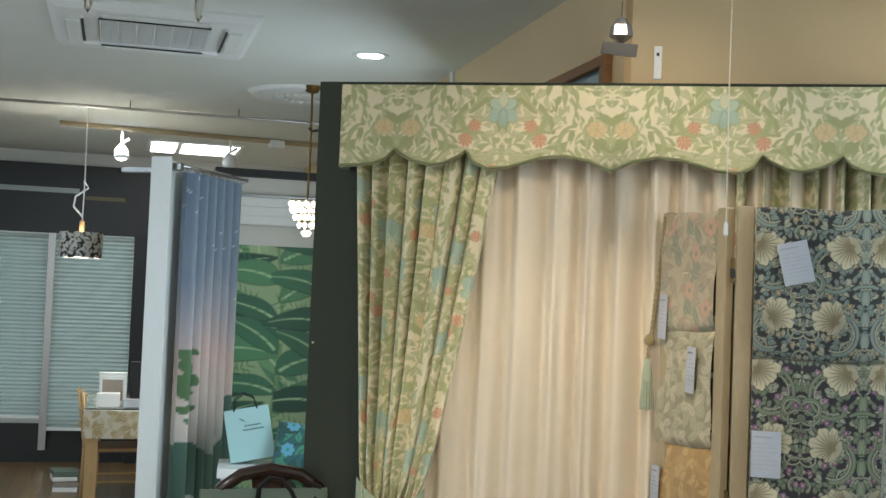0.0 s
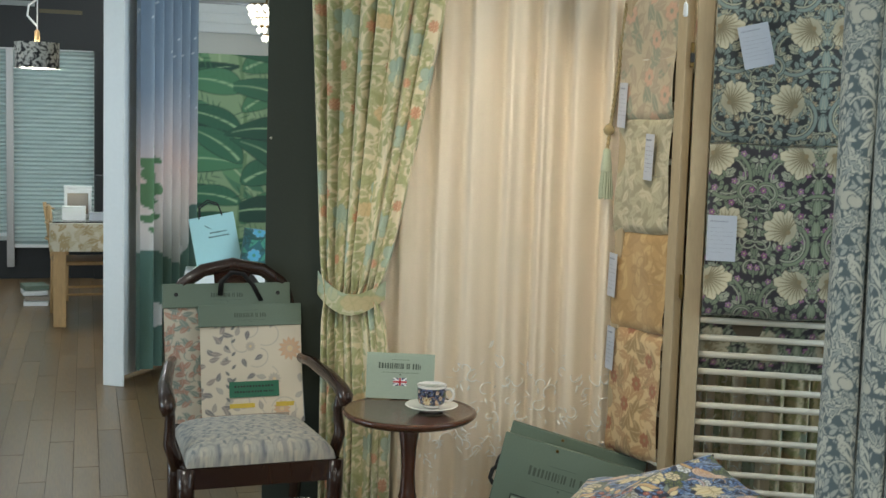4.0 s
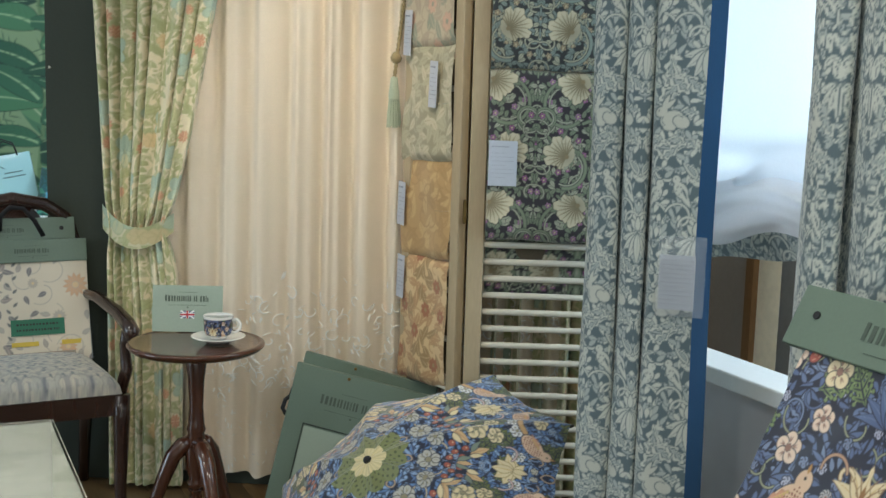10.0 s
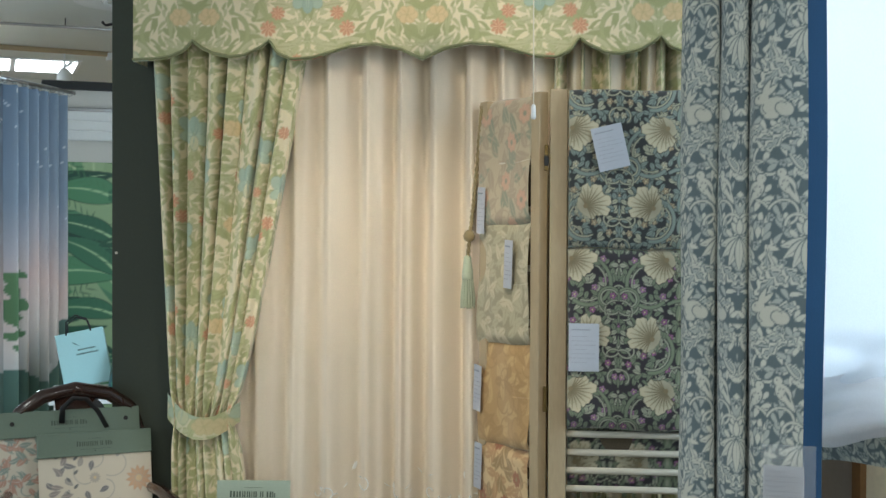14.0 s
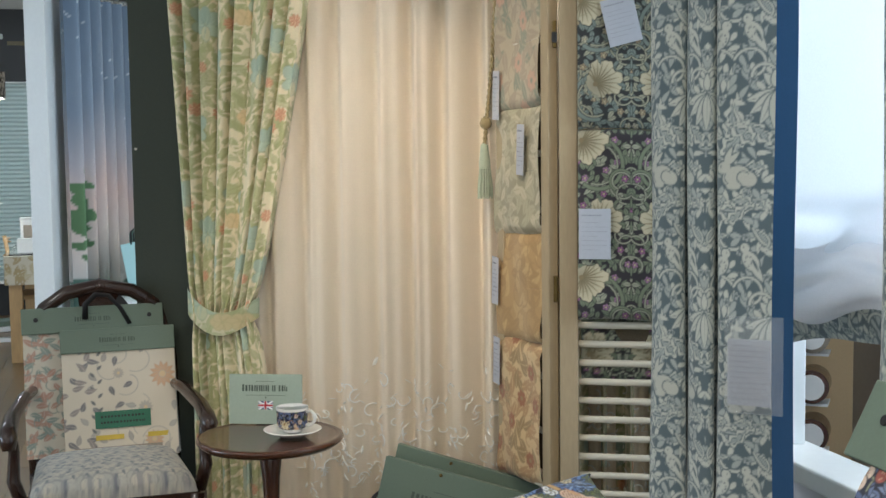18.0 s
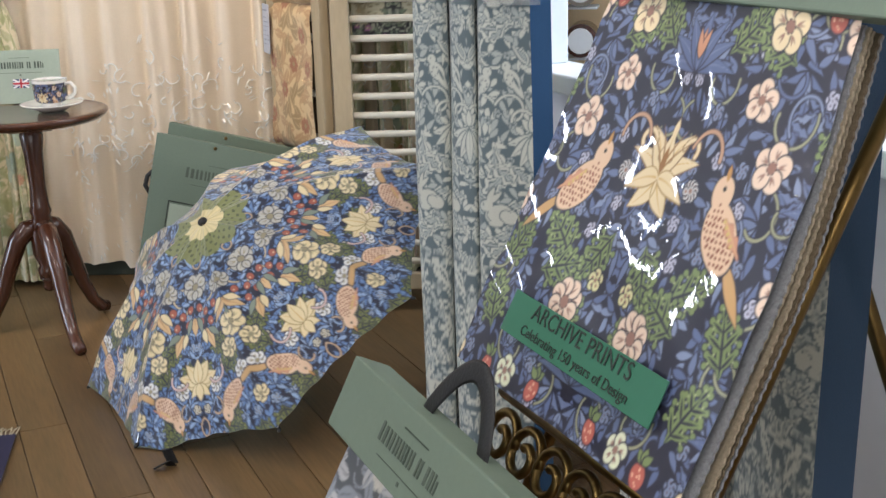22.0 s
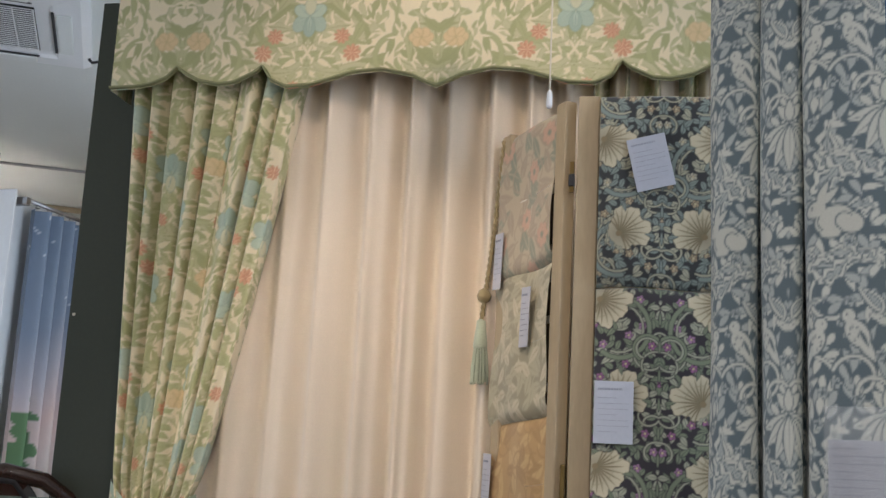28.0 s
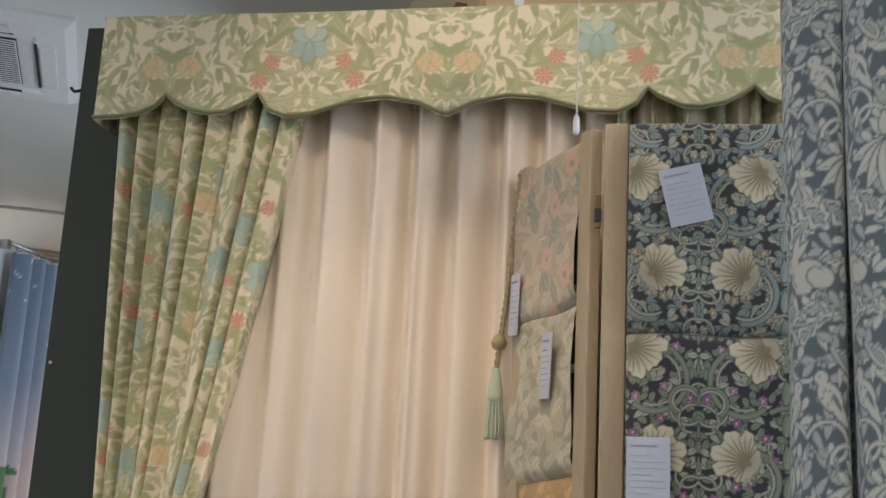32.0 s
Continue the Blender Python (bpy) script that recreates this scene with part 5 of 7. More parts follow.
M_PALE_PAPER = material("pale_damask_paper", lin(206, 204, 208), 0.7, grain=7, vary=0.06, bump=0.1, big=12)
wb = thing("window_1", "white framed interior window board with a ledge", "window", kind="structure")
rbox("wall_below", 1.70, 1.74, 0.35, 2.30, 0, 0.655, M_PALE_PAPER, wb)
rbox("wall_above", 1.70, 1.78, 0.35, 2.30, 2.05, CEIL, M_PALE_PAPER, wb)
rbox("wall_beside", 1.70, 1.74, 2.13, 2.30, 0.655, 2.05, M_PALE_PAPER, wb)
rbox("wall_beside", 1.70, 1.78, 0.35, 0.95, 0.655, 2.05, M_PALE_PAPER, wb)
rbox("window_sill", 1.655, 1.76, 0.93, 2.14, 0.655, 0.69, M_WHITE, wb, "white painted ledge", 0.004)
rbox("frame", 1.685, 1.742, 2.092, 2.13, 0.69, 2.05, M_WHITE, wb, "", 0.003)
rbox("frame", 1.69, 1.79, 0.95, 0.985, 0.69, 2.05, M_WHITE, wb, "", 0.003)
rbox("frame", 1.685, 1.742, 0.985, 2.092, 2.015, 2.05, M_WHITE, wb, "", 0.003)

sh = thing("roman_shade", "white voile shade gathered at the bottom over a printed band", "window shade")
nv, nu = 150, 90
k = np.linspace(0, 1, nv)[:, None]
u = np.linspace(0, 1, nu)[None]
b = 2.09 - 1.08 * u
swag = 0.03 * np.sin(np.pi * 3 * u) ** 2 - 0.16 * np.minimum(2.09 - b, 0.5)
Z = 1.03 + (2.30 - 1.03) * k - swag * (1 - k)
bul = np.exp(-((Z + swag - 1.04) / 0.04) ** 2)
a = 1.652 - 0.05 * bul * (0.8 + 0.2 * np.sin(9 * b)) + 0.006 * np.sin(b * 14) * (1 - k) - 0.012 * np.exp(-((Z - 1.12) / 0.02) ** 2)
c26, s26 = math.cos(radians(26)), math.sin(radians(26))
part("voile", sheet("voile", np.stack([a * c26 - b * s26, a * s26 + b * c26, Z], -1), M_SHADE), None, sh)
kk = np.linspace(0, 1, 60)[:, None]
Zg = 0.935 + 0.125 * kk - swag - 0.012 * np.sin(b * 5.2)
ag = 1.640 - 0.062 * np.sin(np.pi * np.clip(kk * 0.94 + 0.03, 0, 1)) ** 0.7 * (0.75 + 0.25 * np.sin(b * 6.0 + 1)) - 0.010 * np.sin(9 * kk + 9 * b) - 0.006 * np.sin(17 * kk - 13 * b)
part("gathered_fold", sheet("gathered_fold", np.stack([ag * c26 - b * s26, ag * s26 + b * c26, Zg], -1), sheer_cloth("white_lining_cloth", lin(226, 226, 230), 0.35)), None, sh, "thick gathered white cloth fold")
kk = np.linspace(0, 1, 60)[:, None]
u = np.linspace(0, 1, 420)[None]
b = 2.09 - 1.08 * u
Zb = 0.875 + 0.115 * kk + 0.16 * np.minimum(2.09 - b, 0.5) + 0.012 * np.sin(np.pi * 3 * u) ** 2 * (1 - kk)
ab_ = 1.66 - 0.02 * np.sin(np.pi * kk) + 0 * u
part("printed_band", sheet("printed_band", np.stack([ab_ * c26 - b * s26, ab_ * s26 + b * c26, Zb], -1), M_PRINT, DOVE.at(b + 0 * kk, Zb + 0.2)), None, sh, "slate blue leaf print band")

# what stands behind the opening
M_GREYDOOR = material("grey_beige_panel", lin(150, 140, 128), 0.6, grain=60, vary=0.06, bump=0.05)
cab = thing("cupboard", "grey-beige cupboard with a wooden door edge behind the window board", "cupboard")
rbox("side_panel", 2.40, 2.43, 2.745, 2.945, 0, 1.7, M_GREYDOOR, cab)
rbox("wooden_edge", 2.38, 2.41, 2.712, 2.745, 0, 1.7, material("brown_wood_edge", lin(122, 88, 52), 0.5, stretch=(5, 5, 1), vary=0.2), cab, "brown wooden edge")
rbox("door", 2.40, 2.44, 2.615, 2.712, 0, 1.7, material("cream_door", lin(222, 208, 178), 0.5), cab, "cream door")
rbox("metal_strip", 2.40, 2.43, 2.56, 2.615, 0, 1.7, M_METAL, cab)
rbox("side_panel", 2.44, 2.50, 1.5, 2.56, 0, 1.7, M_GREYDOOR, cab)
rk = thing("roll_rack", "narrow white rack holding wallcovering rolls behind the ledge", "rack")
RK = Matrix.Translation((*room(2.2, 2.822), 0)) @ Matrix.Rotation(radians(26 + 54), 4, "Z")
part("side", boxm(0.0, 0.10, 0.062, 0.074, 0, 0.95, 0.002, RK), M_WHITE, rk)
for k, z in enumerate((0.505, 0.629, 0.757, 0.885)):
    part("shelf", boxm(0.02, 0.10, -0.04, 0.062, z - 0.051, z - 0.0445, 0.001, RK), M_WHITE, rk)
    m = RK @ pose(0, 0, z, 90, 0, 90)
    r = thing("fabric_roll", "wallcovering roll with a white paper core end", "roll", m, "rolls behind the ledge")
    part("wrap", lathe([(0.031, 0.004), (0.042, 0.004), (0.043, 0.008), (0.043, 0.10), (0.042, 0.104)], 28), (M_MAHOGANY, M_MAHOGANY, M_GREYDOOR, M_MAHOGANY)[k], r)
    part("core", lathe([(0.026, -0.003), (0.032, -0.003), (0.032, 0.10), (0.026, 0.10)], 24), M_WHITE, r, "white paper core")


# ---- sample books ----
def sample_book(label, m, w, h, head_h, pr, step, gloss, layers=0, handle=None, u0=0.0, v0=0.0, logo_w=0.2, holes=True, thick=0.012, scale=1.0, wob=0.002, pinch=0.0, inset=None):
    """A hanger of fabric samples: a sage card header, sheets below it. Local x right, z up from the header's foot."""
    t = thing("sample_book", label, "sample book", m, "fabric sample books")
    head = part("header", boxm(0, w, -thick, 0.006, 0, head_h, 0.002), M_SAGE, t, "sage green card header")
    logo(head, pose(w / 2, 0, head_h * 0.5), logo_w, -thick - 0.0004)
    if holes:
        for x in (0.07 * w + 0.012, w - 0.07 * w - 0.012):
            part("eyelet", lathe([(0.003, -0.001), (0.0062, -0.001), (0.0062, 0.0012), (0.003, 0.0012)], 16, pose(x, -thick - 0.0008, head_h * 0.55, 90, 0, 0)), M_STRAP, head, "dark eyelet")
    sx, sw = inset or (w * 0.008, w * 0.985)
    printed_sheet("sample_sheet", sw, h, step, pr, pose(sx, -0.003, 0.004), M_PRINT_GLOSS if gloss else M_PAPER_PRINT, t, wob, u0, v0, 0.0, scale, pinch=pinch)
    mats = (M_EDGE_GREY, M_EDGE_BEIGE, M_EDGE_BROWN, M_EDGE_BEIGE, M_ROLL_EDGE, M_EDGE_GREY, M_EDGE_BEIGE)
    wide = random.Random(12)
    for k in range(layers):
        # stacked samples with pinked edges, pushed about a little
        off, slip, n = wide.uniform(-0.004, 0.006), wide.uniform(-0.012, 0.014), int(h / 0.005)
        edge = [(sx + 0.01, -h + 0.012)]
        for q in range(n + 1):
            z = -h + 0.008 + q * (h - 0.01) / n
            edge.append((sx + sw + off + slip * (-z / h) ** 2 - pinch * max(0, 1 + z / 0.25) ** 1.5 + (0.0016 if q % 2 else 0), z))
        edge.append((sx + 0.01, 0))
        part("sample_layer", prism(edge, 0.003 + 0.0040 * k, 0.0054 + 0.0040 * k), mats[k % 7], t)
    if handle:
        x0, x1, rise = handle
        path = [(x0 + (x1 - x0) * q, -thick * 0.4, head_h - 0.02 + rise * math.sin(math.pi * q) ** 0.7) for q in np.linspace(0, 1, 18)]
        part("handle", tube(path, 0.012, 8, flat=0.16, up=(0, 1, 0)), M_STRAP, t, "black strap handle", True)
    return t


EH, EU = Vector((0.433, -0.901, 0)), Vector((0.412, 0.198, 0.889))
BP = Vector((0.62, 1.613, 0.742))
book = sample_book("fabric sample book with blue bird print under glossy film", frame_of(BP + EH * -0.155 + EU * 0.158, EH, EU), 0.47, 0.435, 0.092, THIEF, 0.0013, True, 7, None, 0.045, 0.446, 0.19, wob=0.003, pinch=0.04, inset=(0.045, 0.41))
lab = part("label", boxm(0.113, 0.392, -0.012, -0.0105, -0.0225, 0.0225, 0.0003, pose(0, 0, -0.353, 0, 0.5, 0)), M_GREEN_LABEL, book, "green printed paper label")
words("ARCHIVE PRINTS", 0.0245, pose(0.252, -0.0128, -0.344, 0, 0.5, 0), lab, M_DARK_TEXT, "dark green capital writing")
words("Celebrating 150 years of Design", 0.0155, pose(0.252, -0.0128, -0.366, 0, 0.5, 0), lab, M_DARK_TEXT, "dark green small writing")
sample_book("sage sample case with a black strap and grey floral sheets below", frame_of(Vector((0.371, 1.705, 0.474)) - EU * 0.085, EH, EU), 0.40, 0.36, 0.085, GREY_LEAF, 0.0025, True, 2, (0.15, 0.29, 0.085), 0.05, 0.0, 0.15, False, 0.04)

# easel of gilt scrolls that carries the books
es = thing("easel", "ornate gilt metal easel with scrolled bars", "easel")
back = frame_of(BP + EH * -0.03 + EU * -0.27 - EU.cross(EH) * -0.075, EH, EU)
for x in (0.0, 0.26):
    part("upright", tube([back @ Vector((x, 0.02, -0.36)), back @ Vector((x, 0.02, 0.60))], 0.008, 10), M_BRASS, es, smooth=True)
part("ledge", tube([back @ Vector((-0.06, -0.02, -0.02)), back @ Vector((0.34, -0.02, -0.02))], 0.007, 8), M_BRASS, es, smooth=True)
part("ledge", tube([back @ Vector((-0.06, -0.02, -0.20)), back @ Vector((0.34, -0.02, -0.20))], 0.007, 8), M_BRASS, es, smooth=True)
for k in range(7):
    for s_ in (1, -1):
        pts = []
        for q in range(26):
            r_, a_ = 0.034 * (1 - q / 34), q * 0.34 * s_ + (0 if s_ > 0 else math.pi)
            pts.append(back @ Vector((-0.03 + k * 0.055 + r_ * math.cos(a_), -0.02, -0.065 - 0.06 * (s_ < 0) + r_ * math.sin(a_))))
        part("scroll", tube(pts, 0.0055, 7), M_BRASS, es, smooth=True)
part("crest", tube([back @ Vector((0.13 + 0.055 * math.cos(q * 0.3) * (1 - q / 40), 0.01, 0.60 + 0.055 * math.sin(q * 0.3) * (1 - q / 40))) for q in range(34)], 0.007, 8), M_BRASS, es, smooth=True)
for x in (-0.02, 0.30):
    foot = back @ Vector((x, 0.0, -0.3))
    part("leg", tube([foot, (foot.x - 0.03, foot.y, 0.0)], 0.009, 10), M_BRASS, es, smooth=True)
foot = back @ Vector((0.13, 0.02, 0.4))
part("leg", tube([foot, (foot.x + 0.32, foot.y + 0.16, 0.0)], 0.009, 10), M_BRASS, es, smooth=True)

# two boxed books leaning on the sheer curtain
for k, (x, y, z1, turn, lean) in enumerate(((-0.334, 3.405, 0.438, 11, -9), (-0.325, 3.500, 0.448, 12, -7))):
    m = Matrix.Translation((x, y, z1)) @ Matrix.Rotation(radians(-6), 4, "Z") @ pose(0, 0, 0, lean, turn, 0)
    t = thing("sample_case", "large sage green sample case leaning on the sheer curtain", "sample case", m, "leaning sample cases")
    part("body", boxm(0, 0.40, 0, 0.022, -0.42, 0, 0.002), M_SAGE, t)
    if k == 0:
        logo(t, pose(0.185, 0, -0.085), 0.19, -0.0006)
        part("picture_window", boxm(0.06, 0.31, -0.001, 0.0006, -0.36, -0.17, 0.0004), M_SAGE_LIGHT, t, "pale picture panel in a thin frame")
        bm = bmesh.new()
        for a0, a1, b0, b1 in ((0.055, 0.315, -0.166, -0.163), (0.055, 0.315, -0.367, -0.364), (0.055, 0.058, -0.367, -0.163), (0.312, 0.315, -0.367, -0.163)):
            add_box(bm, a0, a1, -0.0016, 0.0, b0, b1)
        part("frame_line", bm, M_DARK_TEXT, t)
    part("handle", tube([(0.0, 0.011, -0.10), (-0.012, 0.011, -0.115), (-0.014, 0.011, -0.14), (0.0, 0.011, -0.155)], 0.006, 8), M_STRAP, t, "black side strap", True)
    part("rivet", lathe([(0.005, 0), (0.004, 0.003), (0.001, 0.004)], 10, pose(0.155, -0.0005, -0.012, 90, 0, 0)), M_BRASS, t, "small brass stud")


# ---- umbrella ----
def umbrella():
    t = thing("umbrella", "open blue bird and flower print umbrella on the floor", "umbrella")
    C, A = Vector((0.018, 2.776, 0.240)), Vector((-0.461, -0.403, 0.791)).normalized()
    e1 = Vector((-0.657, 0.754, 0)).normalized()
    e2 = A.cross(e1)
    if e2.dot(Vector((-0.596, -0.52, -0.612))) < 0:
        e2 = -e2
    R, H, al = 0.440, 0.185, 0.983
    panels = 8
    nr, na = 210, 1120
    s = np.linspace(0.012, 1, nr)[:, None]
    th = np.linspace(0, 2 * np.pi, na, endpoint=False)[None]
    ph = (th - al) % (2 * np.pi / panels) / (2 * np.pi / panels)
    mid = np.abs(2 * ph - 1)
    flatten = np.cos(np.pi / panels) / np.cos((ph - 0.5) * 2 * np.pi / panels)
    flat = flatten * (1 - 0.05 * s ** 2 * (1 - mid ** 2))
    rad = R * s * flat
    hgt = H * (1 - s ** 1.9) - 0.016 * np.sin(np.pi * s) * (1 - mid ** 2) + 0.0025 * np.sin(th * 37 + s * 20) * s
    P = (np.array(C) + rad[..., None] * (np.cos(th)[..., None] * np.array(e1) + np.sin(th)[..., None] * np.array(e2)) + hgt[..., None] * np.array(A))
    P[..., 2] = np.maximum(P[..., 2], 0.004)
    # the print runs in rings round the crown, mirrored in each panel
    U = mid * 0.1728 * s + 0 * s
    V = s * 0.45 + 0 * th
    col = RINGS.at(U, V)
    f = np.hypot(s * 0.45 * np.cos(th * 1.0), s * 0.45 * np.sin(th))
    petal = s * 0.45 < 0.050 * (0.8 + 0.2 * np.abs(np.cos(th * 4)))
    olive = s * 0.45 < 0.105 * (0.85 + 0.15 * np.abs(np.cos(th * 6)))
    grey = np.sin(th * 24 + 40 * s) * np.sin(s * 130) > 0.55
    col = np.where(olive[..., None], np.where(grey[..., None], np.array(lin(84, 90, 56), np.float32), np.array(lin(126, 130, 82), np.float32)), col)
    rays = 0.8 + 0.2 * np.abs(np.cos(th * 12))
    col = np.where(petal[..., None], np.array(lin(226, 208, 158), np.float32) * rays[..., None], col)
    part("canopy", sheet("canopy", P, M_UMBRELLA, col, wrap=True), None, t)
    part("lining", sheet("lining", P[::6, ::5] - np.array(A) * 0.004, M_DARKCLOTH, wrap=True), None, t, "dark inner side")
    top = C + A * H
    part("ferrule", lathe([(0.010, -0.004), (0.010, 0.003), (0.007, 0.007), (0.001, 0.009)], 14, Matrix.Translation(top) @ A.to_track_quat("Z", "Y").to_matrix().to_4x4()), M_STRAP, t, "dark end cap", True)
    end = C - A * 0.20
    end.z = max(end.z, 0.03)
    part("shaft", tube([top, C, end], 0.0055, 10), M_METAL, t, smooth=True)
    part("handle", tube([C - A * 0.12, end], 0.015, 14), M_STRAP, t, "dark grip", True)
    for k in range(panels):
        w = al + k * 2 * math.pi / panels
        d = math.cos(w) * e1 + math.sin(w) * e2
        pts = [C + d * R * q + A * (H * (1 - q ** 1.9) - 0.007) for q in (0.02, 0.3, 0.6, 0.85, 0.995)]
        for p in pts:
            p.z = max(p.z, 0.008)
        rib = part("rib", tube(pts, 0.0018, 6), M_METAL, t)
        part("strut", tube([C + A * (H * 0.35), pts[2]], 0.0018, 6), M_METAL, rib)
        part("tip", lathe([(0.002, -0.006), (0.004, 0), (0.003, 0.006), (0.001, 0.008)], 8, Matrix.Translation(pts[-1]) @ d.to_track_quat("Z", "Y").to_matrix().to_4x4()), M_STRAP, rib)
    B = C + R * (math.cos(al + math.pi / 4 + 0.25) * e1 + math.sin(al + math.pi / 4 + 0.25) * e2) * 0.97
    part("closing_strap", tube([B + A * 0.03, B + Vector((0.0, -0.01, -0.02)), Vector((B.x - 0.01, B.y - 0.03, 0.012)), Vector((B.x - 0.03, B.y - 0.045, 0.006))], 0.010, 8, flat=0.2), M_STRAP, t, "dark closing strap")
    return t


M_UMBRELLA = material("umbrella_pongee", rough=0.55, grain=300, vary=0.06, bump=0.1, attribute=True, sheen=0.3, big=5)
umbrella()


# ---- side table with card, cup and saucer ----
TX, TY, TZ = -0.574, 3.190, 0.537
def side_table():
    t = thing("side_table", "dark mahogany round tripod side table", "table", pose(TX, TY, 0))
    r = 0.182
    part("tabletop", lathe([(0.0, TZ - 0.026), (r - 0.03, TZ - 0.026), (r - 0.014, TZ - 0.022), (r - 0.004, TZ - 0.014), (r, TZ - 0.008), (r - 0.002, TZ - 0.003), (r - 0.010, TZ), (r - 0.014, TZ - 0.002), (r - 0.022, TZ - 0.003), (0.0, TZ - 0.003)], 56), M_MAHOGANY, t, smooth=True)
    part("block", boxm(-0.05, 0.05, -0.05, 0.05, TZ - 0.045, TZ - 0.026, 0.004, pose(0, 0, 0, 0, 0, 20)), M_MAHOGANY, t)
    part("column", lathe([(0.02, 0.125), (0.024, 0.15), (0.018, 0.16), (0.030, 0.19), (0.031, 0.25), (0.022, 0.285), (0.026, 0.295), (0.022, 0.31), (0.019, 0.36), (0.022, 0.43), (0.028, 0.48), (0.024, 0.49), (0.034, TZ - 0.045)], 28), M_MAHOGANY, t, smooth=True)
    part("finial", lathe([(0.003, 0.092), (0.013, 0.097), (0.017, 0.108), (0.014, 0.118), (0.022, 0.130)], 20), M_MAHOGANY, t, smooth=True)
    for fx, fy in ((-0.480, 3.303), (-0.742, 3.133), (-0.448, 2.993)):
        d = Vector((fx - TX, fy - TY, 0))
        pts, rs = [], []
        for q, z, w in ((0.10, 0.255, 0.024), (0.20, 0.252, 0.024), (0.34, 0.225, 0.023), (0.48, 0.165, 0.020), (0.62, 0.095, 0.017), (0.78, 0.042, 0.015), (0.92, 0.018, 0.016), (1.05, 0.013, 0.013)):
            pts.append((d.x * q, d.y * q, z)), rs.append(w)
        part("leg", tube(pts, rs, 12, up=(0, 0, 1)), M_MAHOGANY, t, smooth=True)
    return t


side_table()
cm = frame_of((-0.720, 3.290, TZ), (0.99, 0.12, 0), (0, 0.10, 0.99))
card = thing("display_card", "pale sage printed display card standing on the side table", "card", cm)
part("card", boxm(0, 0.190, -0.002, 0.0, 0, 0.128, 0.0005), M_SAGE_LIGHT, card)
part("strut", boxm(0.07, 0.12, 0.0, 0.03, 0, 0.002), M_SAGE_LIGHT, card)
logo(card, pose(0.095, 0, 0.092), 0.122, -0.0024)
fm = pose(0.095, -0.0026, 0.048)
flag = part("flag", boxm(-0.019, 0.019, -0.0004, 0, -0.0105, 0.0105, 0, fm), material("flag_blue", lin(52, 62, 110), 0.5), card, "small printed flag")
bm = bmesh.new()
for s_ in (1, -1):
    add_box(bm, -0.021, 0.021, -0.0008, -0.0004, -0.0022, 0.0022, m=fm @ pose(0, 0, 0, 0, 29 * s_, 0))
add_box(bm, -0.019, 0.019, -0.0010, -0.0006, -0.0042, 0.0042, m=fm), add_box(bm, -0.0042, 0.0042, -0.0010, -0.0006, -0.0105, 0.0105, m=fm)
part("white_cross", bm, M_WHITE, flag)
bm = bmesh.new()
add_box(bm, -0.019, 0.019, -0.0014, -0.0011, -0.0024, 0.0024, m=fm), add_box(bm, -0.0024, 0.0024, -0.0014, -0.0011, -0.0105, 0.0105, m=fm)
part("red_cross", bm, material("flag_red", lin(186, 44, 58), 0.5), flag)

cup = thing("teacup", "white china teacup with a dark floral band", "cup", pose(-0.514, 3.185, TZ + 0.012, 0, 0, -8))
CUPMAT = material("painted_china", rough=0.15, attribute=True, clear=0.6, bump=0, vary=0.03)
nz_, na_ = 26, 120
prof = [(0.022, 0.0), (0.024, 0.006), (0.034, 0.010), (0.038, 0.020), (0.0385, 0.035), (0.039, 0.052), (0.040, 0.060)]
zz = np.linspace(0, 0.060, nz_)[:, None]
rr = np.interp(zz, [p[1] for p in prof], [p[0] for p in prof])
tt = np.linspace(0, 2 * np.pi, na_, endpoint=False)[None]
Pc = np.stack([rr * np.cos(tt), rr * np.sin(tt), zz + 0 * tt], -1)
colc = THIEF.at(tt * 0.15 + 0.05 + 0 * zz, zz * 3.6 + 0.2) * 0.8
band = ((zz > 0.009) & (zz < 0.055)) & (tt > -1)
colc = np.where(band[..., None], colc, np.array(lin(236, 232, 226), np.float32))
part("bowl", sheet("bowl", Pc, CUPMAT, colc, wrap=True), None, cup, "dark blue floral band")
part("inside", lathe([(0.0, 0.006), (0.030, 0.010), (0.036, 0.022), (0.0375, 0.055), (0.0385, 0.061), (0.0402, 0.0605)], 48), M_PORCELAIN, cup, "white glazed inside", True)
part("handle", tube([(0.037, 0, 0.050), (0.052, 0, 0.053), (0.062, 0, 0.042), (0.060, 0, 0.028), (0.048, 0, 0.018), (0.037, 0, 0.018)], 0.0042, 10), M_PORCELAIN, cup, smooth=True)
sau = thing("saucer", "white china saucer under the teacup", "saucer", pose(-0.514, 3.185, TZ + 0.001))
part("dish", lathe([(0.0, 0.002), (0.03, 0.002), (0.034, 0.0), (0.040, 0.004), (0.068, 0.014), (0.072, 0.017), (0.069, 0.018), (0.04, 0.010), (0.03, 0.009), (0.0, 0.009)], 56), M_PORCELAIN, sau, smooth=True)


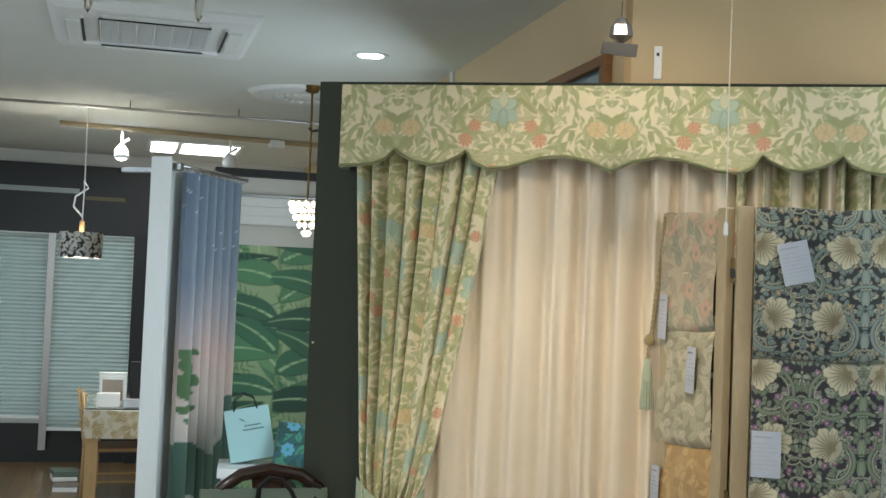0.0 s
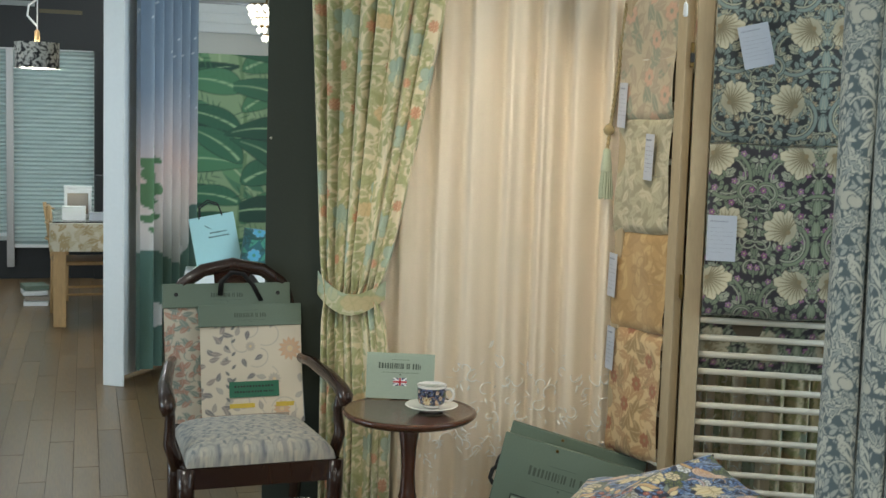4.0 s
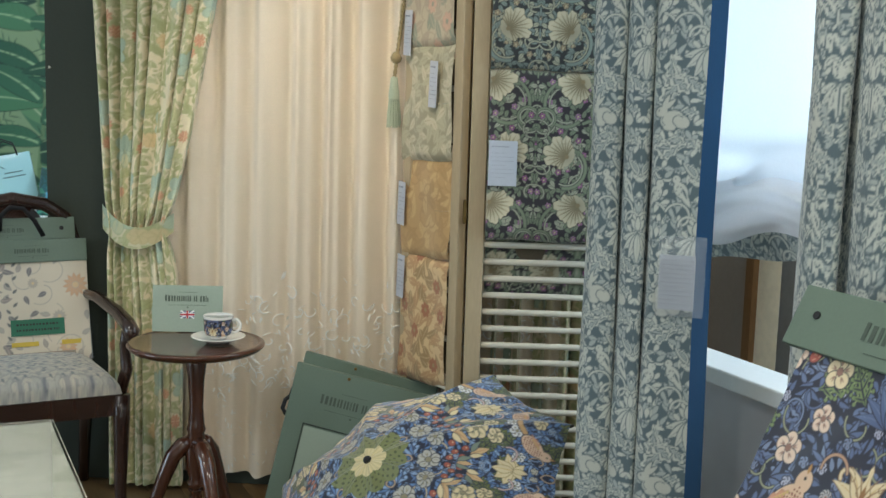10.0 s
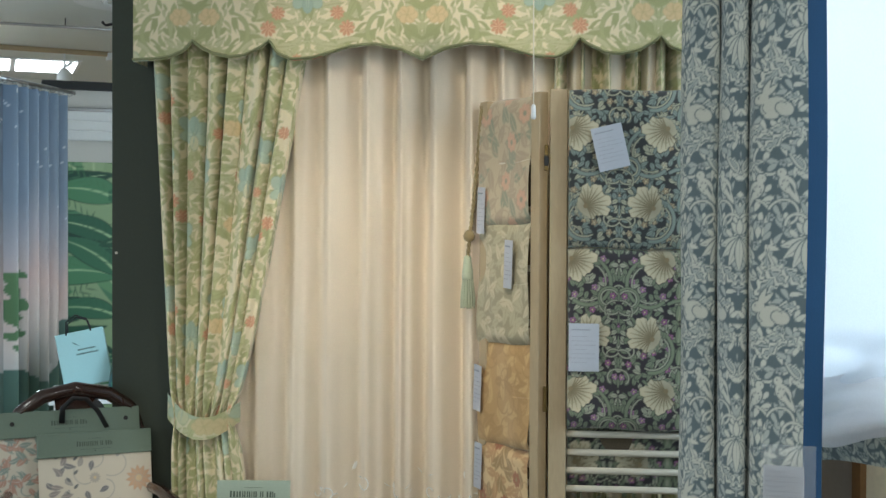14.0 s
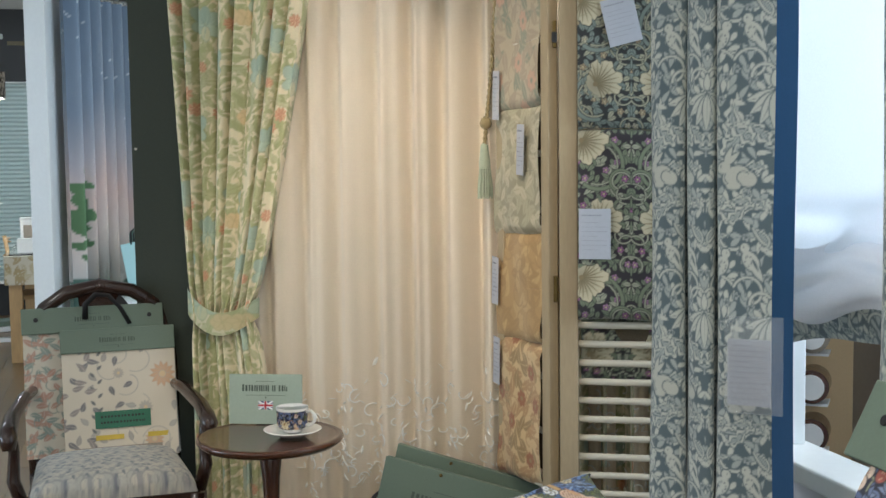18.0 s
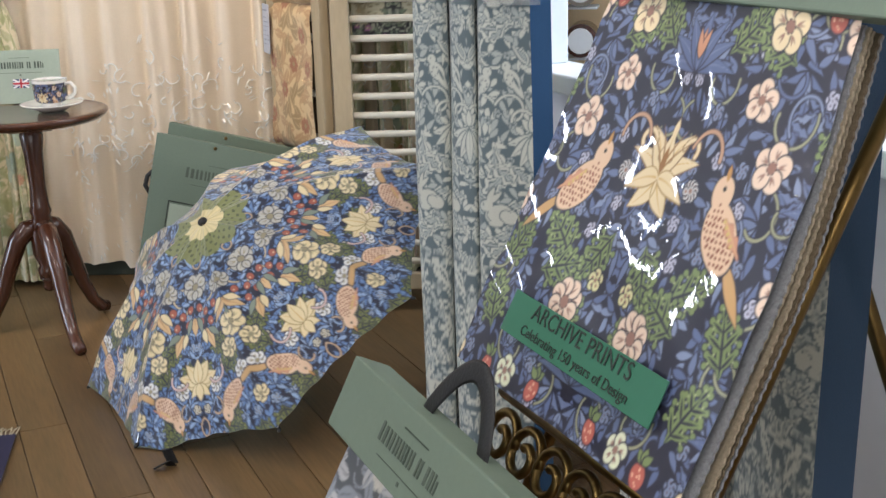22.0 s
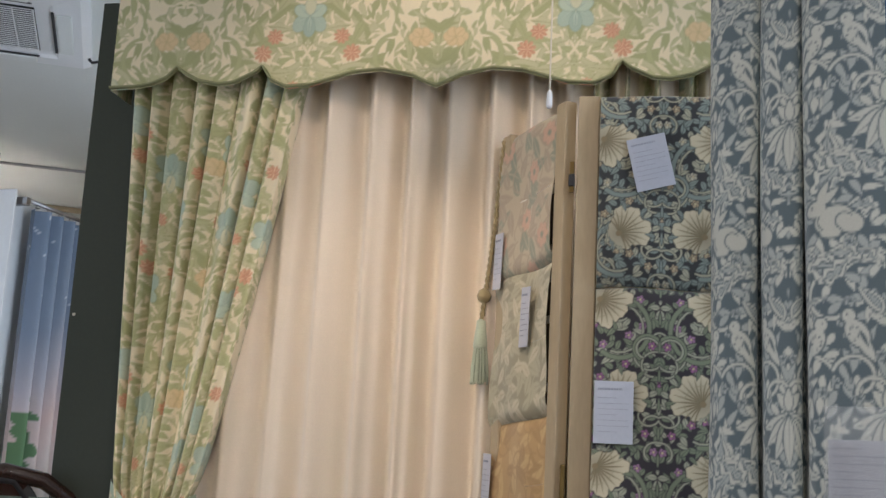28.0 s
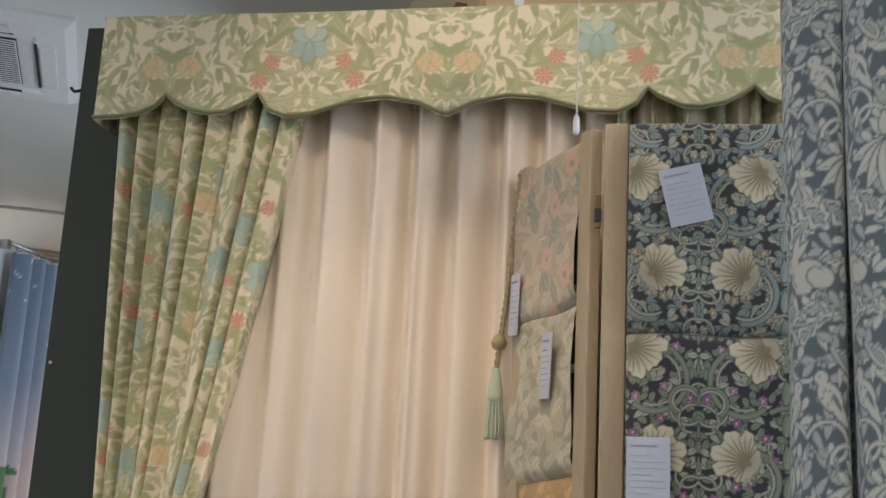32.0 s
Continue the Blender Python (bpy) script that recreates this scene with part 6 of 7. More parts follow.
# ---- armchair with sample bags ----
def armchair():
    m = Matrix.Translation((-1.060, 3.295, 0)) @ Matrix.Rotation(radians(30), 4, "Z")
    t = thing("armchair", "dark mahogany armchair with a blue-grey woven seat", "chair", m)
    fw, bw, d0, d1 = 0.205, 0.185, -0.185, 0.185
    part("seat_rail", prism([(-fw, 0.315), (fw, 0.315), (fw, 0.372), (-fw, 0.372)], d0 - 0.012, d0 + 0.014), M_EBONY, t)
    part("seat_rail", prism([(-bw, 0.315), (bw, 0.315), (bw, 0.372), (-bw, 0.372)], d1 - 0.014, d1 + 0.012), M_EBONY, t)
    for s in (-1, 1):
        part("seat_rail", tube([(s * fw, d0, 0.343), (s * bw, d1, 0.343)], 0.028, 8, flat=0.5, up=(1, 0, 0)), M_EBONY, t, smooth=True)
        part("front_leg", tube([(s * fw, d0, 0.37), (s * fw, d0, 0.30), (s * (fw - 0.004), d0 + 0.004, 0.12), (s * (fw - 0.004), d0 + 0.003, 0.02), (s * fw, d0 - 0.002, 0.0)], [0.024, 0.023, 0.017, 0.015, 0.017], 12), M_EBONY, t, smooth=True)
        part("back_leg", tube([(s * bw, d1, 0.36), (s * bw, d1 + 0.005, 0.2), (s * bw, d1 + 0.05, 0.0)], [0.02, 0.019, 0.016], 12), M_EBONY, t, smooth=True)
        part("back_post", tube([(s * bw, d1, 0.34), (s * (bw + 0.005), d1 + 0.03, 0.5), (s * (bw + 0.008), d1 + 0.075, 0.68), (s * (bw - 0.012), d1 + 0.09, 0.775)], [0.019, 0.018, 0.017, 0.016], 12), M_EBONY, t, smooth=True)
        part("arm", tube([(s * bw, d1 + 0.045, 0.585), (s * (bw + 0.025), d1 - 0.06, 0.585), (s * (fw + 0.035), d0 + 0.17, 0.560), (s * (fw + 0.04), d0 + 0.09, 0.545), (s * (fw + 0.042), d0 + 0.055, 0.530), (s * (fw + 0.040), d0 + 0.05, 0.505)], [0.014, 0.017, 0.02, 0.022, 0.023, 0.016], 12), M_EBONY, t, smooth=True)
        part("arm_support", tube([(s * (fw + 0.038), d0 + 0.075, 0.540), (s * (fw + 0.030), d0 + 0.09, 0.49), (s * (fw + 0.034), d0 + 0.08, 0.42), (s * (fw + 0.012), d0 + 0.075, 0.35)], [0.018, 0.014, 0.017, 0.018], 12), M_EBONY, t, smooth=True)
    crest = [(-0.175, d1 + 0.09, 0.77), (-0.15, d1 + 0.092, 0.805), (-0.09, d1 + 0.094, 0.845), (0, d1 + 0.096, 0.862), (0.09, d1 + 0.094, 0.845), (0.15, d1 + 0.092, 0.805), (0.175, d1 + 0.09, 0.77)]
    part("crest_rail", tube(crest, [0.016, 0.019, 0.02, 0.021, 0.02, 0.019, 0.016], 12), M_EBONY, t, smooth=True)
    part("back_splat", tube([(0, d1 + 0.02, 0.37), (0, d1 + 0.06, 0.62), (0, d1 + 0.092, 0.85)], [0.05, 0.04, 0.06], 12, flat=0.14, up=(0, 1, 0)), M_EBONY, t, smooth=True)
    n = 110
    x, y = np.meshgrid(np.linspace(-1, 1, n), np.linspace(-1, 1, n))
    half = (fw + (bw - fw) * (y + 1) / 2) * 1.0
    round_ = (1 - np.abs(x) ** 6) ** 0.5 * (1 - np.abs(y) ** 6) ** 0.5
    Z = 0.374 + 0.052 * np.clip(round_, 0, 1) ** 0.6 + 0.014 * (1 - x ** 2) * (1 - y ** 2)
    part("cushion", sheet("cushion", np.stack([x * half, y * 0.19 - 0.006, Z], -1), M_PRINT, SEAT.at(x * half * 1.15, y * 0.19 + 1.2 * (Z - 0.43) * np.sign(y))), None, t, "blue-grey woven seat cushion")
    return m


CHAIR = armchair()


def leaning(x, y, z, lean=-14):
    return CHAIR @ Matrix.Translation((x, y, z)) @ pose(0, 0, 0, lean, 0, 0)


back_bag = sample_book("sage sample bag with coral scroll print propped on the armchair", leaning(-0.212, 0.255, 0.735, -13), 0.385, 0.345, 0.072, BAG_CORAL, 0.0022, True, 1, (0.19, 0.285, 0.05), 0, 0, 0.10)
part("handle", tube([(0.17, -0.014, 0.035), (0.172, -0.03, 0.075), (0.20, -0.045, 0.10), (0.235, -0.05, 0.095), (0.265, -0.045, 0.06), (0.29, -0.03, 0.015)], 0.008, 8, flat=0.35), M_STRAP, back_bag, "black strap handle falling forward", True)
bag = sample_book("sage sample bag with cream flower print on the armchair", leaning(-0.112, 0.212, 0.682, -13), 0.31, 0.30, 0.066, BAG_CREAM, 0.0018, True, 2, None, 0, 0.305, 0.10, False)
part("label", boxm(0.085, 0.235, -0.006, -0.0045, -0.212, -0.165, 0.0003), M_GREEN_LABEL, bag, "green printed paper label")
bm = bmesh.new()
for k in range(2):
    bars(bm, 0.10, 0.22, -0.180 - 0.016 * k, 0.006, -0.0062, 12, k)
part("label_lines", bm, M_DARK_TEXT, bag)
for x0, x1 in ((0.085, 0.16), (0.225, 0.305)):
    part("tape", boxm(x0, x1, -0.0055, -0.004, -0.243, -0.230), material("yellow_tape", lin(206, 178, 70), 0.35), bag, "yellow tape strip")
part("strip", boxm(0.004, 0.305, -0.005, -0.0035, -0.292, -0.262), M_GREYDOOR, bag, "grey card strip")


# ---- glossy table near the camera ----
def glass_table():
    m = Matrix.Translation((-0.466, 1.805, 0)) @ Matrix.Rotation(radians(26), 4, "Z")
    t = thing("table", "table with a pale printed cloth under a glossy glass top", "table", m)
    L, W = 1.5, 0.95
    pr = leaf_print((152, 150, 136), (176, 174, 162), (166, 164, 152), 91, 2.4, 0.5, 0.5)
    nx, ny = 150, 230
    X, Y = np.meshgrid(np.linspace(-W, 0, nx), np.linspace(-L, 0, ny))
    part("cloth", sheet("cloth", np.stack([X, Y, np.full_like(X, 0.712)], -1), M_PAPER_PRINT, pr.at(X, Y)), None, t, "pale cream printed cloth")
    part("tabletop", boxm(-W, 0, -L, 0, 0.67, 0.711, 0.004), M_PALEWOOD, t)
    part("glass_top", boxm(-W - 0.004, 0.004, -L - 0.004, 0.004, 0.714, 0.722, 0.002), M_GLASS, t, "clear glass sheet").visible_shadow = False
    for x in (-0.07, -W + 0.01):
        for y in (-0.07, -L + 0.01):
            part("leg", boxm(x, x + 0.06, y, y + 0.06, 0, 0.67, 0.003), M_PALEWOOD, t)


glass_table()

# ---- rug ----
def rug():
    m = Matrix.Translation((-0.434, 2.552, 0.0)) @ Matrix.Rotation(radians(13), 4, "Z")
    t = thing("rug", "small woven rug with navy border, pale lattice and fringe", "rug", m)
    w, l = 0.62, 0.95
    p = Print(w, l, 0.003, (48, 46, 74))
    p.art[20:-20, 20:-20] = lin(150, 138, 130)
    p.art[26:-26, 26:-26] = lin(70, 62, 92)
    p.art[30:-30, 30:-30] = lin(96, 80, 96)
    yy, xx = np.mgrid[0:p.ny, 0:p.nx]
    lat = (((xx + yy) % 24 < 3) | ((xx - yy) % 24 < 3)) & (xx > 34) & (xx < p.nx - 34) & (yy > 34) & (yy < p.ny - 34)
    p.art[lat] = lin(158, 142, 138)
    for k in range(5):
        q = 62 + 14 * k
        p.art[q:-q, q:-q] = lin(*((56, 46, 76), (190, 174, 158), (96, 74, 92), (60, 56, 88), (176, 158, 146))[k])
    X, Y = np.meshgrid(np.linspace(-w, 0, 150), np.linspace(-l, 0, 230))
    Z = 0.006 + 0.0015 * np.sin(X * 19) * np.sin(Y * 13)
    part("woven_top", sheet("woven_top", np.stack([X, Y, Z], -1), material("rug_wool", rough=0.95, attribute=True, grain=400, vary=0.2, bump=0.5), p.at(X + w, Y + l)), None, t)
    part("backing", boxm(-w, 0, -l, 0, 0.0, 0.004), M_ROLL_EDGE, t)
    bm = bmesh.new()
    r = random.Random(2)
    for k in range(110):
        x = -w + w * (k + r.random()) / 110
        tube([(x, -0.002, 0.005), (x + r.uniform(-0.004, 0.004), 0.018, 0.006), (x + r.uniform(-0.008, 0.008), 0.038 + r.uniform(-0.006, 0.004), 0.003)], 0.0016, 4, bm)
    tagged(part("fringe", bm, material("wool_fringe", lin(196, 186, 164), 0.9), t, "cream wool fringe"), kind="stuff")


rug()

# ---- far part of the shop ----
def rmat(a, b, z=0.0, turn=0.0):
    return Matrix.Translation((*room(a, b), z)) @ Matrix.Rotation(radians(26 + turn), 4, "Z")


# banana leaf wallpaper on a cross wall, white panelling and a black beam above it
def feature_wall():
    m = rmat(0.52, 7.0)
    t = tagged(new("wall_cross"), "cross wall with banana leaf wallpaper below white panelling", "wall", kind="structure")
    t.matrix_basis = m
    part("core", boxm(0, 0.95, 0.012, 0.10, 0, 2.10, 0.002), M_WHITE_WALL, t)
    X, Z = np.meshgrid(np.linspace(0, 0.94, 190), np.linspace(0.05, 1.665, 300))
    part("wallpaper", sheet("wallpaper", np.stack([X, np.full_like(X, 0.004), Z], -1), M_PAPER_PRINT, BANANA.at(X + 0.1, Z)), None, t, "large green banana leaf wallpaper")
    part("beam", boxm(-0.02, 0.95, -0.03, 0.10, 2.055, 2.10, 0.003), M_BLACK, t, "black beam")
    return m


FW = feature_wall()
t = thing("roller_shade", "folded white roman shade sample on the cross wall", "window shade", FW)
for k in range(3):
    part("fold", boxm(0.085, 0.60, -0.035 - 0.004 * k, -0.005, 1.78 + 0.052 * k, 1.835 + 0.052 * k, 0.008), M_WHITE, t)
part("headrail", boxm(0.08, 0.61, -0.04, 0.0, 1.936, 1.958, 0.004), M_METAL, t)

# swing panel with a printed curtain on a rod
DIRP = Vector((0.10, 0.995, 0)).normalized()
PM = frame_of((-2.49, 5.47, 0), DIRP, (0, 0, 1))
t = thing("display_stand", "white swing display panel with a curtain rod", "display panel", PM)
part("board", boxm(0, 0.74, -0.02, 0.02, 0.03, 2.025, 0.004), M_WHITE, t)
part("edge_strip", boxm(-0.012, 0.0, -0.075, 0.035, 0.0, 2.032, 0.004), M_WHITE, t)
part("rod", tube([(0.05, -0.10, 1.995), (0.76, -0.10, 1.995)], 0.009, 10), M_METAL, t, "steel curtain rod", True)
part("bracket", boxm(0.02, 0.05, -0.11, -0.02, 1.97, 2.005, 0.003), M_METAL, t)
part("bracket", boxm(-0.01, 0.02, 0.035, 0.20, 1.955, 1.98, 0.003), M_METAL, t)
for k in range(8):
    part("ring", tube([(0.12 + 0.085 * k + 0.004 * math.sin(q), -0.10 + 0.014 * math.cos(q), 1.988 + 0.014 * math.sin(q)) for q in np.linspace(0, 6.28, 12)], 0.0022, 5), M_METAL, t)
ct = thing("curtain", "blue to pink printed scenery curtain on the swing panel", "curtain", PM)
nv, nu = 200, 110
z = np.linspace(0.06, 1.97, nv)[:, None]
u = np.linspace(0, 1, nu)[None]
X = 0.10 + 0.55 * u + 0 * z
Y = -0.10 + 0.035 * np.sin(2 * np.pi * 6 * u) + 0 * z
stops = np.array([0, 0.42, 0.62, 0.82, 1.05, 1.27, 1.5, 1.97])
cols = np.array([lin(*c) for c in ((64, 110, 104), (78, 124, 122), (196, 198, 196), (226, 214, 208), (220, 196, 190), (180, 178, 186), (140, 154, 172), (124, 142, 164))])
zz = z + 0.05 * np.sin(9 * u) + 0.04 * np.sin(23 * u)
C3 = np.stack([np.interp(zz, stops, cols[:, k]) for k in range(3)], -1)
hills = z < 0.60 + 0.05 * np.sin(5 * u + 1) + 0.28 * np.clip(u - 0.72, 0, 0.2) / 0.2
C3 = np.where(hills[..., None], np.array(lin(92, 122, 112)), C3)
blob = np.hypot((u - 0.16) * 0.9, (z - 0.95) * 0.55) + 0.02 * np.sin(z * 43 + u * 31) + 0.015 * np.sin(z * 91)
C3 = np.where((blob < 0.10)[..., None], np.array(lin(96, 130, 92)), C3)
stars = (np.sin(u * 41 + 3 * np.sin(z * 17)) * np.sin(z * 37 + 5 * np.sin(u * 13)) > 0.975) & (z > 1.3)
C3 = np.where(stars[..., None], np.array(lin(214, 220, 228)), C3)
white = (np.hypot((u - 0.25) * 0.9, z - 0.32) < 0.06) | (np.hypot((u - 0.7) * 0.9, z - 0.62) < 0.05)
C3 = np.where(white[..., None], np.array(lin(222, 222, 220)), C3)
part("cloth", sheet("cloth", np.stack([X, Y, z + 0 * u], -1), M_PRINT, C3), None, ct)

# bench with a boxed bag and a tropical cushion
bm_ = frame_of((-2.07, 5.34, 0), (0.94, 0.34, 0), (0, 0, 1))
t = thing("bench", "low white display bench", "bench", bm_)
part("seat", boxm(0, 0.5, 0.0, 0.35, 0.53, 0.575, 0.004), M_WHITE, t)
for x in (0.02, 0.44):
    for y in (0.02, 0.29):
        part("leg", boxm(x, x + 0.04, y, y + 0.04, 0, 0.53, 0.003), M_WHITE, t)
gm = bm_ @ Matrix.Translation((0.06, 0.16, 0.577)) @ pose(0, 0, 0, -10, -11, 0)
t = thing("gift_bag", "pale turquoise paper bag with black cord handles", "bag", gm)
part("body", boxm(0, 0.215, 0, 0.09, 0, 0.25, 0.003), material("turquoise_paper", lin(164, 204, 206), 0.35, grain=90, vary=0.03, clear=0.3), t)
for y in (0.0, 0.09):
    part("handle", tube([(0.05, y, 0.24), (0.06, y, 0.30), (0.105, y, 0.325), (0.15, y, 0.30), (0.16, y, 0.24)], 0.0035, 6), M_STRAP, t, "black cord handle", True)
bm = bmesh.new()
tube([(0.07, -0.002, 0.205), (0.082, -0.002, 0.195), (0.098, -0.002, 0.185)], [0.002, 0.008, 0.001], 6, bm, flat=0.2)
bars(bm, 0.09, 0.17, 0.165, 0.007, -0.0005, 9, 2), bars(bm, 0.08, 0.18, 0.145, 0.007, -0.0005, 11, 3)
part("print", bm, M_DARK_TEXT, t)
cmx = bm_ @ Matrix.Translation((0.24, 0.03, 0.590)) @ pose(0, 0, 0, -22, 8, 0)
t = thing("cushion", "tropical print cushion leaning on the bag", "cushion", cmx)
TROPIC = leaf_print((46, 92, 96), (70, 134, 110), (40, 76, 70), 95, 1.6, 0.3, 0.3, ((206, 84, 84), (226, 220, 206), (90, 160, 190)))
x, y = np.meshgrid(np.linspace(-1, 1, 90), np.linspace(-1, 1, 90))
pillow = np.clip((1 - x ** 4) * (1 - y ** 4), 0, 1) ** 0.5
for s_ in (-1, 1):
    part("cover", sheet("cover", np.stack([0.16 + 0.15 * x, s_ * 0.045 * pillow + 0.03, 0.115 + 0.115 * y], -1), M_PRINT, TROPIC.at(0.15 * x + 0.2, 0.115 * y)), None, t)

# dining table with a printed cloth, chair and boxes
TM = rmat(-0.155, 7.70)
t = thing("dining_table", "beech table with a cream printed cloth and glass top", "table", TM)
part("tabletop", boxm(0, 0.9, 0, 1.2, 0.60, 0.635, 0.003), M_PALEWOOD, t)
CLOTH = leaf_print((206, 200, 182), (170, 150, 110), (190, 180, 150), 97, 1.5, 0.4, 0.4)
X, Z = np.meshgrid(np.linspace(-0.01, 0.91, 120), np.linspace(0.47, 0.642, 40))
part("cloth_skirt", sheet("cloth_skirt", np.stack([X, np.full_like(X, -0.012) + 0.003 * np.sin(X * 30), Z], -1), M_PAPER_PRINT, CLOTH.at(X, Z)), None, t, "cream printed cloth skirt")
Y, Z = np.meshgrid(np.linspace(-0.012, 1.2, 120), np.linspace(0.47, 0.642, 40))
part("cloth_skirt", sheet("cloth_skirt", np.stack([np.full_like(Y, -0.012), Y, Z], -1), M_PAPER_PRINT, CLOTH.at(Y, Z)), None, t)
part("cloth_top", boxm(-0.012, 0.912, -0.012, 1.2, 0.636, 0.642), material("cream_cloth", lin(200, 196, 180), 0.8), t)
part("glass_top", boxm(-0.015, 0.915, -0.015, 1.2, 0.645, 0.653, 0.002), M_GLASS, t, "clear glass sheet").visible_shadow = False
for x in (0.01, 0.82):
    for y in (0.01, 1.1):
        part("leg", boxm(x, x + 0.075, y, y + 0.075, 0, 0.60, 0.003), M_PALEWOOD, t)
for x, y, w, d, h, mat, nm, lb in ((0.07, 0.20, 0.165, 0.10, 0.185, M_WHITE, "picture_box", "white box with a grey picture on the far table"), (0.06, 0.06, 0.14, 0.10, 0.085, M_WHITE, "box", "small stack of white cards on the far table"), (0.26, 0.24, 0.10, 0.12, 0.27, M_BLACK, "box", "black upright box on the far table"), (0.22, 0.05, 0.13, 0.09, 0.05, M_PLASTIC_TAG, "tray", "small pale tray of papers on the far table")):
    o = thing(nm, lb, "box", TM @ pose(x, y, 0.654), "things on the far table")
    part("body", boxm(0, w, 0, d, 0, h, 0.003), mat, o)
    if nm == "picture_box":
        part("picture", boxm(0.02, w - 0.02, -0.002, 0.0, 0.03, h - 0.025), M_GREYDOOR, o, "grey printed picture")
        part("lid", boxm(-0.003, w + 0.003, -0.003, d + 0.003, h, h + 0.018, 0.002), M_WHITE, o)


def beech_chair(m, label):
    t = thing("dining_chair", label, "chair", m, "beech chairs")
    for x in (-0.2, 0.2):
        part("front_leg", tube([(x, -0.2, 0.44), (x, -0.21, 0.0)], [0.017, 0.014], 10), M_PALEWOOD, t)
        part("back_leg", tube([(x, 0.2, 0.0), (x, 0.19, 0.42), (x * 0.95, 0.25, 0.86)], [0.014, 0.018, 0.014], 10), M_PALEWOOD, t, smooth=True)
        part("side_stretcher", tube([(x, -0.205, 0.2), (x, 0.195, 0.2)], 0.009, 8), M_PALEWOOD, t)
    part("seat", boxm(-0.215, 0.215, -0.225, 0.21, 0.42, 0.45, 0.01), M_PALEWOOD, t)
    for z in (0.60, 0.72, 0.84):
        part("back_rail", tube([(-0.195, 0.225, z), (0, 0.25, z), (0.195, 0.225, z)], 0.016, 8, flat=0.4), M_PALEWOOD, t, smooth=True)
    part("front_stretcher", tube([(-0.2, -0.205, 0.26), (0.2, -0.205, 0.26)], 0.009, 8), M_PALEWOOD, t)


beech_chair(rmat(0.03, 8.12, 0, 96) @ Matrix.Diagonal((0.9, 0.9, 0.85, 1)), "pale beech dining chair beside the far table")
beech_chair(rmat(0.45, 7.50, 0, 178), "pale beech dining chair tucked under the far table")
t = thing("book_stack", "small stack of catalogues on the floor", "books", rmat(-0.36, 8.6))
for k in range(4):
    part("book", boxm(0, 0.16, 0, 0.2, 0.035 * k, 0.035 * k + 0.03, 0.002, pose(0.01 * (k % 2), 0, 0, 0, 0, 4 * k)), (M_WHITE, M_GREYDOOR, M_WHITE, M_SAGE)[k], t)

# black fascia with a dull mark, pleated blinds, dark post
t = thing("fascia", "black fascia board with a dull shop name mark", "sign board", rmat(-1.6, 10.0, 0.085))
part("board", boxm(0, 1.85, 0, 0.12, 1.715, 2.262, 0.003), M_BLACK, t)
bm = bmesh.new()
add_box(bm, 0.62, 1.27, -0.002, 0, 2.035, 2.075)
part("mark", bm, material("dull_silver", lin(150, 156, 156), 0.4), t, "plain silver mark")
bm = bmesh.new()
add_box(bm, 1.30, 1.62, -0.002, 0, 1.99, 2.02)
part("mark", bm, material("dull_gold", lin(84, 74, 44), 0.4), t, "plain dark gold mark")
for b0, b1, z0, nm in ((-1.35, -0.545, 0.26, "drawn"), (-0.49, 0.105, 0.17, "lowered")):
    t = thing("pleated_blind", "pale grey pleated blind " + nm + " over a window", "blind", rmat(0, 10.03, 0.10), "pleated blinds")
    n = 46
    zz = np.linspace(z0, 1.70, 2 * n + 1)[:, None]
    yy = np.where(np.arange(2 * n + 1) % 2 == 0, -0.012, 0.012)[:, None]
    xx = np.linspace(b0, b1, 4)[None]
    part("pleats", sheet("pleats", np.stack([xx + 0 * zz, yy + 0 * xx, zz + 0 * xx], -1), M_BLIND, smooth=False), None, t)
    part("headrail", boxm(b0, b1, -0.025, 0.025, 1.69, 1.72, 0.003), M_WHITE, t)
    part("bottom_rail", boxm(b0, b1, -0.016, 0.016, z0 - 0.02, z0 + 0.005, 0.003), M_WHITE, t)
    bk = part("back_glow", boxm(b0, b1, 0.05, 0.055, z0, 1.66), glowing("blind_backlight", (0.62, 0.74, 0.76), 0.9), t, "daylight behind the pleats")
rbox("mullion", -0.545, -0.49, 10.0, 10.06, 0.1, 1.80, M_METAL, None)
tagged(bpy.data.objects["mullion"], "grey steel window mullion", "mullion", kind="structure")
rbox("trim_post", 0.11, 0.22, 10.0, 10.15, 0, 1.80, M_BLACK, None)
tagged(bpy.data.objects["trim_post"], "black painted post beside the blinds", "post", kind="structure")
rbox("baseboard", -4.6, 1.46, 10.06, 10.10, 0, 0.30, M_BLACK, None)
tagged(bpy.data.objects["baseboard"], "dark baseboard of the far wall", "baseboard", kind="structure")
t = thing("book_shelf", "narrow dark shelf of sample books beside the swing panel", "shelf", rmat(0.26, 8.4))
part("back_panel", boxm(0, 0.3, 0.02, 0.04, 0, 1.5), M_BLACK, t)
for k in range(5):
    part("shelf_board", boxm(0, 0.3, -0.2, 0.02, 0.1 + 0.33 * k, 0.12 + 0.33 * k, 0.002), M_BLACK, t)
for k in range(9):
    part("folder", boxm(0.01 + 0.03 * k, 0.035 + 0.03 * k, -0.18, 0.0, 0.78, 1.04, 0.002), (M_WHITE, M_GREYDOOR, M_SAGE)[k % 3], t)

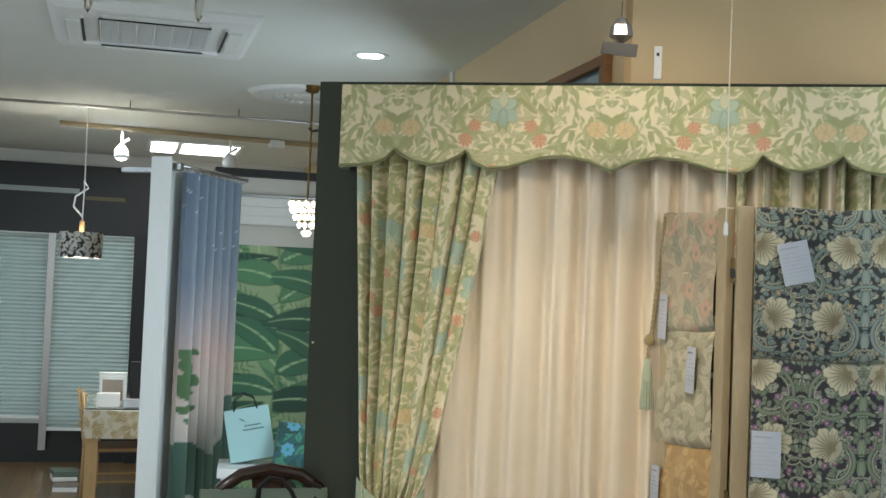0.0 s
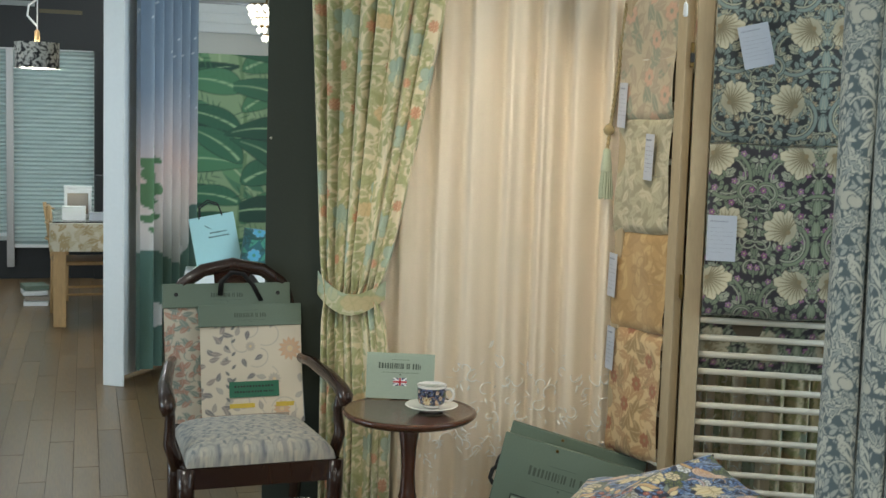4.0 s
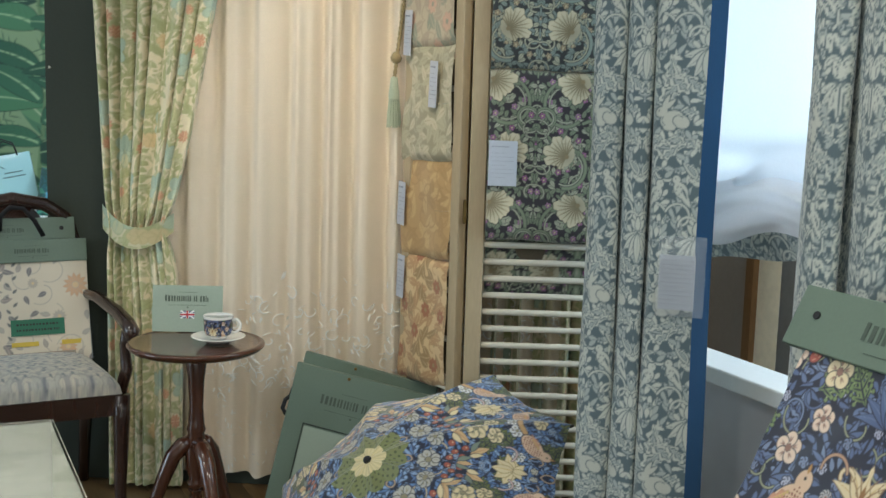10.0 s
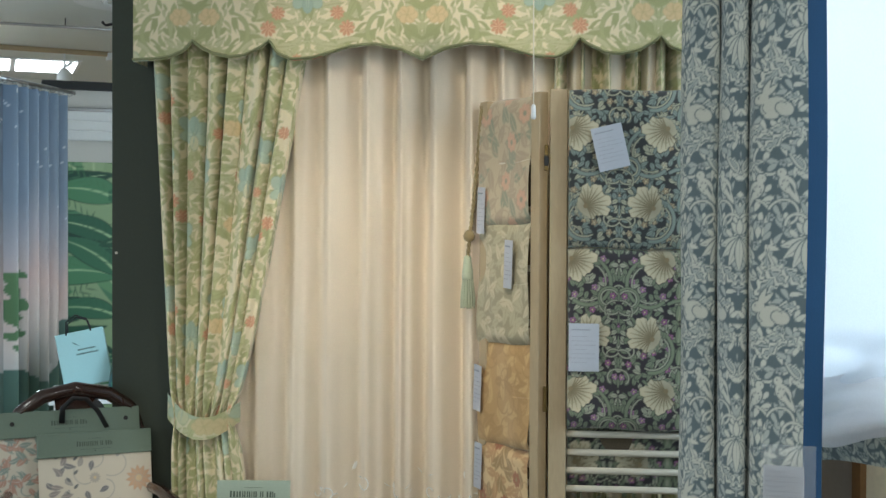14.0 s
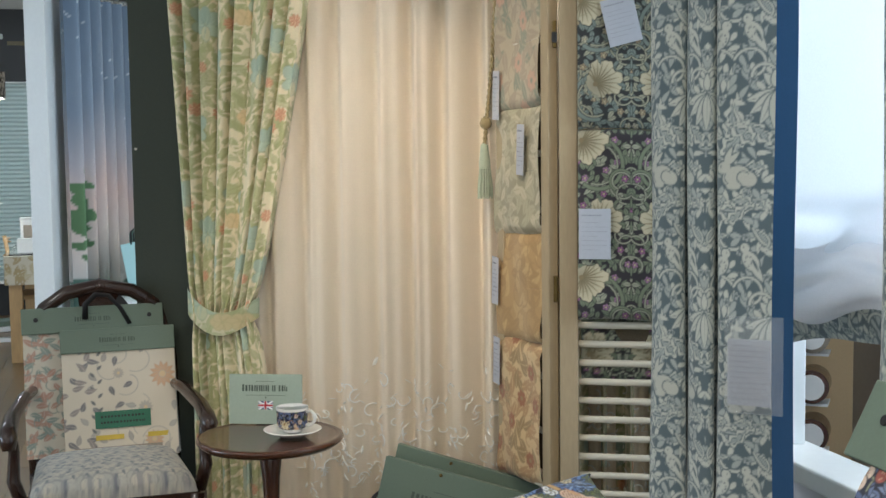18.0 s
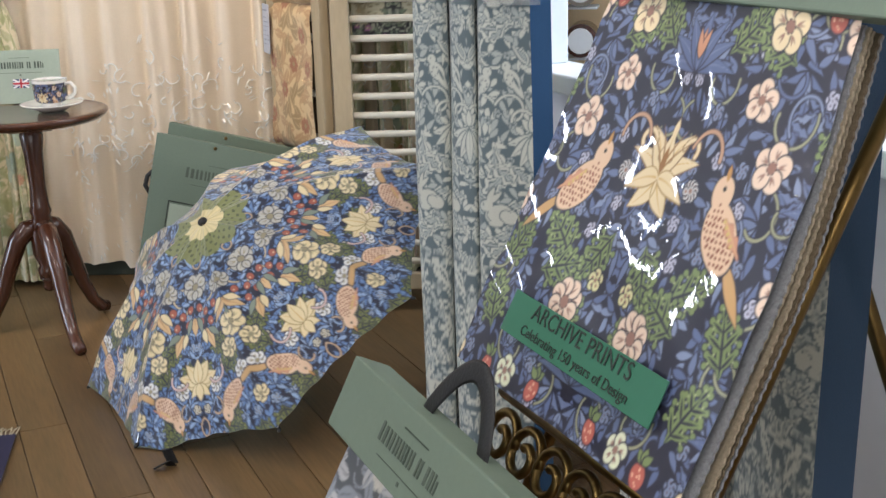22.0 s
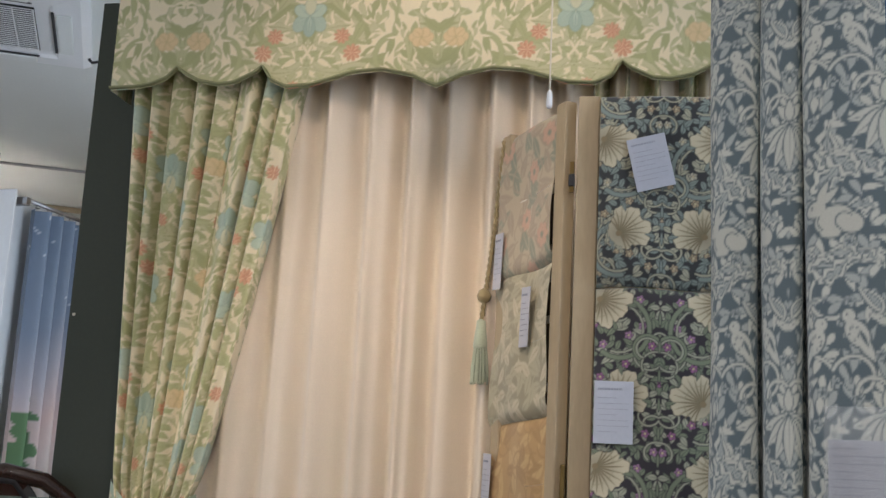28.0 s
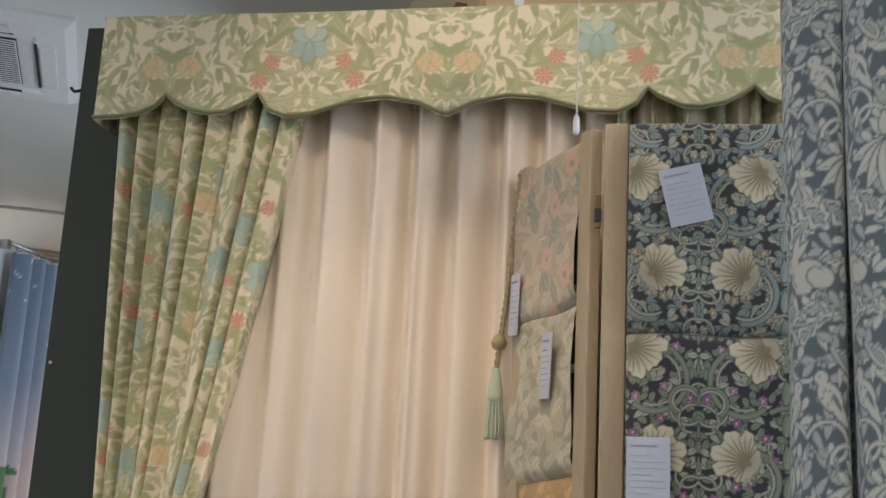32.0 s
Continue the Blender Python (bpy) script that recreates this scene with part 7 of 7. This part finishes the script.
# ---- ceiling things ----
def cassette():
    m = Matrix.Translation((-2.13, 4.57, CEIL)) @ Matrix.Rotation(radians(26), 4, "Z")
    t = thing("air_conditioner", "white ceiling cassette air conditioner with a slatted grille", "air conditioner", m)
    s = 0.40
    bm = bmesh.new()
    prof = ((s, 0.0), (s, -0.012), (s - 0.03, -0.035), (s - 0.12, -0.04), (s - 0.13, -0.03))
    rings = [[bm.verts.new((x * r, y * r, z)) for x, y in ((-1, -1), (1, -1), (1, 1), (-1, 1))] for r, z in prof]
    for a_, b_ in zip(rings, rings[1:]):
        for k in range(4):
            bm.faces.new((a_[k], a_[(k + 1) % 4], b_[(k + 1) % 4], b_[k]))
    bm.faces.new(rings[-1])
    part("panel", bm, M_WHITE, t)
    for k in range(4):
        part("vane", boxm(-0.20, 0.20, -0.340, -0.285, -0.046, -0.036, 0.006, pose(0, 0, 0, 0, 0, 90 * k)), M_CEILING, t)
        # solid black strip puts the air slot's shade into the colour
        part("slot", boxm(-0.21, 0.21, -0.281, -0.270, -0.041, -0.037, 0, pose(0, 0, 0, 0, 0, 90 * k)), M_BLACK, t, "black strip for the shade inside the air slot")
    part("grille_back", boxm(-0.215, 0.215, -0.215, 0.215, -0.036, -0.031), M_BLACK, t)
    for k in range(21):
        part("slat", boxm(-0.212, 0.212, -0.210 + 0.0205 * k, -0.204 + 0.0205 * k, -0.0385, -0.036), M_WHITE, t)
    for k in range(7):
        part("bar", boxm(-0.212 + 0.07 * k, -0.207 + 0.07 * k, -0.212, 0.212, -0.040, -0.0375), M_WHITE, t)


cassette()
t = thing("downlight", "round lit ceiling downlight", "ceiling light", pose(-1.365, 5.12, CEIL))
part("rim", lathe([(0.055, -0.003), (0.068, -0.008), (0.078, -0.006), (0.080, 0.0)], 36), M_WHITE, t, smooth=True)
part("lens", lathe([(0.0, -0.004), (0.056, -0.004)], 36), M_LAMPGLOW, t, "glowing lens")
t = thing("ceiling_medallion", "white moulded plaster ceiling medallion", "medallion", pose(-1.99, 6.12, CEIL))
part("disc", lathe([(0.0, -0.02), (0.06, -0.03), (0.09, -0.012), (0.15, -0.014), (0.17, -0.028), (0.19, -0.012), (0.25, -0.014), (0.27, -0.022), (0.285, -0.004), (0.29, 0)], 48), M_WHITE, t, smooth=True)
for k in range(16):
    a = k * math.pi / 8
    part("petal", tube([(0.10 * math.cos(a), 0.10 * math.sin(a), -0.016), (0.125 * math.cos(a), 0.125 * math.sin(a), -0.024), (0.15 * math.cos(a), 0.15 * math.sin(a), -0.014)], [0.004, 0.016, 0.004], 6, flat=0.4), M_WHITE, t)
t = thing("light_track", "white ceiling light track with a feed box", "light track")
part("rail", tube([(-3.95, 7.15, CEIL - 0.018), (-2.35, 8.2, CEIL - 0.018)], 0.018, 6), M_SCREENWOOD, t)
part("feed", boxm(-0.05, 0.05, -0.03, 0.03, -0.06, -0.01, 0.004, pose(-2.75, 7.93, CEIL, 0, 0, 33)), M_WHITE, t)


def track_spot(x, y, lit):
    t = thing("track_spot", "white track spotlight" + (" with a lit bulb" if lit else " turned off"), "spotlight", pose(x, y, CEIL), "track spots")
    part("stem", tube([(0, 0, -0.03), (0, 0, -0.11)], 0.008, 8), M_WHITE, t)
    part("yoke", tube([(0.05, 0, -0.09), (0, 0, -0.12), (-0.03, 0, -0.15)], 0.01, 8), M_WHITE, t)
    part("head", lathe([(0.02, -0.13), (0.045, -0.16), (0.05, -0.20), (0.046, -0.215)], 20), M_WHITE, t, smooth=True)
    part("bulb", lathe([(0.0, -0.235), (0.03, -0.225), (0.044, -0.205), (0.046, -0.19)], 20), M_LAMPGLOW if lit else M_WHITE, t, smooth=True)


track_spot(-3.62, 7.37, True), track_spot(-3.02, 7.76, False)
t = thing("hanging_rod", "thin grey display rod hung from the ceiling on wires", "rod")
part("rod", tube([(-4.3, 5.78, CEIL - 0.05), (-2.1, 6.85, CEIL - 0.05)], 0.008, 8), M_METAL, t)
for q in (0.2, 0.55, 0.8):
    x, y = -4.3 + 2.2 * q, 5.78 + 1.07 * q
    part("wire", tube([(x, y, CEIL), (x, y, CEIL - 0.05)], 0.003, 6), M_STRAP, t)
t = thing("ceiling_panel_light", "long rectangular lit ceiling panel lamp", "ceiling light", Matrix.Translation((-3.58, 8.47, CEIL)) @ Matrix.Rotation(radians(26), 4, "Z"))
part("frame", boxm(-0.34, 0.34, -0.34, 0.34, -0.012, 0, 0.003), M_WHITE, t)
part("diffuser", boxm(-0.31, -0.13, -0.31, 0.31, -0.018, -0.010, 0.002), M_TUBE, t, "glowing diffuser")
part("diffuser", boxm(-0.09, 0.31, -0.31, 0.31, -0.018, -0.010, 0.002), M_TUBE, t, "glowing diffuser")
# pendant drum lamp over the far table
t = thing("pendant_lamp", "pendant drum lamp with black and white scroll shade", "pendant lamp", pose(-3.50, 6.66, 0.025))
n, na_ = 40, 150
zz = np.linspace(1.535, 1.685, n)[:, None]
th = np.linspace(0, 2 * np.pi, na_, endpoint=False)[None]
SCROLL = leaf_print((30, 30, 34), (206, 204, 196), (196, 194, 188), 99, 0.7, 0.2, 0.15)
part("shade", sheet("shade", np.stack([0.125 * np.cos(th) + 0 * zz, 0.125 * np.sin(th) + 0 * zz, zz + 0 * th], -1), M_PRINT, SCROLL.at(th * 0.125 + 0 * zz, zz + 0 * th), wrap=True), None, t, "black shade with white scrolls")
part("diffuser", lathe([(0.0, 1.54), (0.118, 1.54)], 30), M_LAMPGLOW, t)
part("cord", tube([(0, 0, 1.69), (0.004, 0, 2.0), (0, 0, CEIL)], 0.004, 6), M_WHITE, t)
part("cord_loop", tube([(0.0, 0, 1.78), (-0.06, 0, 1.84), (-0.05, 0, 1.90), (0.03, 0, 1.95), (0.0, 0, 1.99)], 0.006, 6), M_WHITE, t, smooth=True)
part("socket", lathe([(0.012, 1.68), (0.016, 1.70), (0.014, 1.75), (0.006, 1.76)], 12), M_PALEWOOD, t)
# crystal chandelier
t = thing("chandelier", "lit crystal drop chandelier on a chain", "chandelier", pose(-1.87, 5.90, 0.02))
part("chain", tube([(0, 0, 1.86), (0.004, 0, 2.1), (0, 0, CEIL)], 0.006, 8), M_BRASS, t)
part("canopy", lathe([(0.0, CEIL - 0.06), (0.03, CEIL - 0.05), (0.055, CEIL - 0.02), (0.06, CEIL)], 20), M_BRASS, t, smooth=True)
for ring, (rad, z_, cnt) in enumerate(((0.085, 1.83, 14), (0.078, 1.80, 12), (0.062, 1.765, 10), (0.04, 1.725, 7), (0.015, 1.685, 3))):
    part("ring", tube([(rad * math.cos(q), rad * math.sin(q), z_ + 0.018) for q in np.linspace(0, 6.28, 24)], 0.003, 5), M_BRASS, t)
    for k in range(cnt):
        a = 2 * math.pi * k / cnt + ring
        part("crystal", lathe([(0.0, -0.02), (0.013, -0.004), (0.014, 0.004), (0.0, 0.018)], 6, pose(rad * math.cos(a), rad * math.sin(a), z_)), M_CRYSTAL, t)
# cut glass drops hanging from threads near the camera
for x, y, z_, h_ in ((-1.192, 2.24, 1.941, 0.045), (-0.973, 2.285, 1.931, 0.075)):
    t = thing("glass_drop", "clear cut glass drop hanging on a thread", "ornament", pose(x, y, z_), "hanging glass drops")
    part("drop", lathe([(0.0, 0.0), (0.009, 0.012), (0.011, h_ * 0.6), (0.006, h_), (0.0, h_ + 0.006)], 6), M_GLASS, t)
    part("thread", tube([(0, 0, h_), (0, 0, CEIL - z_)], 0.0012, 5), M_METAL, t)
t = thing("crystal_ornament", "faceted crystal ornament with a dark name tag", "ornament", pose(-0.166, 3.0, 2.04))
part("crystal", lathe([(0.0, 0.0), (0.03, 0.02), (0.026, 0.045), (0.012, 0.065), (0.0, 0.07)], 6), M_METAL, t, "clear faceted crystal")
part("thread", tube([(0, 0, 0.07), (0, 0, CEIL - 2.04)], 0.0012, 5), M_STRAP, t)
part("tag", boxm(-0.046, 0.042, -0.004, -0.001, -0.028, 0.004, 0.001, pose(0, 0, 0, 0, 6, 0)), M_BLACK, t, "dark tag")

# transom window in the side wall, exit sign, wall plate
m = rmat(1.46, 4.0)
t = tagged(new("window_2"), "high transom window with a brown wooden frame", "window", kind="structure")
t.matrix_basis = m
M_BROWN = material("brown_window_wood", lin(132, 92, 54), 0.5, stretch=(5, 1, 5), vary=0.2)
part("pane", boxm(-0.006, -0.002, -0.44, 0.9, 1.75, 2.15), material("sky_in_pane", lin(120, 140, 150), 0.1), t, "grey reflecting pane")
part("top_frame", boxm(-0.03, -0.001, -0.48, 0.94, 2.15, 2.185, 0.003), M_BROWN, t)
part("side_frame", boxm(-0.03, -0.001, -0.48, -0.44, 1.70, 2.15, 0.003), M_BROWN, t)
part("side_frame", boxm(-0.03, -0.001, 0.90, 0.94, 1.70, 2.15, 0.003), M_BROWN, t)
part("bottom_frame", boxm(-0.03, -0.001, -0.44, 0.90, 1.70, 1.74, 0.003), M_BROWN, t)
t = thing("exit_sign", "green lit exit sign hung from the ceiling", "exit sign", Matrix.Translation((-1.07, 5.50, 2.26)) @ Matrix.Rotation(radians(60), 4, "Z"))
part("box", boxm(-0.11, 0.11, -0.02, 0.02, -0.06, 0.08, 0.003), M_WHITE, t)
part("face", boxm(-0.10, 0.10, -0.023, -0.02, -0.05, 0.06), glowing("exit_green", (0.1, 0.6, 0.36), 1.0), t, "green face with a white pictogram bar")
part("pictogram", boxm(-0.03, 0.02, -0.025, -0.023, -0.03, 0.04), M_WHITE, t)
part("stem", tube([(0, 0, 0.08), (0, 0, CEIL - 2.26)], 0.01, 8), M_WHITE, t)
t = thing("wall_plate", "small cream switch plate high on the beige wall", "switch plate", pose(-0.09, 3.698, 2.135))
part("plate", boxm(-0.012, 0.012, -0.008, 0, -0.05, 0.05, 0.002), M_WHITE, t)
# raised black block drawn for the shade in the plate's opening
part("hole_shade", boxm(-0.004, 0.004, -0.0095, -0.008, 0.02, 0.03), M_BLACK, t)

# ---- floor planks ----
M_PLANK_FAR = M_PLANK.copy()
_n, _l = M_PLANK_FAR.node_tree.nodes, M_PLANK_FAR.node_tree.links
_own = [l for l in _l if l.from_node.type == "OBJECT_INFO"][0]
_to = _own.to_socket
_geo = _n.new("ShaderNodeNewGeometry")
_l.new(_geo.outputs["Random Per Island"], _to)


def plank(length, width):
    return finish(boxm(0, width - 0.0014, 0, length - 0.0014, -0.004, 0.0, 0.0012), "plank", M_PLANK)


PW, PL = 0.092, 0.92
plank_mesh = plank(PL, PW)
spin = Matrix.Rotation(radians(26), 4, "Z")
near, rest = [], []
for i in range(-52, 31):
    off = (i * 0.377) % PL
    for j in range(-4, 13):
        a, b = i * PW, j * PL - off
        if b + PL < -3.0 or b > 10.0:
            continue
        (near if -1.0 < a + PW / 2 < 1.6 and 1.2 < b + PL / 2 < 6.5 else rest).append((a, b))
near.sort(key=lambda q: math.hypot(q[0] - 0.9, q[1] - 2.6))
rest += near[300:]
for a, b in near[:300]:
    o = new("plank", plank_mesh)
    o.parent = floor
    o.matrix_basis = spin @ Matrix.Translation((a, b, 0))
bm = bmesh.new()
for a, b in rest:
    lo, hi, a1 = max(b, -3.09), min(b + PL - 0.0014, 10.09), a + PW - 0.0014
    vs = [bm.verts.new(Vector(p)) for p in ((a, lo, 0), (a1, lo, 0), (a1, hi, 0), (a, hi, 0), (a, lo, -0.004), (a1, lo, -0.004), (a1, hi, -0.004), (a, hi, -0.004))]
    bm.faces.new(vs[:4])
    for q in range(4):
        bm.faces.new((vs[q], vs[(q + 1) % 4], vs[(q + 1) % 4 + 4], vs[q + 4]))
far_planks = part("planks_beyond", bm, M_PLANK_FAR, floor)
far_planks.matrix_basis = spin
tagged(far_planks, kind="stuff")
